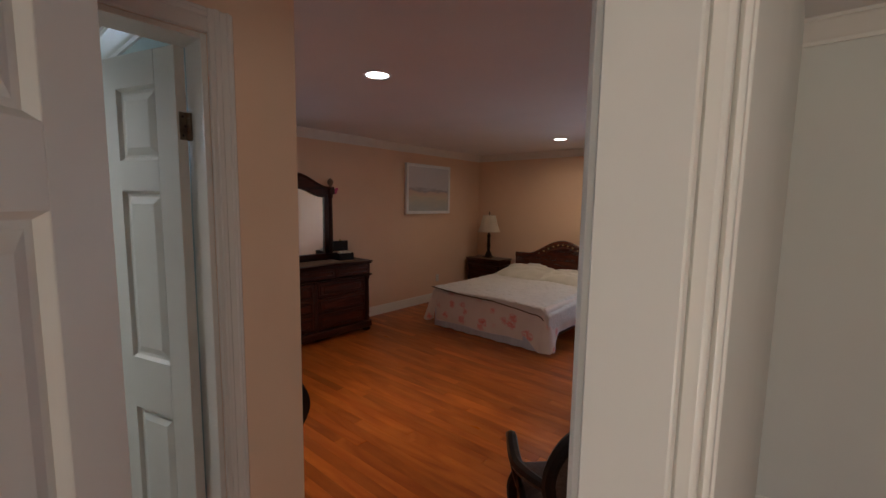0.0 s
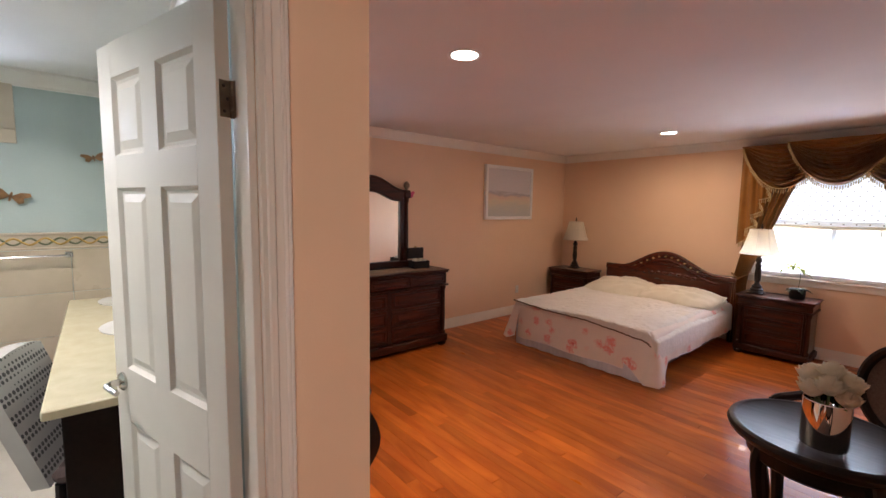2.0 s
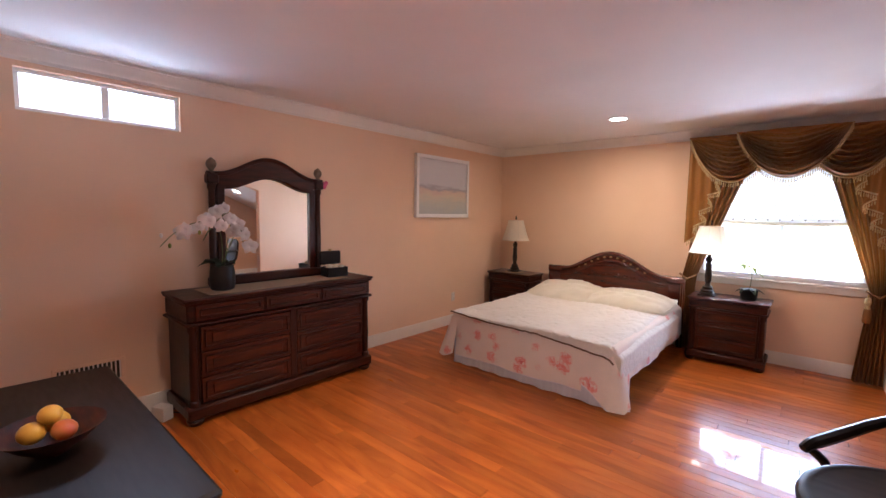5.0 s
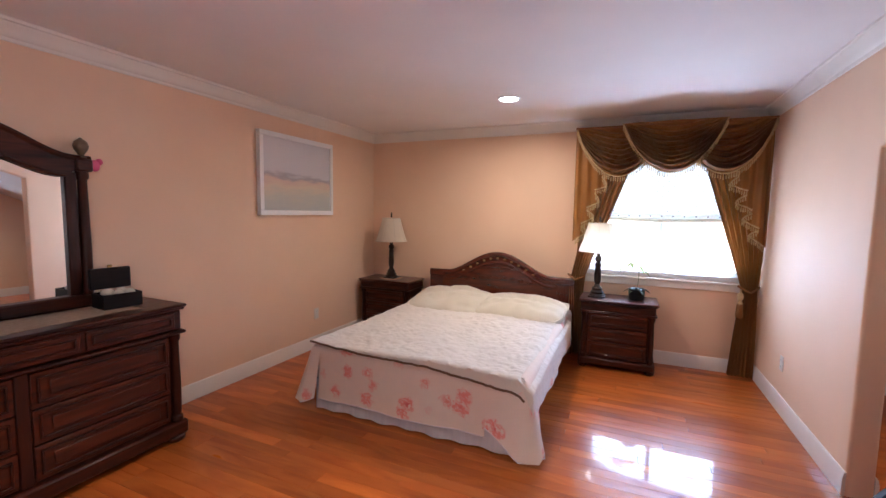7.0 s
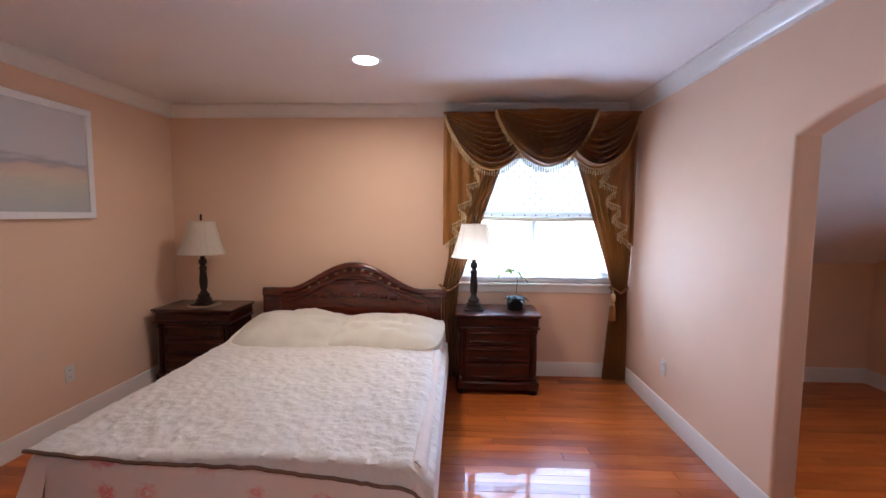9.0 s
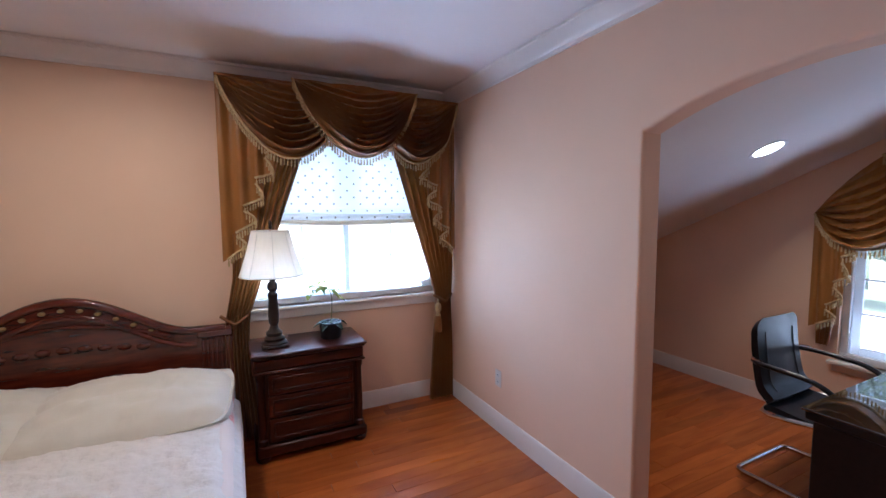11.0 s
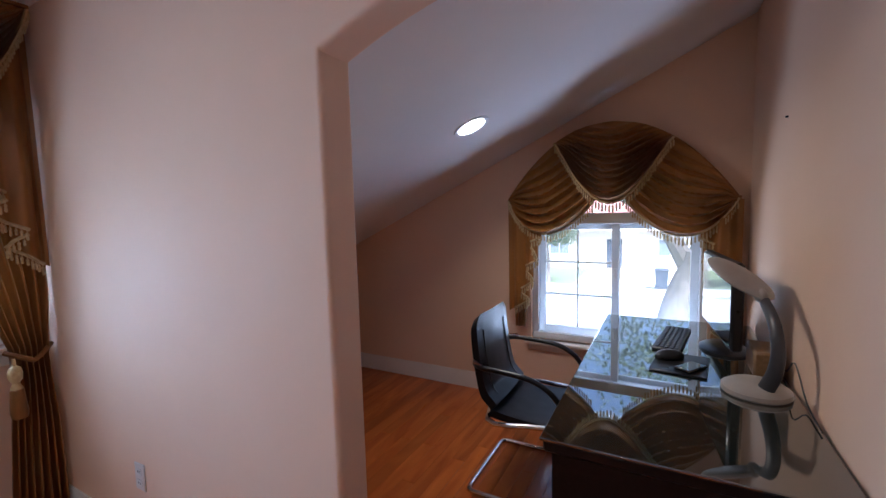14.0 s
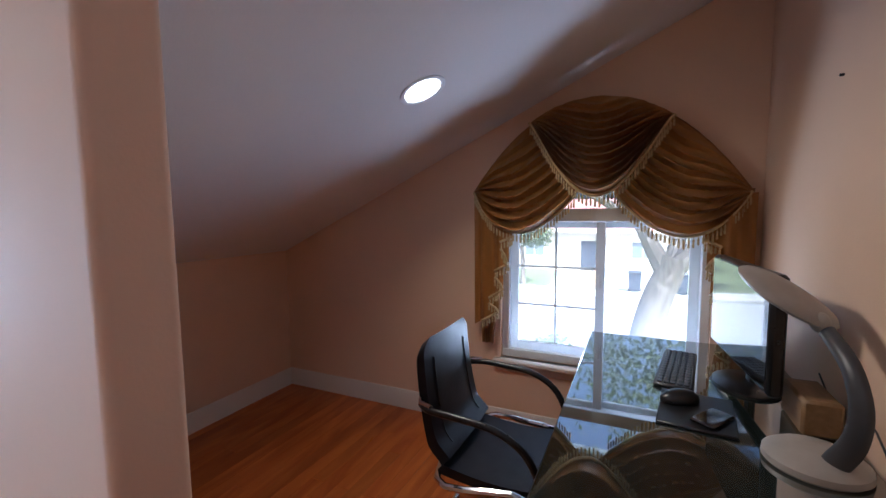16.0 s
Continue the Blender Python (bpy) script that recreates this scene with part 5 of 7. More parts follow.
stops = [(0.0, (0.46, 0.50, 0.50)), (0.2, (0.54, 0.55, 0.49)), (0.33, (0.66, 0.58, 0.46)), (0.42, (0.64, 0.50, 0.44)), (0.48, (0.38, 0.37, 0.42)), (0.53, (0.58, 0.58, 0.62)), (1.0, (0.66, 0.66, 0.70))]
for i, (p, c) in enumerate(stops):
    e = rp.color_ramp.elements[i] if i < 2 else rp.color_ramp.elements.new(p)
    e.position, e.color = p, (*c, 1)
t.links.new(rp.outputs[0], t.nodes["Principled BSDF"].inputs["Base Color"])
t.nodes["Principled BSDF"].inputs["Roughness"].default_value = 0.35
b = Build()
for x0, x1, z0, z1 in ((-PW / 2, PW / 2, PH / 2 - 0.045, PH / 2), (-PW / 2, PW / 2, -PH / 2, -PH / 2 + 0.045), (-PW / 2, -PW / 2 + 0.045, -PH / 2 + 0.045, PH / 2 - 0.045), (PW / 2 - 0.045, PW / 2, -PH / 2 + 0.045, PH / 2 - 0.045)):
    b.box(x0, x1, -0.050, -0.002, z0, z1, 0.004)
part("frame", b, VINYL, pic)
part("print", Build().box(-PW / 2 + 0.043, PW / 2 - 0.043, -0.036, -0.003, -PH / 2 + 0.043, PH / 2 - 0.043), PAINT, pic, "grey, peach and white landscape print")

# dresser with mirror
DR = thing("dresser", pose(WX + 0.02, 4.755, 0, 0, 0, 90), "dark mahogany nine-drawer dresser with carved edges", "dresser")
w, d, h = 1.54, 0.47, 0.883     # local x along the wall, -y into the room
part("top", table_top(Build(), -w / 2 - 0.022, w / 2 + 0.022, -d - 0.02, 0, h, 0.036), MAHOG, DR)
part("body", Build().box(-w / 2 + 0.02, w / 2 - 0.02, -d + 0.035, -0.004, 0.09, h - 0.036, 0.004), MAHOGX, DR)
part("frieze", Build().box(-w / 2 + 0.002, w / 2 - 0.002, -d + 0.008, -0.004, h - 0.165, h - 0.036, 0.012), MAHOG, DR)
part("waist_moulding", Build().box(-w / 2 - 0.016, w / 2 + 0.016, -d - 0.012, -0.004, h - 0.187, h - 0.166, 0.008), MAHOG, DR)
part("plinth", Build().box(-w / 2 - 0.012, w / 2 + 0.012, -d - 0.012, -0.004, 0.045, 0.135, 0.014), MAHOG, DR)
for k in range(3):
    x0 = -w / 2 + 0.04 + k * (w - 0.08) / 3
    drawer(DR, x0 + 0.012, x0 + (w - 0.08) / 3 - 0.012, -d + 0.008, h - 0.152, h - 0.050)
for c in (0, 1):
    x0 = -w / 2 + 0.085 if c == 0 else 0.03
    x1 = -0.03 if c == 0 else w / 2 - 0.085
    for z0, z1 in ((0.150, 0.322), (0.330, 0.502), (0.510, 0.684)):
        dd = drawer(DR, x0, x1, -d + 0.027, z0, z1)
        part("panel", Build().box(x0 + 0.07, x1 - 0.07, -d + 0.005, -d + 0.015, z0 + 0.050, z1 - 0.050, 0.007), MAHOGPANEL, dd)
part("centre_stile", Build().box(-0.028, 0.028, -d + 0.016, -d + 0.05, 0.135, h - 0.187, 0.006), MAHOGX, DR)
for s in (-1, 1):
    part("column", column(Build(), s * (w / 2 - 0.038), -d + 0.034, 0.135, h - 0.187, 0.028), MAHOGX, DR)
    for yy in (-d + 0.045, -0.06):
        part("foot", Build().lathe([(0.036, 0), (0.052, 0.014), (0.056, 0.034), (0.044, 0.05)], s * (w / 2 - 0.045), yy, 0, 14), MAHOG, DR)

MI = thing("dresser_mirror", pose(WX + 0.02, 4.78, h, 0, 0, 90), "arched mirror in a dark carved frame standing on the dresser", "mirror")
mw, mh = 0.50, 0.82     # half width, height of the columns


def crown_z(x, lift=0.0):
    q = min(abs(x) / 0.43, 1.0)
    return mh + 0.055 + 0.145 * (0.5 + 0.5 * math.cos(math.pi * q)) + lift


def glass_z(x):
    q = min(abs(x) / 0.37, 1.0)
    return mh - 0.055 + 0.10 * (0.5 + 0.5 * math.cos(math.pi * q))


xs = [-mw + 2 * mw * i / 48 for i in range(49)]
gx = [-0.37 + 0.74 * i / 36 for i in range(37)]
b = Build()
n = len(gx)
for i in range(n - 1):     # crown between the glass's edge and the top outline
    x0, x1 = gx[i], gx[i + 1]
    b.add([(x, y, z) for y in (-0.062, -0.012) for x, z in ((x0, glass_z(x0)), (x1, glass_z(x1)), (x1 * mw / 0.37, crown_z(x1 * mw / 0.37)), (x0 * mw / 0.37, crown_z(x0 * mw / 0.37)))],
          [(0, 1, 2, 3), (7, 6, 5, 4), (3, 2, 6, 7), (0, 4, 5, 1)])
cr = part("crown", b, MAHOG, MI)
part("crown_moulding", Build().tube([(x, -0.052, crown_z(x)) for x in xs], 0.020, 8), MAHOG, cr)
part("bead", Build().tube([(x, -0.062, glass_z(x) + 0.006) for x in gx], 0.009, 6), MAHOG, cr)
for s in (-1, 1):
    part("stile", Build().box(min(s * 0.37, s * 0.43), max(s * 0.37, s * 0.43), -0.055, -0.012, 0.05, glass_z(0.37) + 0.03, 0.006), MAHOGX, MI)
    c = part("column", column(Build(), s * 0.462, -0.04, 0.03, mh - 0.02, 0.027), MAHOGX, MI)
    part("capital", Build().box(s * 0.462 - 0.042, s * 0.462 + 0.042, -0.085, -0.008, mh - 0.02, mh + 0.055, 0.010), MAHOG, c)
    part("finial", Build().lathe([(0.022, 0), (0.030, 0.008), (0.014, 0.022), (0.020, 0.034), (0.034, 0.055), (0.038, 0.075), (0.030, 0.10), (0.012, 0.115), (0.004, 0.122)], s * 0.462, -0.045, mh + 0.055, 14), HINGE, c, "turned ball finial")
part("bottom_rail", Build().box(-0.50, 0.50, -0.07, -0.006, 0.0, 0.075, 0.010), MAHOG, MI)
g = Build()
vs = [(x, -0.030, z) for x in gx for z in (0.07, glass_z(x) + 0.012)]
g.add(vs, [(2 * i, 2 * i + 2, 2 * i + 3, 2 * i + 1) for i in range(len(gx) - 1)])
part("glass", g, MIRROR, MI, "clear mirror glass")
part("backing", Build().box(-0.42, 0.42, -0.022, -0.008, 0.05, mh - 0.02), MAHOG, MI)
part("bow", Build().ball(0.52, -0.06, mh + 0.02, 0.03, 0.02, 0.035, 8, 6).ball(0.545, -0.06, mh + 0.045, 0.02, 0.015, 0.02, 8, 6), PINK, MI, "pink silk bow")

# runner, orchid, box
rn = Build()
rn.sheet(lambda u, v: (-0.60 + 1.18 * u, -0.10 - 0.30 * v - 0.015 * math.sin(6 * u) * v, 0.0025 + 0.0015 * math.sin(23 * u) * math.sin(9 * v)), 40, 8, 0.0025, (0, 0, 1))
single("table_runner", rn, RUNNER, "beige woven runner lying along the dresser top", "runner", pose(WX + 0.02, 4.755, h + 0.0005, 0, 0, 90), sharp=70)

orc = thing("orchid_vase", pose(-4.03, 4.30, h + 0.004), "tall white orchids in a black vase on the dresser", "plant")
part("vase", Build().lathe([(0.065, 0), (0.080, 0.01), (0.088, 0.06), (0.086, 0.13), (0.078, 0.175), (0.080, 0.185), (0.068, 0.185), (0.062, 0.15)], 0, 0, 0, 24), GREENPL, orc, "black glazed vase")
b = Build()
for a, ln in ((200, 0.20), (250, 0.16), (120, 0.14), (330, 0.15)):
    leaf_blade(b, (0, 0, 0.17), (math.cos(radians(a)), math.sin(radians(a))), ln, 0.07, 0.7, 0.75)
part("leaves", b, LEAF, orc, "", 70)
ro = random.Random(11)
stems = [[(0, 0, 0.16), (0.01, 0.0, 0.32), (0.03, -0.03, 0.46), (0.06, -0.12, 0.51), (0.09, -0.24, 0.49), (0.10, -0.34, 0.43), (0.11, -0.42, 0.35)],
         [(0.01, 0.01, 0.16), (0.02, 0.03, 0.34), (0.05, 0.05, 0.50), (0.07, 0.03, 0.57), (0.10, -0.03, 0.55), (0.12, -0.12, 0.46), (0.13, -0.17, 0.38)],
         [(0.0, 0.0, 0.16), (0.02, 0.03, 0.28), (0.05, 0.07, 0.40), (0.08, 0.10, 0.46), (0.10, 0.11, 0.40), (0.11, 0.11, 0.34)]]


def orchid_bloom(b, c, facing, r):
    c, f = Vector(c), Vector(facing).normalized()
    s = f.cross(Vector((0, 0, 1))).normalized()
    up = s.cross(f)
    for k in range(5):
        a = radians(90 + 72 * k)
        d = s * math.cos(a) + up * math.sin(a)
        q = d.cross(f)
        wd = r * (0.54 if k in (1, 4) else 0.34)
        b.sheet(lambda u, v, d=d, q=q, wd=wd: c + d * (r * v) + q * (wd * (u - 0.5) * 2 * math.sin(math.pi * (0.08 + 0.9 * v)) ** 0.7) + f * (0.25 * r * math.sin(math.pi * v) - 0.12 * r * v), 4, 5)


for si, st in enumerate(stems):
    pts = [Vector(p) for p in st]
    sm = part("stem", Build().tube(pts, 0.0035, 6), STEM, orc)
    n = (9, 8, 4)[si]
    for k in range(n):
        q = 0.42 + 0.55 * k / (n - 1)
        i = min(int(q * (len(pts) - 1)), len(pts) - 2)
        c = pts[i].lerp(pts[i + 1], q * (len(pts) - 1) - i) + Vector((ro.uniform(0.0, 0.05), ro.uniform(-0.05, 0.05), ro.uniform(-0.045, 0.045)))
        if k >= n - 2 and si < 2:
            part("bud", Build().ball(*c, 0.011, 0.011, 0.016, 8, 5), LEAFY if k == n - 1 else PETAL, sm)
        else:
            bb = Build()
            orchid_bloom(bb, c, (1, ro.uniform(-0.7, 0.4), ro.uniform(-0.3, 0.3)), ro.uniform(0.048, 0.062))
            part("bloom", bb, PETAL, sm, "", 80)

jb = thing("jewellery_box", pose(-4.06, 5.30, h + 0.004, 0, 0, 84), "open black jewellery box with cream fruit on the dresser", "box")
part("body", Build().box(-0.10, 0.10, -0.075, -0.067, 0, 0.085, 0.002).box(-0.10, 0.10, 0.067, 0.075, 0, 0.085, 0.002).box(-0.10, -0.092, -0.067, 0.067, 0, 0.085, 0.002).box(0.092, 0.10, -0.067, 0.067, 0, 0.085, 0.002).box(-0.092, 0.092, -0.067, 0.067, 0, 0.055), BLACKWOOD, jb)
part("lid", Build().box(-0.105, 0.105, 0.068, 0.10, 0.10, 0.225, 0.006), BLACKWOOD, jb)
part("clasp", Build().box(-0.012, 0.012, 0.076, 0.092, 0.225, 0.243, 0.003), BRASS, jb)
for x, y, r in ((-0.05, 0.0, 0.036), (0.03, 0.02, 0.034), (0.055, -0.025, 0.03), (-0.01, -0.03, 0.03)):
    single("dried_fruit", Build().ball(0, 0, 0, r, r * 0.9, r * 0.8, 10, 7), CREAMPETAL, "cream dried fruit lying in the open box", "fruit", jb.matrix_basis @ pose(x, y, 0.055 + r * 0.8), "fruit in the box")

# low bombe chest by the south wall with a fruit bowl
ch = thing("bombe_chest", pose(-2.84, SY + 0.004, 0), "low black lacquered chest with bulging front by the wall", "chest")
cw = 1.44


def bombe(u, v):
    z = 0.09 + 0.49 * v
    bulge = 0.13 * math.sin(math.pi * (0.1 + 0.8 * v)) ** 1.3
    a = u * (cw + 0.8)
    if a < 0.4:
        return (-cw / 2 - bulge * 0.6, a, z)
    if a < 0.4 + cw:
        s = (a - 0.4) / cw
        return (-cw / 2 - bulge * 0.6 + s * (cw + 1.2 * bulge), 0.40 + bulge, z)
    return (cw / 2 + bulge * 0.6, 0.4 - (a - 0.4 - cw), z)


part("body", Build().sheet(bombe, 60, 16), BLACKWOOD, ch, "", 50)
part("top", Build().box(-cw / 2 - 0.05, cw / 2 + 0.05, 0.0, 0.49, 0.58, 0.62, 0.012), BLACKWOOD, ch)
for s in (-1, 1):
    for y in (0.06, 0.43):
        part("foot", Build().tube([(s * (cw / 2 - 0.05), y, 0.14), (s * (cw / 2 + 0.0), y + 0.02, 0.07), (s * (cw / 2 + 0.01), y + 0.03, 0.025), (s * (cw / 2 + 0.03), y + 0.035, 0.022)], lambda q: 0.045 - 0.024 * q, 8), BLACKWOOD, ch)
part("apron", Build().box(-cw / 2, cw / 2, 0.36, 0.42, 0.07, 0.13, 0.01), BLACKWOOD, ch)
bw = thing("fruit_bowl", pose(-2.72, SY + 0.17, 0.62), "dark red bowl of yellow fruit on the low chest", "bowl")
part("bowl", Build().lathe([(0.05, 0), (0.055, 0.01), (0.10, 0.04), (0.15, 0.09), (0.156, 0.092), (0.145, 0.088), (0.09, 0.045), (0.03, 0.02)], 0, 0, 0, 24), MAHOG, bw)
for x, y, z, r, mt, nm in ((-0.05, 0.02, 0.085, 0.04, YELLOW, "yellow"), (0.045, 0.03, 0.085, 0.038, REDFRUIT, "red"), (0.0, -0.05, 0.085, 0.04, YELLOW, "yellow"), (0.0, 0.0, 0.135, 0.036, YELLOW, "yellow")):
    single("fruit", Build().ball(0, 0, 0, r, r, r * 0.92, 12, 8), mt, "ripe %s fruit piled in the dark bowl" % nm, "fruit", bw.matrix_basis @ pose(x, y, z), "fruit in the bowl")

# wall vent, outlets, adapter
vt = thing("wall_vent", pose(WX, 3.55, 0.37, 0, 0, 90), "metal return-air grille low on the wall", "vent")
b = Build()
for x0, x1, z0, z1 in ((-0.19, 0.19, 0.062, 0.085), (-0.19, 0.19, -0.085, -0.062), (-0.19, -0.165, -0.062, 0.062), (0.165, 0.19, -0.062, 0.062)):
    b.box(x0, x1, -0.010, 0, z0, z1, 0.003)
part("frame", b, PEACH, vt)
# dark sheet paints the shade of the duct behind the slats
part("backing", Build().box(-0.165, 0.165, -0.002, -0.0005, -0.062, 0.062), SLOT, vt)
for k in range(14):
    x = -0.155 + 0.024 * k
    part("slat", Build().box(x, x + 0.008, -0.008, -0.002, -0.062, 0.062), PLATE, vt)


def outlet(m, label):
    o = thing("wall_outlet", m, label, "outlet")
    part("plate", Build().box(-0.035, 0.035, -0.006, 0, -0.058, 0.058, 0.003), PLATE, o)
    for z in (-0.024, 0.024):
        part("socket", Build().box(-0.017, 0.017, -0.0085, -0.006, z - 0.014, z + 0.014, 0.003), WHITEPL, o)
        for x in (-0.006, 0.006):
            part("slot", Build().box(x - 0.0012, x + 0.0012, -0.0092, -0.0084, z - 0.005, z + 0.005), SLOT, o)
    return o


outlet(pose(WX, 7.33, 0.37, 0, 0, 90), "white outlet plate on the peach wall beyond the dresser")
outlet(pose(EX, 7.70, 0.37, 0, 0, -90), "white outlet plate on the wall by the arch")
ad = thing("power_adapter", pose(-4.10, 3.90, 0, 0, 0, 25), "white plug-in adapter with dark cord on the floor", "adapter")
part("case", Build().box(-0.055, 0.055, -0.04, 0.04, 0, 0.10, 0.005), WHITEPL, ad)
part("cord", Build().tube([(0.0, 0.03, 0.05), (0.03, 0.09, 0.012), (0.10, 0.12, 0.006), (0.16, 0.10, 0.006)], 0.005, 6), BLACKPL, ad)


# recessed ceiling lights
def downlight(m, label, power=3.4, colour=WARM, spread=105):
    l = thing("recessed_light", m, label, "ceiling light", "recessed ceiling lights")
    b = Build()
    n = 32
    rows = [(0.098, 0.0), (0.098, -0.005), (0.086, -0.007), (0.076, -0.003), (0.074, 0.0)]
    vs = [(r * math.cos(2 * math.pi * i / n), r * math.sin(2 * math.pi * i / n), z) for r, z in rows for i in range(n)]
    b.add(vs, [(k * n + i, k * n + (i + 1) % n, (k + 1) * n + (i + 1) % n, (k + 1) * n + i) for k in range(len(rows) - 1) for i in range(n)])
    part("trim_ring", b, VINYL, l)
    part("lens", Build().lathe([(0.0755, -0.003), (0.0755, -0.001)], 0, 0, 0, 28), LIT, l, "glowing white lens")
    e = lamp("downlight", "AREA", Matrix(), power, colour, 0.13, 0.13, "DISK", spread)
    e.matrix_world = m @ pose(0, 0, -0.02)
    return l


downlight(pose(-2.02, 4.10, CEIL), "round recessed light glowing in the flat ceiling", 4.6)
downlight(pose(-2.246, 7.36, CEIL), "round recessed light glowing above the bed", 4.7, WARM, 170)
downlight(pose(1.08, 6.746, slope_z(6.746), -24.6, 0, 0), "round recessed light glowing in the sloping ceiling", 2.1, WARM, 140)

# ---- entry corner things: round table, chairs ----
tb = thing("round_table", pose(-0.44, 4.545, 0) @ Matrix.Diagonal((0.95, 0.95, 1, 1)), "small round black lacquered pedestal table", "table")
part("tabletop", Build().lathe([(0.255, 0.690), (0.285, 0.700), (0.305, 0.715), (0.310, 0.730), (0.304, 0.744), (0.290, 0.750), (0.278, 0.747), (0.272, 0.7455)], 0, 0, 0, 48), BLACKWOOD, tb)
part("apron", Build().lathe([(0.225, 0.62), (0.235, 0.63), (0.235, 0.692)], 0, 0, 0, 32), BLACKWOOD, tb)
for k in range(4):
    a = radians(45 + 90 * k)
    c, s = math.cos(a), math.sin(a)
    part("leg", Build().tube([(0.20 * c, 0.20 * s, 0.69), (0.225 * c, 0.225 * s, 0.60), (0.20 * c, 0.20 * s, 0.40), (0.19 * c, 0.19 * s, 0.16), (0.235 * c, 0.235 * s, 0.03), (0.25 * c, 0.25 * s, 0.013)], lambda q: 0.030 - 0.014 * q, 8), BLACKWOOD, tb)

vs_ = thing("flower_vase", pose(-0.415, 4.43, 0.750) @ Matrix.Diagonal((0.80, 0.80, 1.0, 1)), "mirrored cylinder vase of cream roses on the round table", "vase")
part("vase", Build().lathe([(0.084, 0), (0.086, 0.004), (0.086, 0.165), (0.083, 0.168), (0.080, 0.165), (0.080, 0.09)], 0, 0, 0, 36), MIRROR, vs_, "mirror-finished cylinder")


def rose(b, c, r, seed):
    """A full bloom of overlapping cupped petals."""
    q = random.Random(seed)
    c = Vector(c)
    for ring, (n, rr, open_) in enumerate(((4, 0.35, 0.0), (6, 0.62, 0.2), (8, 0.82, 0.4), (9, 0.95, 0.7))):
        for k in range(n):
            a = 2 * math.pi * (k + 0.5 * ring) / n + q.uniform(-0.15, 0.15)
            d = Vector((math.cos(a), math.sin(a), 0))
            t = Vector((-math.sin(a), math.cos(a), 0))
            w = r * (0.62 - 0.03 * ring)
            h = r * (1.15 - 0.10 * ring)
            def fn(u, v, d=d, t=t, w=w, h=h, rr=rr, open_=open_):
                s = 2 * u - 1
                out = r * rr * (0.25 + 0.75 * math.sin(1.4 * v) + 0.18 * open_ * v * v)
                return c + d * (out * (1 - 0.22 * s * s)) + t * (w * s * math.sin(math.pi * (0.12 + 0.7 * v))) + Vector((0, 0, -0.35 * r + h * (v - 0.25 * open_ * v * v) - 0.10 * r * s * s * v))
            b.sheet(fn, 5, 5)


i = 0
for x, y, z, r in ((0.005, 0.0, 0.262, 0.058), (-0.062, 0.015, 0.232, 0.062), (0.064, -0.012, 0.232, 0.062), (0.01, -0.066, 0.225, 0.062), (0.0, 0.066, 0.228, 0.06), (-0.05, -0.052, 0.20, 0.055), (0.056, 0.05, 0.20, 0.055), (0.07, -0.06, 0.192, 0.05), (-0.07, 0.06, 0.192, 0.05)):
    b = Build()
    rose(b, (x, y, z), r, i)
    fl = part("bloom", b, CREAMPETAL, vs_, "full cream bloom", 80)
    part("stem", Build().tube([(x * 0.4, y * 0.4, 0.06), (x * 0.7, y * 0.7, 0.16), (x, y, z - 0.03)], 0.003, 5), STEM, fl)
    i += 1


def oval_chair(m, label):
    """French-style armchair: oval caned back, curved arms, bowed legs; faces -y."""
    c = thing("armchair", m, label, "chair", "oval-back armchairs at the round table")
    part("seat_frame", Build().box(-0.27, 0.27, -0.25, 0.25, 0.36, 0.43, 0.02), BLACKWOOD, c)
    part("seat", Build().sheet(lambda u, v: (-0.25 + 0.5 * u, -0.24 + 0.47 * v, 0.432 + 0.055 * (math.sin(math.pi * u) * math.sin(math.pi * v)) ** 0.4), 18, 18), CUSHION, c, "dark brown padded seat", 70)
    oz, oy = 0.71, 0.265
    ring = []
    for i in range(40):
        a = 2 * math.pi * i / 40
        z = oz + 0.235 * math.sin(a)
        ring.append((0.235 * math.cos(a), oy + 0.12 * (z - 0.45), z))
    part("back_frame", Build().tube(ring, 0.024, 8, closed=True), BLACKWOOD, c)
    part("back_panel", Build().sheet(lambda u, v: (lambda a, r: (0.225 * r * math.cos(a), oy + 0.12 * (oz + 0.225 * r * math.sin(a) - 0.45) + 0.012 * (1 - r * r), oz + 0.225 * r * math.sin(a)))(2 * math.pi * u, 0.02 + 0.98 * v), 36, 8, 0.012), CANE, c, "woven cane oval panel", 70)
    for s in (-1, 1):
        part("back_post", Build().tube([(s * 0.20, 0.235, 0.38), (s * 0.17, 0.255, 0.46), (s * 0.13, oy + 0.01, 0.52)], 0.021, 8), BLACKWOOD, c)
        arm = part("arm", Build().tube([(s * 0.225, oy + 0.03, 0.68), (s * 0.27, 0.18, 0.645), (s * 0.30, 0.05, 0.61), (s * 0.30, -0.08, 0.605), (s * 0.295, -0.15, 0.607), (s * 0.30, -0.185, 0.59)], lambda q: 0.018 + 0.007 * math.sin(math.pi * q), 8), BLACKWOOD, c)
        part("arm_post", Build().tube([(s * 0.265, -0.10, 0.42), (s * 0.285, -0.06, 0.50), (s * 0.295, -0.10, 0.55), (s * 0.298, -0.17, 0.60)], 0.017, 8), BLACKWOOD, arm)
        part("leg", Build().tube([(s * 0.245, -0.225, 0.40), (s * 0.27, -0.25, 0.30), (s * 0.25, -0.235, 0.15), (s * 0.245, -0.235, 0.05), (s * 0.255, -0.25, 0.012)], lambda q: 0.030 - 0.014 * q, 8), BLACKWOOD, c)
        part("leg", Build().tube([(s * 0.225, 0.225, 0.40), (s * 0.225, 0.245, 0.20), (s * 0.235, 0.29, 0.012)], lambda q: 0.026 - 0.009 * q, 8), BLACKWOOD, c)
    return c


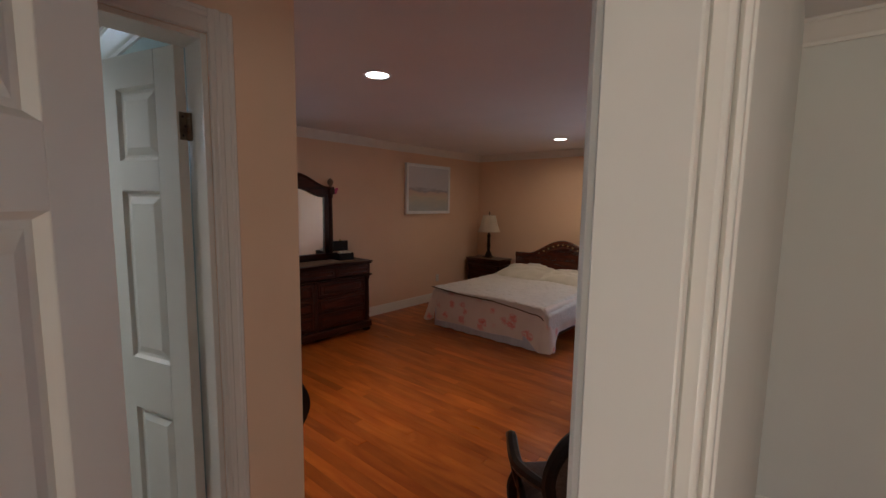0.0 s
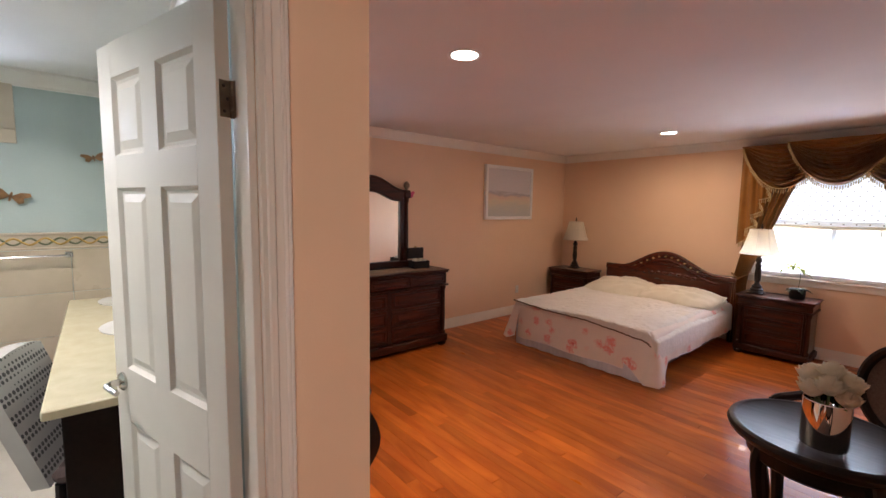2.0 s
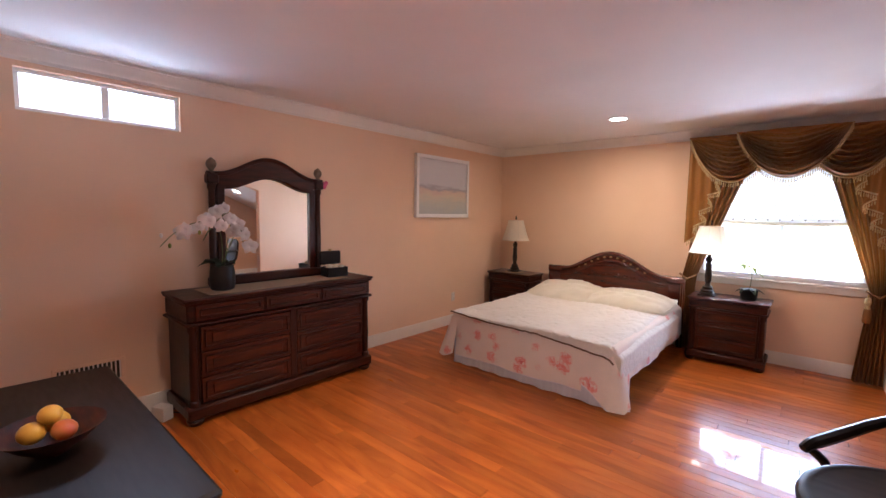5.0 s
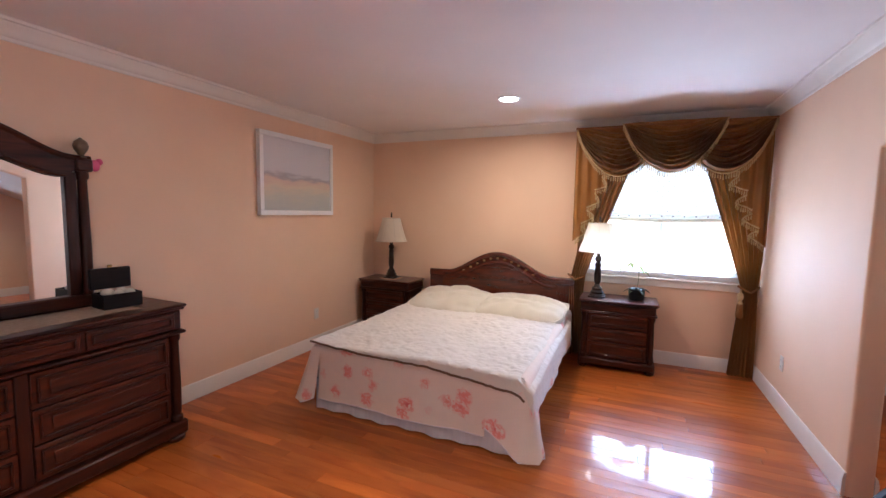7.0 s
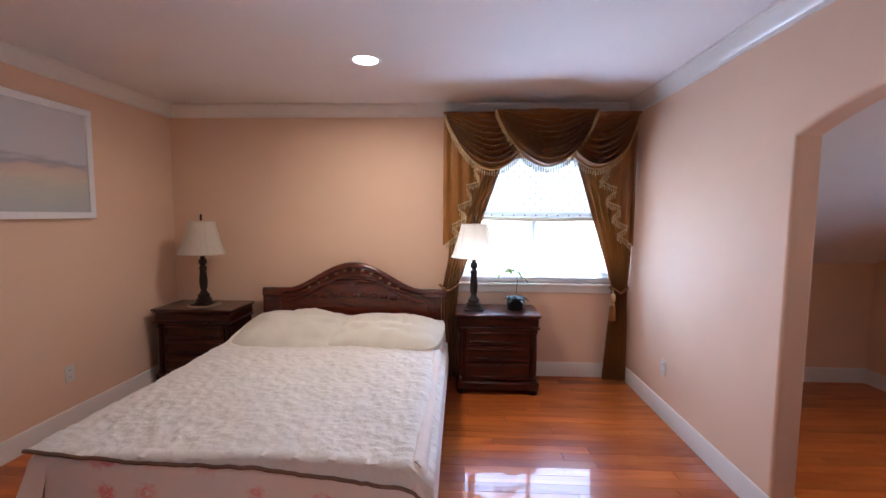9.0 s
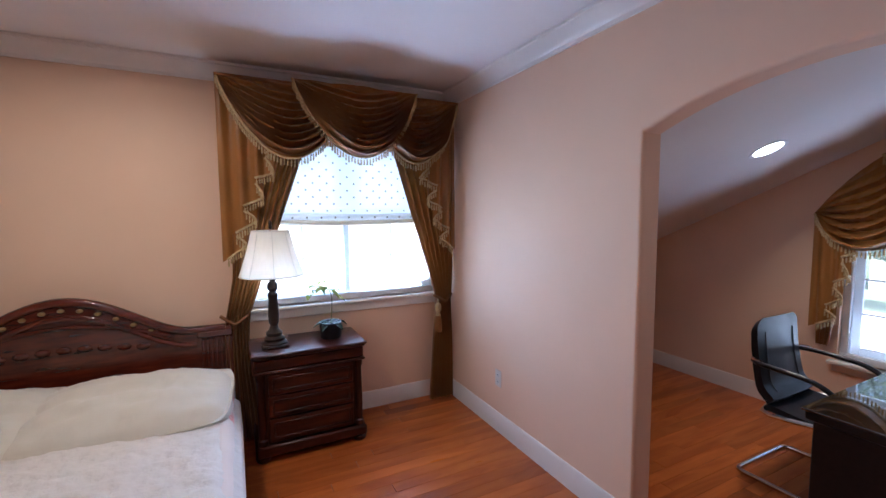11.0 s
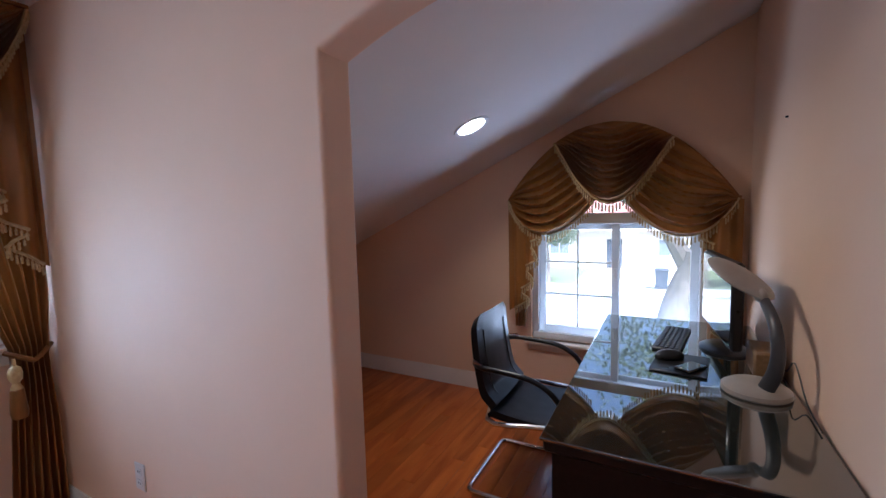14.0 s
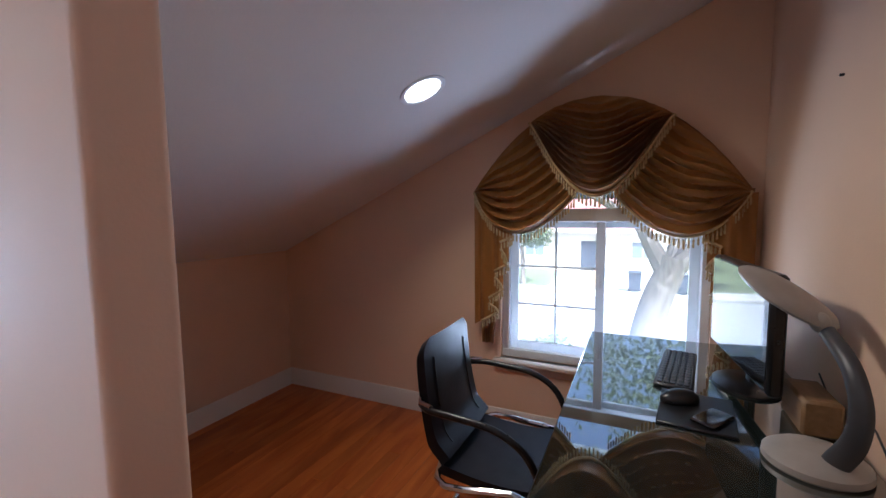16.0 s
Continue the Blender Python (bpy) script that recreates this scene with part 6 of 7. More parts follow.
# facing the table
def facing(x, y, fx, fy):
    return pose(x, y, 0, 0, 0, math.degrees(math.atan2(fx, -fy)))


oval_chair(facing(-0.36, 5.17, -0.5, -0.87), "black oval-back caned armchair beyond the round table")
oval_chair(facing(-0.345, 3.76, -0.62, 0.78), "black oval-back caned armchair with its back to the door")

# ---- alcove: desk, chair, computer ----
dk = thing("office_desk", pose(0.18, AS + 0.012, 0), "large black wooden desk with a glass top under the slope", "desk")
dw, dd = 1.56, 0.715
part("glass_top", Build().box(-0.01, dw + 0.01, 0.0, dd + 0.008, 0.742, 0.752, 0.003), DESKGLASS, dk, "dark reflective glass sheet")
part("worktop", Build().box(0, dw, 0.002, dd, 0.705, 0.7415, 0.006), BLACKWOOD, dk)
part("side_panel", Build().box(0.02, 0.05, 0.02, dd - 0.02, 0.0, 0.705, 0.004), BLACKWOOD, dk)
part("side_panel", Build().box(dw - 0.05, dw - 0.02, 0.02, dd - 0.02, 0.0, 0.705, 0.004), BLACKWOOD, dk)
part("modesty_panel", Build().box(0.05, dw - 0.05, 0.03, 0.05, 0.15, 0.705, 0.003), BLACKWOOD, dk)
for k in range(3):
    dr = part("drawer", Build().box(0.055, 0.46, dd - 0.04, dd - 0.02, 0.06 + 0.21 * k, 0.26 + 0.21 * k, 0.004), BLACKWOOD, dk)
    part("handle", Build().tube([(0.20, dd - 0.02, 0.16 + 0.21 * k), (0.20, dd + 0.005, 0.16 + 0.21 * k), (0.31, dd + 0.005, 0.16 + 0.21 * k), (0.31, dd - 0.02, 0.16 + 0.21 * k)], 0.005, 6), NICKEL, dr)
part("pedestal", Build().box(0.052, 0.47, 0.06, dd - 0.042, 0.03, 0.70, 0.004), BLACKWOOD, dk)

oc = thing("office_chair", pose(1.08, 6.46, 0), "black leather cantilever chair with chrome sled base", "chair")
def shell(u, v):
    # seat then back in one bent sheet; faces -y
    s = v * 1.0
    if s < 0.45:
        q = s / 0.45
        y, z = -0.30 + 0.42 * q, 0.44 - 0.02 * math.sin(math.pi * q) + 0.0 * q
    else:
        q = (s - 0.45) / 0.55
        y, z = 0.12 + 0.02 * math.sin(math.pi * q * 0.8) - 0.0 * q, 0.44 + 0.455 * q
        y += 0.055 * q - 0.04 * math.exp(-((q - 0.0) / 0.12) ** 2)
        z += 0.02 * math.exp(-((q - 0.0) / 0.15) ** 2)
    w = 0.225 - 0.012 * v - 0.05 * max(0.0, (v - 0.93) / 0.07) ** 2.2
    k = 2 * u - 1
    return (w * k, y - 0.006 * (1 - k * k) * (1 if s >= 0.45 else 0), z - (0.012 * (1 - k * k) if s < 0.45 else 0))
part("seat_shell", Build().sheet(shell, 20, 50, 0.045, (0, -0.7, 0.72)), LEATHER, oc, "", 60)
for side in (0.16, 0.84):
    part("stitching", Build().tube([Vector(shell(side, 0.5 + 0.4 * i / 20)) + Vector((0, -0.003, 0)) for i in range(21)], 0.003, 5), BLACKPL, oc)
R = 0.013
part("sled_base", Build().tube([(-0.25, -0.16, 0.42), (-0.255, -0.24, 0.405), (-0.26, -0.262, 0.36), (-0.26, -0.265, 0.06), (-0.26, -0.25, 0.022), (-0.26, -0.21, 0.0135), (-0.26, 0.20, 0.0135), (-0.25, 0.225, 0.0135), (-0.22, 0.235, 0.0135),
                                (0.22, 0.235, 0.0135), (0.25, 0.225, 0.0135), (0.26, 0.20, 0.0135), (0.26, -0.21, 0.0135), (0.26, -0.25, 0.022), (0.26, -0.265, 0.06), (0.26, -0.262, 0.36), (0.255, -0.24, 0.405), (0.25, -0.16, 0.42)], R, 10), CHROME, oc, "polished chrome tube")
part("cross_bar", Build().tube([(-0.25, -0.16, 0.42), (-0.25, 0.12, 0.405), (0.25, 0.12, 0.405), (0.25, -0.16, 0.42)], R, 8), CHROME, oc)
for s in (-1, 1):
    arm = part("arm", Build().tube([(s * 0.238, 0.185, 0.667), (s * 0.268, 0.14, 0.664), (s * 0.272, 0.05, 0.66), (s * 0.272, -0.10, 0.645), (s * 0.27, -0.20, 0.59), (s * 0.266, -0.25, 0.50), (s * 0.26, -0.262, 0.40)], 0.013, 10), BLACKPL, oc, "black curved armrest")
    part("bracket", Build().tube([(s * 0.270, 0.13, 0.676), (s * 0.250, 0.18, 0.676), (s * 0.21, 0.20, 0.676)], 0.010, 8), CHROME, arm, "chrome bracket")

DT = 0.752
kb = thing("keyboard", pose(1.33, AS + 0.385, DT, 0, 0, -8), "slim black keyboard with grey keys on the desk", "keyboard")
part("case", Build().box(-0.205, 0.205, -0.06, 0.06, 0.0, 0.014, 0.005), DARKGREY, kb)
for r in range(5):
    for c in range(14):
        part("key", Build().box(-0.195 + 0.028 * c, -0.172 + 0.028 * c, -0.05 + 0.0205 * r, -0.0335 + 0.0205 * r, 0.0135, 0.019, 0.002), DARKGREY, kb)
single("mouse_pad", Build().box(-0.13, 0.13, -0.10, 0.10, 0, 0.008, 0.003), BLACKPL, "black padded mouse mat on the desk", "mouse pad", pose(0.97, AS + 0.36, DT, 0, 0, -6))
ms = thing("computer_mouse", pose(1.02, AS + 0.40, DT + 0.008, 0, 0, -60), "glossy black computer mouse on the mat", "mouse")
part("shell", Build().lathe([(0.036, 0.0), (0.038, 0.006), (0.036, 0.018), (0.026, 0.030), (0.010, 0.036), (0.002, 0.037)], 0, 0, 0, 24, 1.65, 1.0), BLACKPL, ms)
part("wheel", Build().box(0.018, 0.032, -0.003, 0.003, 0.024, 0.032, 0.002), NICKEL, ms)
single("mobile_phone", Build().box(-0.034, 0.034, -0.06, 0.06, 0, 0.012, 0.005), SCREEN, "glossy black phone lying on the mouse mat", "phone", pose(0.915, AS + 0.325, DT + 0.008, 0, 0, 55))

mo = thing("monitor", pose(1.26, AS + 0.22, DT, 0, 0, 186), "thin black flat-screen monitor facing the chair", "monitor")
part("foot", Build().lathe([(0.13, 0), (0.13, 0.008), (0.11, 0.016), (0.03, 0.02)], 0, 0.04, 0, 28, 1, 0.75), BLACKPL, mo)
part("neck", Build().box(-0.025, 0.025, 0.045, 0.065, 0.012, 0.20, 0.006), BLACKPL, mo)
part("housing", Build().box(-0.29, 0.29, 0.0, 0.042, 0.075, 0.43, 0.010), BLACKPL, mo)
part("screen", Build().box(-0.276, 0.276, -0.002, 0.001, 0.09, 0.416), SCREEN, mo, "black glossy screen")

dl = thing("desk_lamp", pose(0.78, AS + 0.135, DT), "white desk lamp with grey arched arm and oval head", "lamp")
part("base", Build().lathe([(0.099, 0), (0.105, 0.006), (0.103, 0.020), (0.082, 0.034), (0.035, 0.042)], 0, 0, 0, 32), LAMPGREY, dl)
part("arm", Build().tube([(-0.045, -0.02, 0.03), (-0.09, -0.035, 0.11), (-0.095, -0.04, 0.19), (-0.045, -0.035, 0.265), (0.06, -0.025, 0.315)], lambda q: 0.027 - 0.009 * q, 12, 0.6), DARKGREY, dl, "dark grey arched arm")
part("joint", Build().ball(0.085, -0.018, 0.33, 0.03, 0.022, 0.026, 12, 8), LAMPGREY, dl)
hd = Build().ball(0, 0, 0, 0.128, 0.072, 0.022, 28, 10)
ax_ = Vector((0.42, 0.70, 0.50)).normalized()
nz_ = (Vector((-0.35, -0.25, 1)) - ax_ * ax_.dot(Vector((-0.35, -0.25, 1)))).normalized()
sd_ = nz_.cross(ax_)
hm = Matrix.Translation((0.135, 0.04, 0.385)) @ Matrix((ax_, sd_, nz_)).transposed().to_4x4()
hd.v = [tuple(hm @ Vector(p)) for p in hd.v]
part("head", hd, LAMPGREY, dl, "white oval lamp head")
single("wooden_box", Build().box(-0.09, 0.09, -0.045, 0.045, 0, 0.10, 0.008), TAN, "small tan box on the desk by the wall", "box", pose(1.02, AS + 0.075, DT))
cb = Build().tube([(1.12, AS + 0.03, DT + 0.12), (1.0, AS + 0.012, DT + 0.02), (0.85, AS + 0.016, DT + 0.10), (0.70, AS + 0.014, DT + 0.02), (0.52, AS + 0.02, DT + 0.008)], 0.0025, 6)
cb.v = [tuple(dl.matrix_basis.inverted() @ Vector(p)) for p in cb.v]
part("cord", cb, DARKGREY, dl, "thin dark cord")
x, z = 1.19, 1.755
single("wall_nail", Build().lathe([(0.004, 0), (0.004, 0.01)], 0, 0, 0, 8), SLOT, "small dark nail in the peach wall", "nail", pose(x, AS, z, -90, 0, 0))
single("wall_hook", Build().box(-0.006, 0.006, -0.02, 0.0, -0.02, 0.02, 0.002).box(-0.006, 0.006, -0.035, -0.02, -0.02, -0.012, 0.002), BRONZE, "small dark hook on the arch wall", "hook", pose(EX + T, 6.9, 0.98, 0, 0, 90))

# ---- doors ----
def six_panel(m, w, label, name, h=2.03):
    """Six-panel door leaf; local x from the hinge, thickness along y."""
    d = tagged(new(name), label, "door", "", "structure")
    d.matrix_basis = m
    t = 0.035
    st, mid = 0.105, 0.10
    pw = (w - 2 * st - mid) / 2
    rows = [(a * h / 2.03, c * h / 2.03) for a, c in ((0.23, 0.80), (0.99, 1.585), (1.685, 1.925))]
    b = Build()
    b.box(0, st, -t / 2, t / 2, 0.012, h, 0.002).box(w - st, w, -t / 2, t / 2, 0.012, h, 0.002).box(st + pw, st + pw + mid, -t / 2 + 0.0002, t / 2 - 0.0002, 0.012, h - 0.001)
    edges = [0.012] + [z for r in rows for z in r] + [h]
    for z0, z1 in zip(edges[0::2], edges[1::2]):
        b.box(st, st + pw, -t / 2 + 0.0001, t / 2 - 0.0001, z0, z1).box(st + pw + mid, w - st, -t / 2 + 0.0001, t / 2 - 0.0001, z0, z1)
    part("frame", b, DOORWHITE, d)
    for z0, z1 in rows:
        for x0 in (st, st + pw + mid):
            q = Build()
            x1 = x0 + pw
            for s in (-1, 1):
                rings = [(0, t / 2 - 0.0005), (0.010, t / 2 - 0.012), (0.020, t / 2 - 0.013), (0.045, t / 2 - 0.004)]
                vs = []
                for i, y in rings:
                    vs += [(x0 + i, s * y, z0 + i), (x1 - i, s * y, z0 + i), (x1 - i, s * y, z1 - i), (x0 + i, s * y, z1 - i)]
                fs = [(4 * k + a, 4 * k + (a + 1) % 4, 4 * k + 4 + (a + 1) % 4, 4 * k + 4 + a) for k in range(3) for a in range(4)] + [(12, 13, 14, 15)]
                q.add(vs, fs)
            part("panel", q, DOORWHITE, d, "", 4)
    for s in (-1, 1):
        k = part("rose", Build().lathe([(0.032, 0), (0.032, 0.006), (0.026, 0.012), (0.012, 0.014), (0.012, 0.04)], 0, 0, 0, 20), NICKEL, d)
        k.matrix_basis = pose(w - 0.065, s * t / 2, 0.96, -90 * s, 0, 0)
        part("handle", Build().tube([(0, 0, 0.035), (0.0, 0, 0.048), (-0.02 * 1, 0, 0.055), (-0.10, 0.0, 0.055)], 0.009, 8), NICKEL, k, "brushed nickel lever")
    return d


def hinges(parent, zs, x, y, side=1):
    """Butt hinges at the leaf's edge: knuckles, a leaf on the door's edge with screws, a leaf towards the jamb."""
    for z in zs:
        b = Build()
        for k in range(5):
            b.lathe([(0.0062, 0), (0.0075, 0.001), (0.0075, 0.0165), (0.0062, 0.0175)], x, y, z - 0.045 + 0.018 * k, 8)
        b.box(x + 0.0015, x + 0.0045, *sorted((y, y - side * 0.030)), z - 0.044, z + 0.044)
        b.box(x - 0.022, x - 0.002, y - 0.0015, y + 0.0015, z - 0.044, z + 0.044)
        hg = part("hinge", b, HINGE, parent, "dark metal butt hinge")
        for dz, dy in ((-0.03, 0.020), (0.0, 0.012), (0.03, 0.020)):
            part("screw", Build().ball(x + 0.001, y - side * dy, z + dz, 0.0022, 0.0045, 0.0045, 8, 5), BRONZE, hg)


# bathroom door, swung into the bathroom
bd = six_panel(pose(BDX - 0.11, 2.70, 0, 0, 0, 180 + 16.4), 0.735, "white six-panel bathroom door standing open", "door_1", 2.083)
hinges(bd, (1.835, 0.25), -0.004, -0.020, -1)
# bedroom entry door, swung into the room
ed = six_panel(pose(0.02, 1.775, 0, 0, 0, 135.5), 0.79, "white six-panel bedroom door standing half open", "door_2")
hinges(ed, (1.80, 1.02, 0.22), -0.006, 0.020)

# ---- bathroom ----
# wall tiles up to the border, on the west wall
tx = WX + 0.10
tile_meshes = {}
bw_wall = bpy.data.objects["wall_bath_west"]
tw = 0.40
y = 0.70
while y < SY - T - 0.12:
    y1 = min(y + tw, SY - T - 0.102)
    for r in range(4):
        z0, z1 = 0.004 + 0.31 * r, 0.004 + 0.31 * (r + 1)
        key = round(y1 - y, 3)
        if key not in tile_meshes:
            tile_meshes[key] = Build().box(0.0005, 0.009, -(y1 - y) / 2 + 0.0015, (y1 - y) / 2 - 0.0015, -0.1535, 0.1535, 0.0015).mesh("tile", TILE)
        ob = new("tile", tile_meshes[key])
        ob.location = (tx, (y + y1) / 2, (z0 + z1) / 2)
        ob.parent = bw_wall
    y = y1
bo = Build().box(tx, tx + 0.010, 0.70, SY - T - 0.102, 1.246, 1.262, 0.003).box(tx, tx + 0.016, 0.70, SY - T - 0.102, 1.345, 1.366, 0.006).box(tx, tx + 0.006, 0.70, SY - T - 0.102, 1.262, 1.345)
setting("border_trim", bo, TILE, "beige border tile with a raised lip", "tile border")
for k, mt in enumerate((BRAIDY, BRAIDG)):
    pts = [(tx + 0.008 + 0.003 * math.cos(i * 0.8 + k * math.pi), 0.72 + 0.0105 * i, 1.304 + 0.022 * math.sin(i * 0.42 + k * math.pi)) for i in range(200)]
    setting("braid_trim", Build().tube(pts, 0.0075, 6), mt, "twisted relief braid on the border tile", "tile border")

van = thing("vanity", pose(-2.085, SY - T - 0.102, 0), "dark vanity with a long cream stone counter and two basins", "vanity")
part("countertop", Build().box(-2.165, 0.0, -0.55, 0, 0.835, 0.872, 0.006), COUNTER, van, "cream stone counter")
part("cabinet", Build().box(-2.16, -0.75, -0.50, -0.002, 0.08, 0.835, 0.004), BLACKWOOD, van)
part("end_panel", Build().box(-0.06, -0.03, -0.50, -0.002, 0.0, 0.835, 0.003), BLACKWOOD, van)
part("kneehole_back", Build().box(-0.75, -0.06, -0.05, -0.002, 0.0, 0.835), BLACKWOOD, van)
for k in range(3):
    dr = part("door", Build().box(-2.14 + 0.46 * k, -1.69 + 0.46 * k, -0.52, -0.50, 0.10, 0.82, 0.004), BLACKWOOD, van)
    part("knob", Build().ball(-1.74 + 0.46 * k, -0.53, 0.55, 0.012), NICKEL, dr)
for x in (-1.07, -1.90):
    s = part("basin", Build().lathe([(0.20, 0.000), (0.205, 0.006), (0.195, 0.006), (0.17, 0.0022), (0.05, 0.0020)], x, -0.235, 0.872, 32, 1.0, 0.75), PORCELAIN, van, "white oval basin")
    part("faucet", Build().tube([(x, -0.07, 0.872), (x, -0.07, 1.02), (x, -0.10, 1.06), (x, -0.17, 1.05), (x, -0.19, 1.02)], 0.011, 10), CHROME, s, "chrome faucet")
bar = thing("towel_bar", pose(tx + 0.009, 1.95, 1.205), "chrome towel bar on the tiled wall", "towel bar")
part("rod", Build().tube([(0.06, -0.33, 0), (0.06, 0.33, 0)], 0.008, 10), CHROME, bar)
for s in (-1, 1):
    part("bracket", Build().box(0.0, 0.008, s * 0.34 - 0.022, s * 0.34 + 0.022, -0.022, 0.022, 0.004).box(0.008, 0.072, s * 0.34 - 0.010, s * 0.34 + 0.010, -0.012, 0.012, 0.004), CHROME, bar)


def butterfly(m, s, label):
    o = thing("butterfly_ornament", m, label, "ornament", "butterflies on the bathroom wall")
    for k in (-1, 1):
        pts = [(0, 0.0), (0.35, 0.30), (0.75, 0.38), (0.85, 0.20), (0.55, 0.02), (0.62, -0.22), (0.40, -0.34), (0.12, -0.12)]
        part("wing", Build().prism([(k * a * s, c * s) for a, c in pts], lambda a, c, t: (a, -t - abs(a) * 0.35, c), 0.004, 0.008), BUTTERFLY, o)
    part("body", Build().ball(0, -0.008, -0.02 * s, 0.07 * s, 0.06 * s, 0.28 * s, 8, 6), BUTTERFLY, o)


butterfly(pose(tx + 0.001, 2.46, 1.90, 0, -12, 90), 0.085, "copper butterfly ornament on the teal wall")
butterfly(pose(tx + 0.001, 2.02, 1.61, 0, 15, 90), 0.12, "larger copper butterfly ornament on the teal wall")
butterfly(pose(tx + 0.001, 1.62, 1.78, 0, 5, 90), 0.10, "copper butterfly ornament near the window")
b = Build()
y0, y1, z0, z1 = B_WIN
for ya, yb, za, zb in ((y0 - 0.11, y1 + 0.11, z0 - 0.09, z0), (y0 - 0.11, y0, z0, CEIL - 0.002), (y1, y1 + 0.11, z0, CEIL - 0.002), (y0, y1, z1, CEIL - 0.002)):
    b.box(tx, tx + 0.014, ya, yb, za, zb, 0.003)
setting("window_trim", b, TILE, "beige tile surround of the bathroom window", "window trim")

bc = thing("vanity_chair", pose(-2.61, 2.42, 0, 0, 0, 73), "grey patterned upholstered chair at the vanity", "chair")
part("seat", Build().box(-0.12, 0.28, -0.21, 0.21, 0.40, 0.48, 0.03), CUSHION, bc, "dark padded seat")
def bback(u, v):
    k = 2 * u - 1
    return (-0.11 - 0.17 * v, 0.22 * k, 0.42 + 0.50 * v + 0.03 * (1 - k * k) * v)
part("backrest", Build().sheet(bback, 16, 16, 0.06, (1, 0, 0)), DAMASK, bc, "black and grey trellis fabric back", 60)
for x in (-0.09, 0.25):
    for yy in (-0.18, 0.18):
        part("leg", Build().tube([(x, yy, 0.41), (x * 1.1, yy * 1.1, 0.0)], lambda q: 0.022 - 0.008 * q, 8), BLACKWOOD, bc)
m = pose(-3.2, 1.85, CEIL)
downlight(m, "round recessed light glowing in the bathroom ceiling", 4.2, (1.0, 0.93, 0.84), 140)
downlight(pose(-2.1, 1.75, CEIL), "round recessed light glowing near the bathroom door", 4.2, (1.0, 0.93, 0.84), 140)

# ---- outside ----
GZ = -2.9
GRASS = surf("sunlit_lawn", (0.16, 0.19, 0.08), (0.12, 0.15, 0.06), 0.9, 3, bump=0.5, bscale=30, world_space=True)
ROADM = surf("pale_asphalt", (0.46, 0.46, 0.45), (0.40, 0.40, 0.395), 0.9, 4, bump=0.3, bscale=80, world_space=True)
PAVE = surf("concrete_pavement", (0.58, 0.56, 0.52), (0.50, 0.48, 0.44), 0.9, 4, bump=0.2, bscale=40, world_space=True)
ROOFM = surf("pink_tile_roof", (0.45, 0.21, 0.17), (0.36, 0.16, 0.13), 0.85, 8, (1, 6, 6), bump=0.5, bscale=12)
BARK = surf("pale_grey_bark", (0.30, 0.26, 0.22), (0.18, 0.15, 0.12), 0.9, 6, (3, 3, 0.7), bump=0.9, bscale=14)
FOL = surf("tree_leaves", (0.12, 0.15, 0.05), (0.08, 0.11, 0.035), 0.5, 6, translucent=0.45)
# pale blue-grey base puts outdoor glare and sky reflection into the far panes
FARPANE = surf("glare_toned_pane", (0.22, 0.25, 0.28), (0.16, 0.19, 0.22), 0.2, 3)
BINM = surf("dark_bin_plastic", (0.05, 0.06, 0.08), None, 0.5)
FENCEM = surf("yellow_painted_boards", (0.55, 0.42, 0.22), (0.46, 0.34, 0.17), 0.8, 10)

setting("ground", Build().box(-400, 400, -400, 400, GZ - 0.5, GZ), GRASS, "sunlit lawn around the house", "ground")
setting("road", Build().box(13.0, 20.5, -200, 200, GZ - 0.2, GZ + 0.012), ROADM, "pale sunlit street", "road")
setting("pavement", Build().box(10.9, 12.7, -200, 200, GZ - 0.2, GZ + 0.13, 0.02), PAVE, "concrete pavement along the street", "pavement")
setting("pavement", Build().box(20.7, 22.4, -200, 200, GZ - 0.2, GZ + 0.13, 0.02), PAVE, "concrete pavement across the street", "pavement")
setting("kerb", Build().box(12.7, 12.95, -200, 200, GZ - 0.2, GZ + 0.15, 0.02), PAVE, "concrete kerb", "kerb")
setting("driveway", Build().box(22.4, 29.9, 4.0, 10.5, GZ - 0.2, GZ + 0.02), PAVE, "concrete driveway across the street", "driveway")


def house(m, w, d, h, label, ridge=2.2, roof=None, dark=None):
    """A one-storey house: walls, hipped roof with eaves, windows and a door; its front faces -x."""
    o = thing("house", m, label, "house")
    part("wall", Build().box(0, d, -w / 2, w / 2, -0.3, h), OUT, o, "pale stucco wall")
    e = 0.5
    vs = [(-e, -w / 2 - e, h), (d + e, -w / 2 - e, h), (d + e, w / 2 + e, h), (-e, w / 2 + e, h), (d / 2, -w / 2 + d / 2, h + ridge), (d / 2, w / 2 - d / 2, h + ridge)]
    rf_ = part("roof", Build().add(vs, [(0, 1, 4), (1, 2, 5, 4), (2, 3, 5), (3, 0, 4, 5), (3, 2, 1, 0)]), roof or ROOFM, o, "tiled hip roof")
    part("fascia", Build().box(-e, -e + 0.05, -w / 2 - e, w / 2 + e, h - 0.2, h), TRIM, rf_)
    for y in (-w * 0.34, -w * 0.08, w * 0.34):
        wn = part("window", Build().box(-0.05, 0.02, y - 0.75, y + 0.75, 0.95, 2.15, 0.01), VINYL, o, "white framed window")
        part("pane", Build().box(-0.06, -0.052, y - 0.67, y - 0.03, 1.03, 2.07).box(-0.06, -0.052, y + 0.03, y + 0.67, 1.03, 2.07), dark or FARPANE, wn)
    dr = part("door", Build().box(-0.04, 0.02, w * 0.12 - 0.5, w * 0.12 + 0.5, 0, 2.1, 0.01), dark or BINM, o, "front door")
    return o


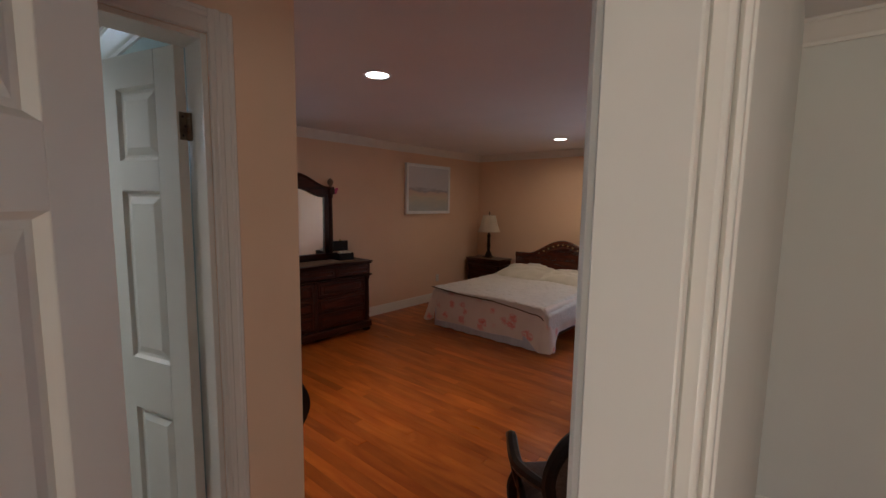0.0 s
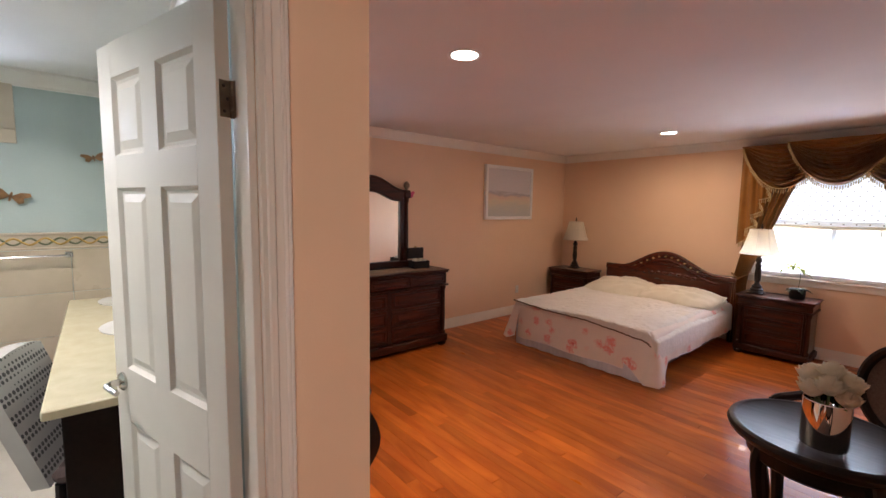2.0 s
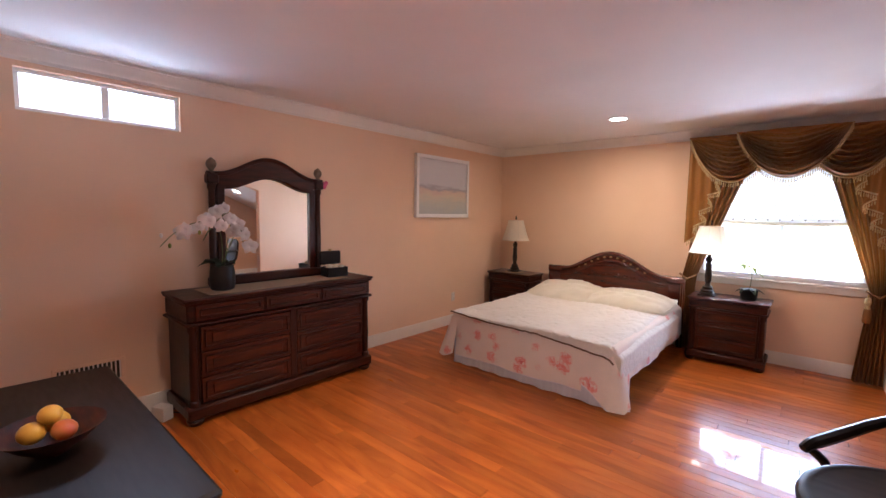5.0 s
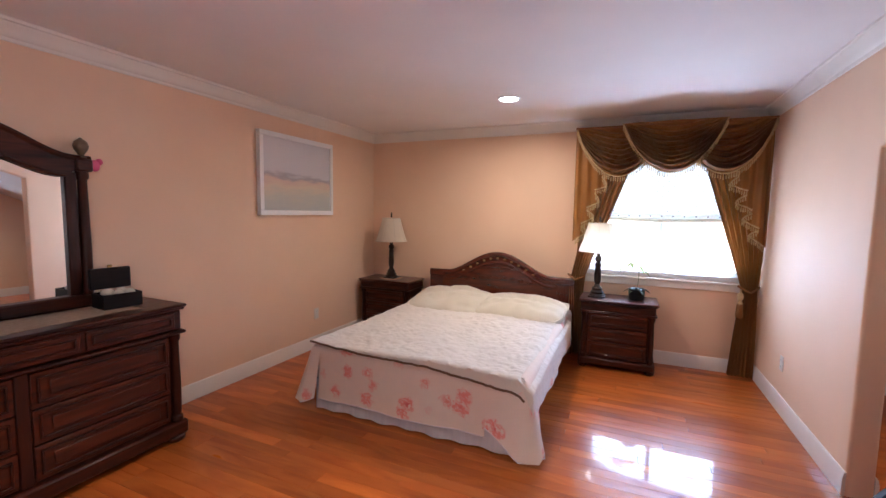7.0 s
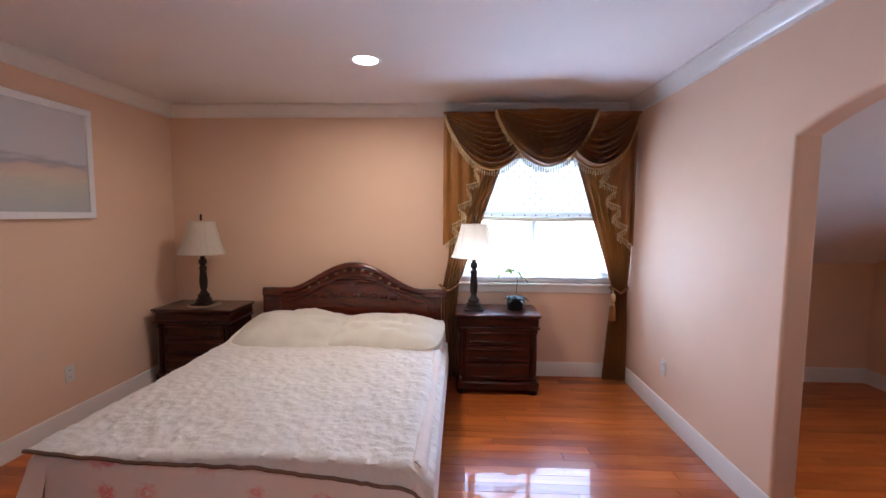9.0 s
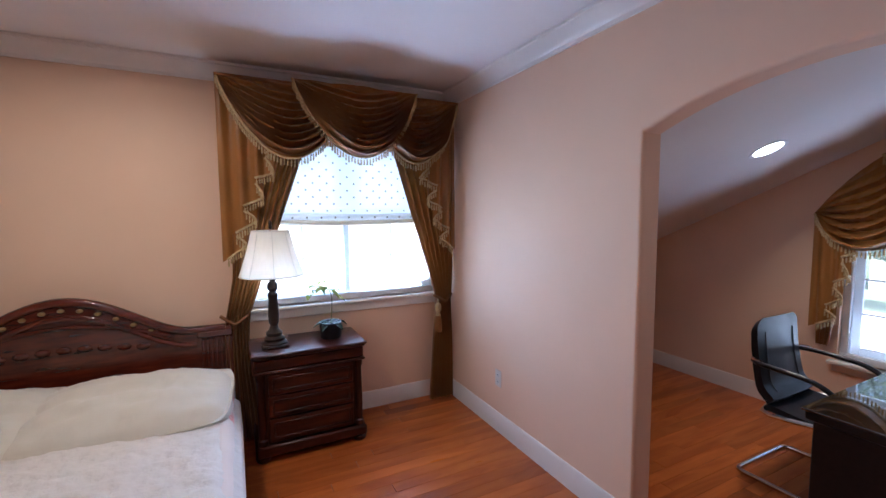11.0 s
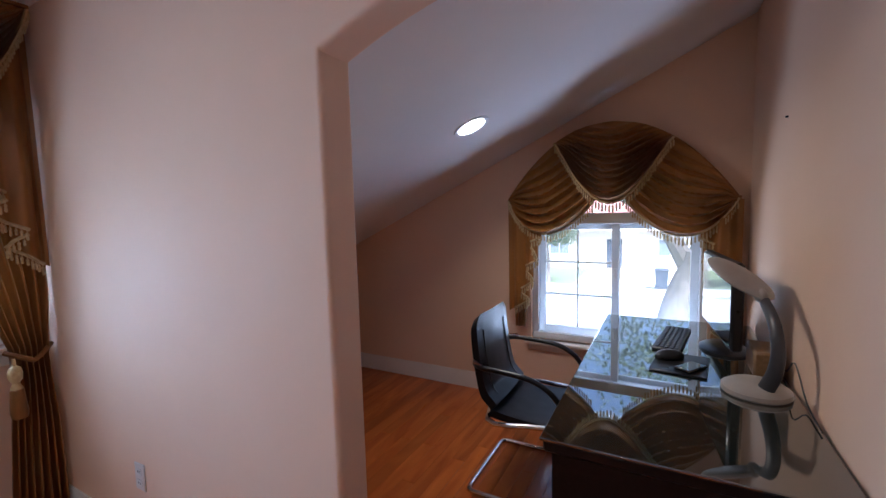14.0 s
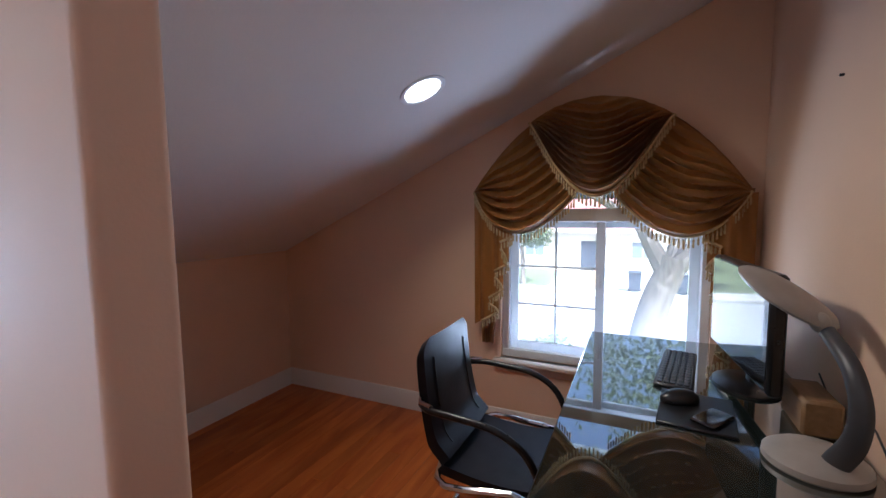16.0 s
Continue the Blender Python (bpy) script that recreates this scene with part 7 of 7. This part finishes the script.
house(pose(30, 7.0, GZ), 17, 9, 2.9, "single-storey stucco house with a pink tile roof across the street")
house(pose(31, -16.0, GZ), 16, 9, 2.9, "single-storey stucco house with a tile roof down the street")
house(pose(29, 30.0, GZ), 16, 9, 2.9, "single-storey stucco house with a tile roof up the street")
# white panes and door put overexposed glare into the colour; height fills the view
house(pose(1.0, 20.0, GZ, 0, 0, 90), 14, 9, 6.2, "tall pale stucco neighbouring house with a grey roof", 2.2, PAVE, VINYL)
house(pose(-16.0, 3.0, GZ, 0, 0, 180), 15, 9, 3.0, "neighbouring stucco house beyond the west wall", 2.4)


def tree(m, label, trunk, limbs, crown, seed, leaves=1500):
    """Tapered trunk, limbs and a crown of small leaf blades in uneven clumps."""
    q = random.Random(seed)
    o = thing("tree", m, label, "tree")
    t = part("trunk", Build().tube(trunk[0], trunk[1], 14), BARK, o, "pale rough-barked trunk")
    for pts, r in limbs:
        part("limb", Build().tube(pts, r, 9), BARK, t)
    vs, fs = [], []
    for (cx, cy, cz, r) in crown:
        for _ in range(leaves // len(crown)):
            while True:
                p = Vector((q.uniform(-1, 1), q.uniform(-1, 1), q.uniform(-1, 1)))
                if 0.25 < p.length < 1:
                    break
            c = Vector((cx, cy, cz)) + p * r * q.uniform(0.7, 1.1)
            d = Vector((q.gauss(0, 1), q.gauss(0, 1), q.gauss(0, 0.6))).normalized()
            s = d.orthogonal().normalized()
            ln, wd = q.uniform(0.07, 0.13), q.uniform(0.03, 0.05)
            n = len(vs)
            vs += [c - d * ln, c + s * wd, c + d * ln, c - s * wd]
            fs.append((n, n + 1, n + 2, n + 3))
    part("crown", Build().add(vs, fs), FOL, o, "green leafy crown")
    return o


TX, TY = 10.0, 5.62
tree(pose(TX, TY, GZ), "large pale-barked street tree outside the alcove window",
     ([(0.0, 0.32, 0), (0.0, 0.24, 0.5), (0, 0.10, 1.4), (0, -0.08, 2.2), (0, -0.30, 2.8), (0, -0.42, 3.2)], lambda q: 0.40 - 0.12 * q + 0.18 * max(0, 0.15 - q) / 0.15),
     [([(0, -0.30, 2.8), (0.1, 0.0, 3.35), (0.2, 0.35, 4.0), (0.3, 1.3, 5.4)], lambda q: 0.25 - 0.17 * q),
      ([(0, -0.38, 2.95), (0.0, -0.95, 3.55), (0.1, -1.5, 4.2), (0.0, -2.4, 5.2)], lambda q: 0.25 - 0.17 * q),
      ([(0, -0.38, 3.0), (0.4, -0.5, 3.9), (0.9, -0.3, 5.0), (1.3, -0.1, 6.0)], lambda q: 0.20 - 0.13 * q),
      ([(0.2, 0.35, 4.0), (0.0, 1.3, 4.6), (-0.3, 2.3, 5.3)], lambda q: 0.13 - 0.08 * q)],
     [(0.3, 1.6, 6.0, 1.5), (0.0, -2.6, 5.9, 1.6), (1.4, -0.1, 6.8, 1.8), (-0.4, 2.8, 5.6, 1.2), (-1.0, 0.2, 6.9, 1.5), (0.5, -1.2, 7.5, 1.6), (-1.2, -1.8, 6.4, 1.1), (-0.9, 3.3, 6.4, 1.0)], 4, 6500)
tree(pose(23.5, 12.0, GZ), "green garden tree across the street", ([(0, 0, 0), (0.05, 0, 1.2), (0, 0.1, 2.2)], lambda q: 0.16 - 0.06 * q), [([(0, 0.1, 2.0), (0.3, 0.5, 2.8)], 0.07), ([(0, 0.1, 2.0), (-0.3, -0.4, 2.9)], 0.07)],
     [(0, 0, 3.2, 1.3), (0.4, 0.8, 2.9, 1.0), (-0.3, -0.9, 3.0, 1.0), (0.1, 0.3, 4.0, 0.9)], 8, 4000)
tree(pose(8.6, 7.55, GZ), "leafy shrub on the front lawn", ([(0, 0, 0), (0.02, 0, 0.5), (0, 0.05, 0.9)], lambda q: 0.06 - 0.03 * q), [([(0, 0, 0.6), (0.2, 0.3, 1.1)], 0.03), ([(0, 0, 0.6), (-0.2, -0.25, 1.1)], 0.03)],
     [(0, 0, 1.0, 0.55), (0.1, 0.45, 0.8, 0.45), (-0.1, -0.45, 0.85, 0.45)], 9, 2600)


def bin_(m, label):
    o = thing("wheelie_bin", m, label, "bin", "bins across the street")
    part("body", Build().prism([(-0.26, 0.1), (0.26, 0.1), (0.31, 1.0), (-0.31, 1.0)], lambda a, z, t: (t, a, z), -0.3, 0.32), BINM, o)
    part("lid", Build().box(-0.36, 0.35, -0.33, 0.33, 1.0, 1.07, 0.03), BINM, o)
    for s in (-1, 1):
        wv = part("wheel", Build().lathe([(0.10, -0.025), (0.11, -0.02), (0.11, 0.02), (0.10, 0.025)], 0, 0, 0, 16), BLACKPL, o)
        wv.matrix_basis = pose(0.25, s * 0.30, 0.11, 90, 0, 0)


for y in (6.05, 4.0, 3.2):
    bin_(pose(23.0, y, GZ + 0.02), "dark wheeled bin standing by the far driveway")
fc = thing("fence", pose(22.8, 7.9, GZ), "short pale yellow board fence across the street", "fence")
for k in range(9):
    part("slat", Build().box(-0.015, 0.015, 0.16 * k, 0.16 * k + 0.12, 0.05, 1.05 - 0.02 * (k % 2), 0.006), FENCEM, fc)
for z in (0.3, 0.8):
    part("rail", Build().box(0.016, 0.05, -0.02, 1.45, z, z + 0.08, 0.004), FENCEM, fc)
for k in (0, 1.36):
    part("post", Build().box(0.05, 0.13, k, k + 0.08, -0.1, 1.1, 0.006), FENCEM, fc)

# ---- floor strips ----
STRIP = 0.078
rng = random.Random(7)
plank_meshes = {}


def plank_verts(x0, x1, y0, y1):
    return Build().box(x0, x1, y0, y1, -0.012, 0.0, 0.0010)


def plank(x0, x1, y0, y1):
    ln = round(x1 - x0, 2)
    key = (ln, round(y1 - y0, 3))
    if key not in plank_meshes:
        plank_meshes[key] = plank_verts(-ln / 2, ln / 2, -(y1 - y0) / 2 + 0.0003, (y1 - y0) / 2 - 0.0003).mesh("plank", OAK)
    ob = new("plank", plank_meshes[key])
    ob.location = ((x0 + x1) / 2, (y0 + y1) / 2, 0)
    ob.parent = floor


def lay(xa, xb, ya, yb, single_from, single_to, rest):
    y = ya
    while y < yb - 0.01:
        y1 = min(y + STRIP, yb)
        x = xa
        first = True
        while x < xb - 0.01:
            ln = rng.choice((0.9, 1.2, 1.5, 1.8)) * (rng.choice((0.4, 0.7, 1.0)) if first else 1.0)
            x1 = round(min(x + ln, xb), 2)
            if xb - x1 < 0.25:
                x1 = xb
            if single_from <= y < single_to:
                plank(x, x1 - 0.0012, y, y1)
            else:
                rest.append((x, x1 - 0.0012, y + 0.0003, y1 - 0.0003))
            x, first = x1, False
        y = y1


rest = []
lay(WX, EX, SY, NY, 3.6, 8.45, rest)
lay(BDX, 0.19, 0.72, SY, 99, 99, rest)
lay(EX, 0.07, SY, 4.95, 99, 99, rest)
lay(EX, AX, AS, NY, 99, 99, rest)
b = Build()
for r in rest:
    b.box(*r, -0.012, 0.0, 0.0010)
OAKI = OAK.copy()
for n in list(OAKI.node_tree.nodes):
    if n.type == "OBJECT_INFO":
        geo = OAKI.node_tree.nodes.new("ShaderNodeNewGeometry")
        for link in list(n.outputs["Random"].links):
            OAKI.node_tree.links.new(geo.outputs["Random Per Island"], link.to_socket)
ob = part("planks", b, OAKI, floor)
ob["kind"] = "stuff"
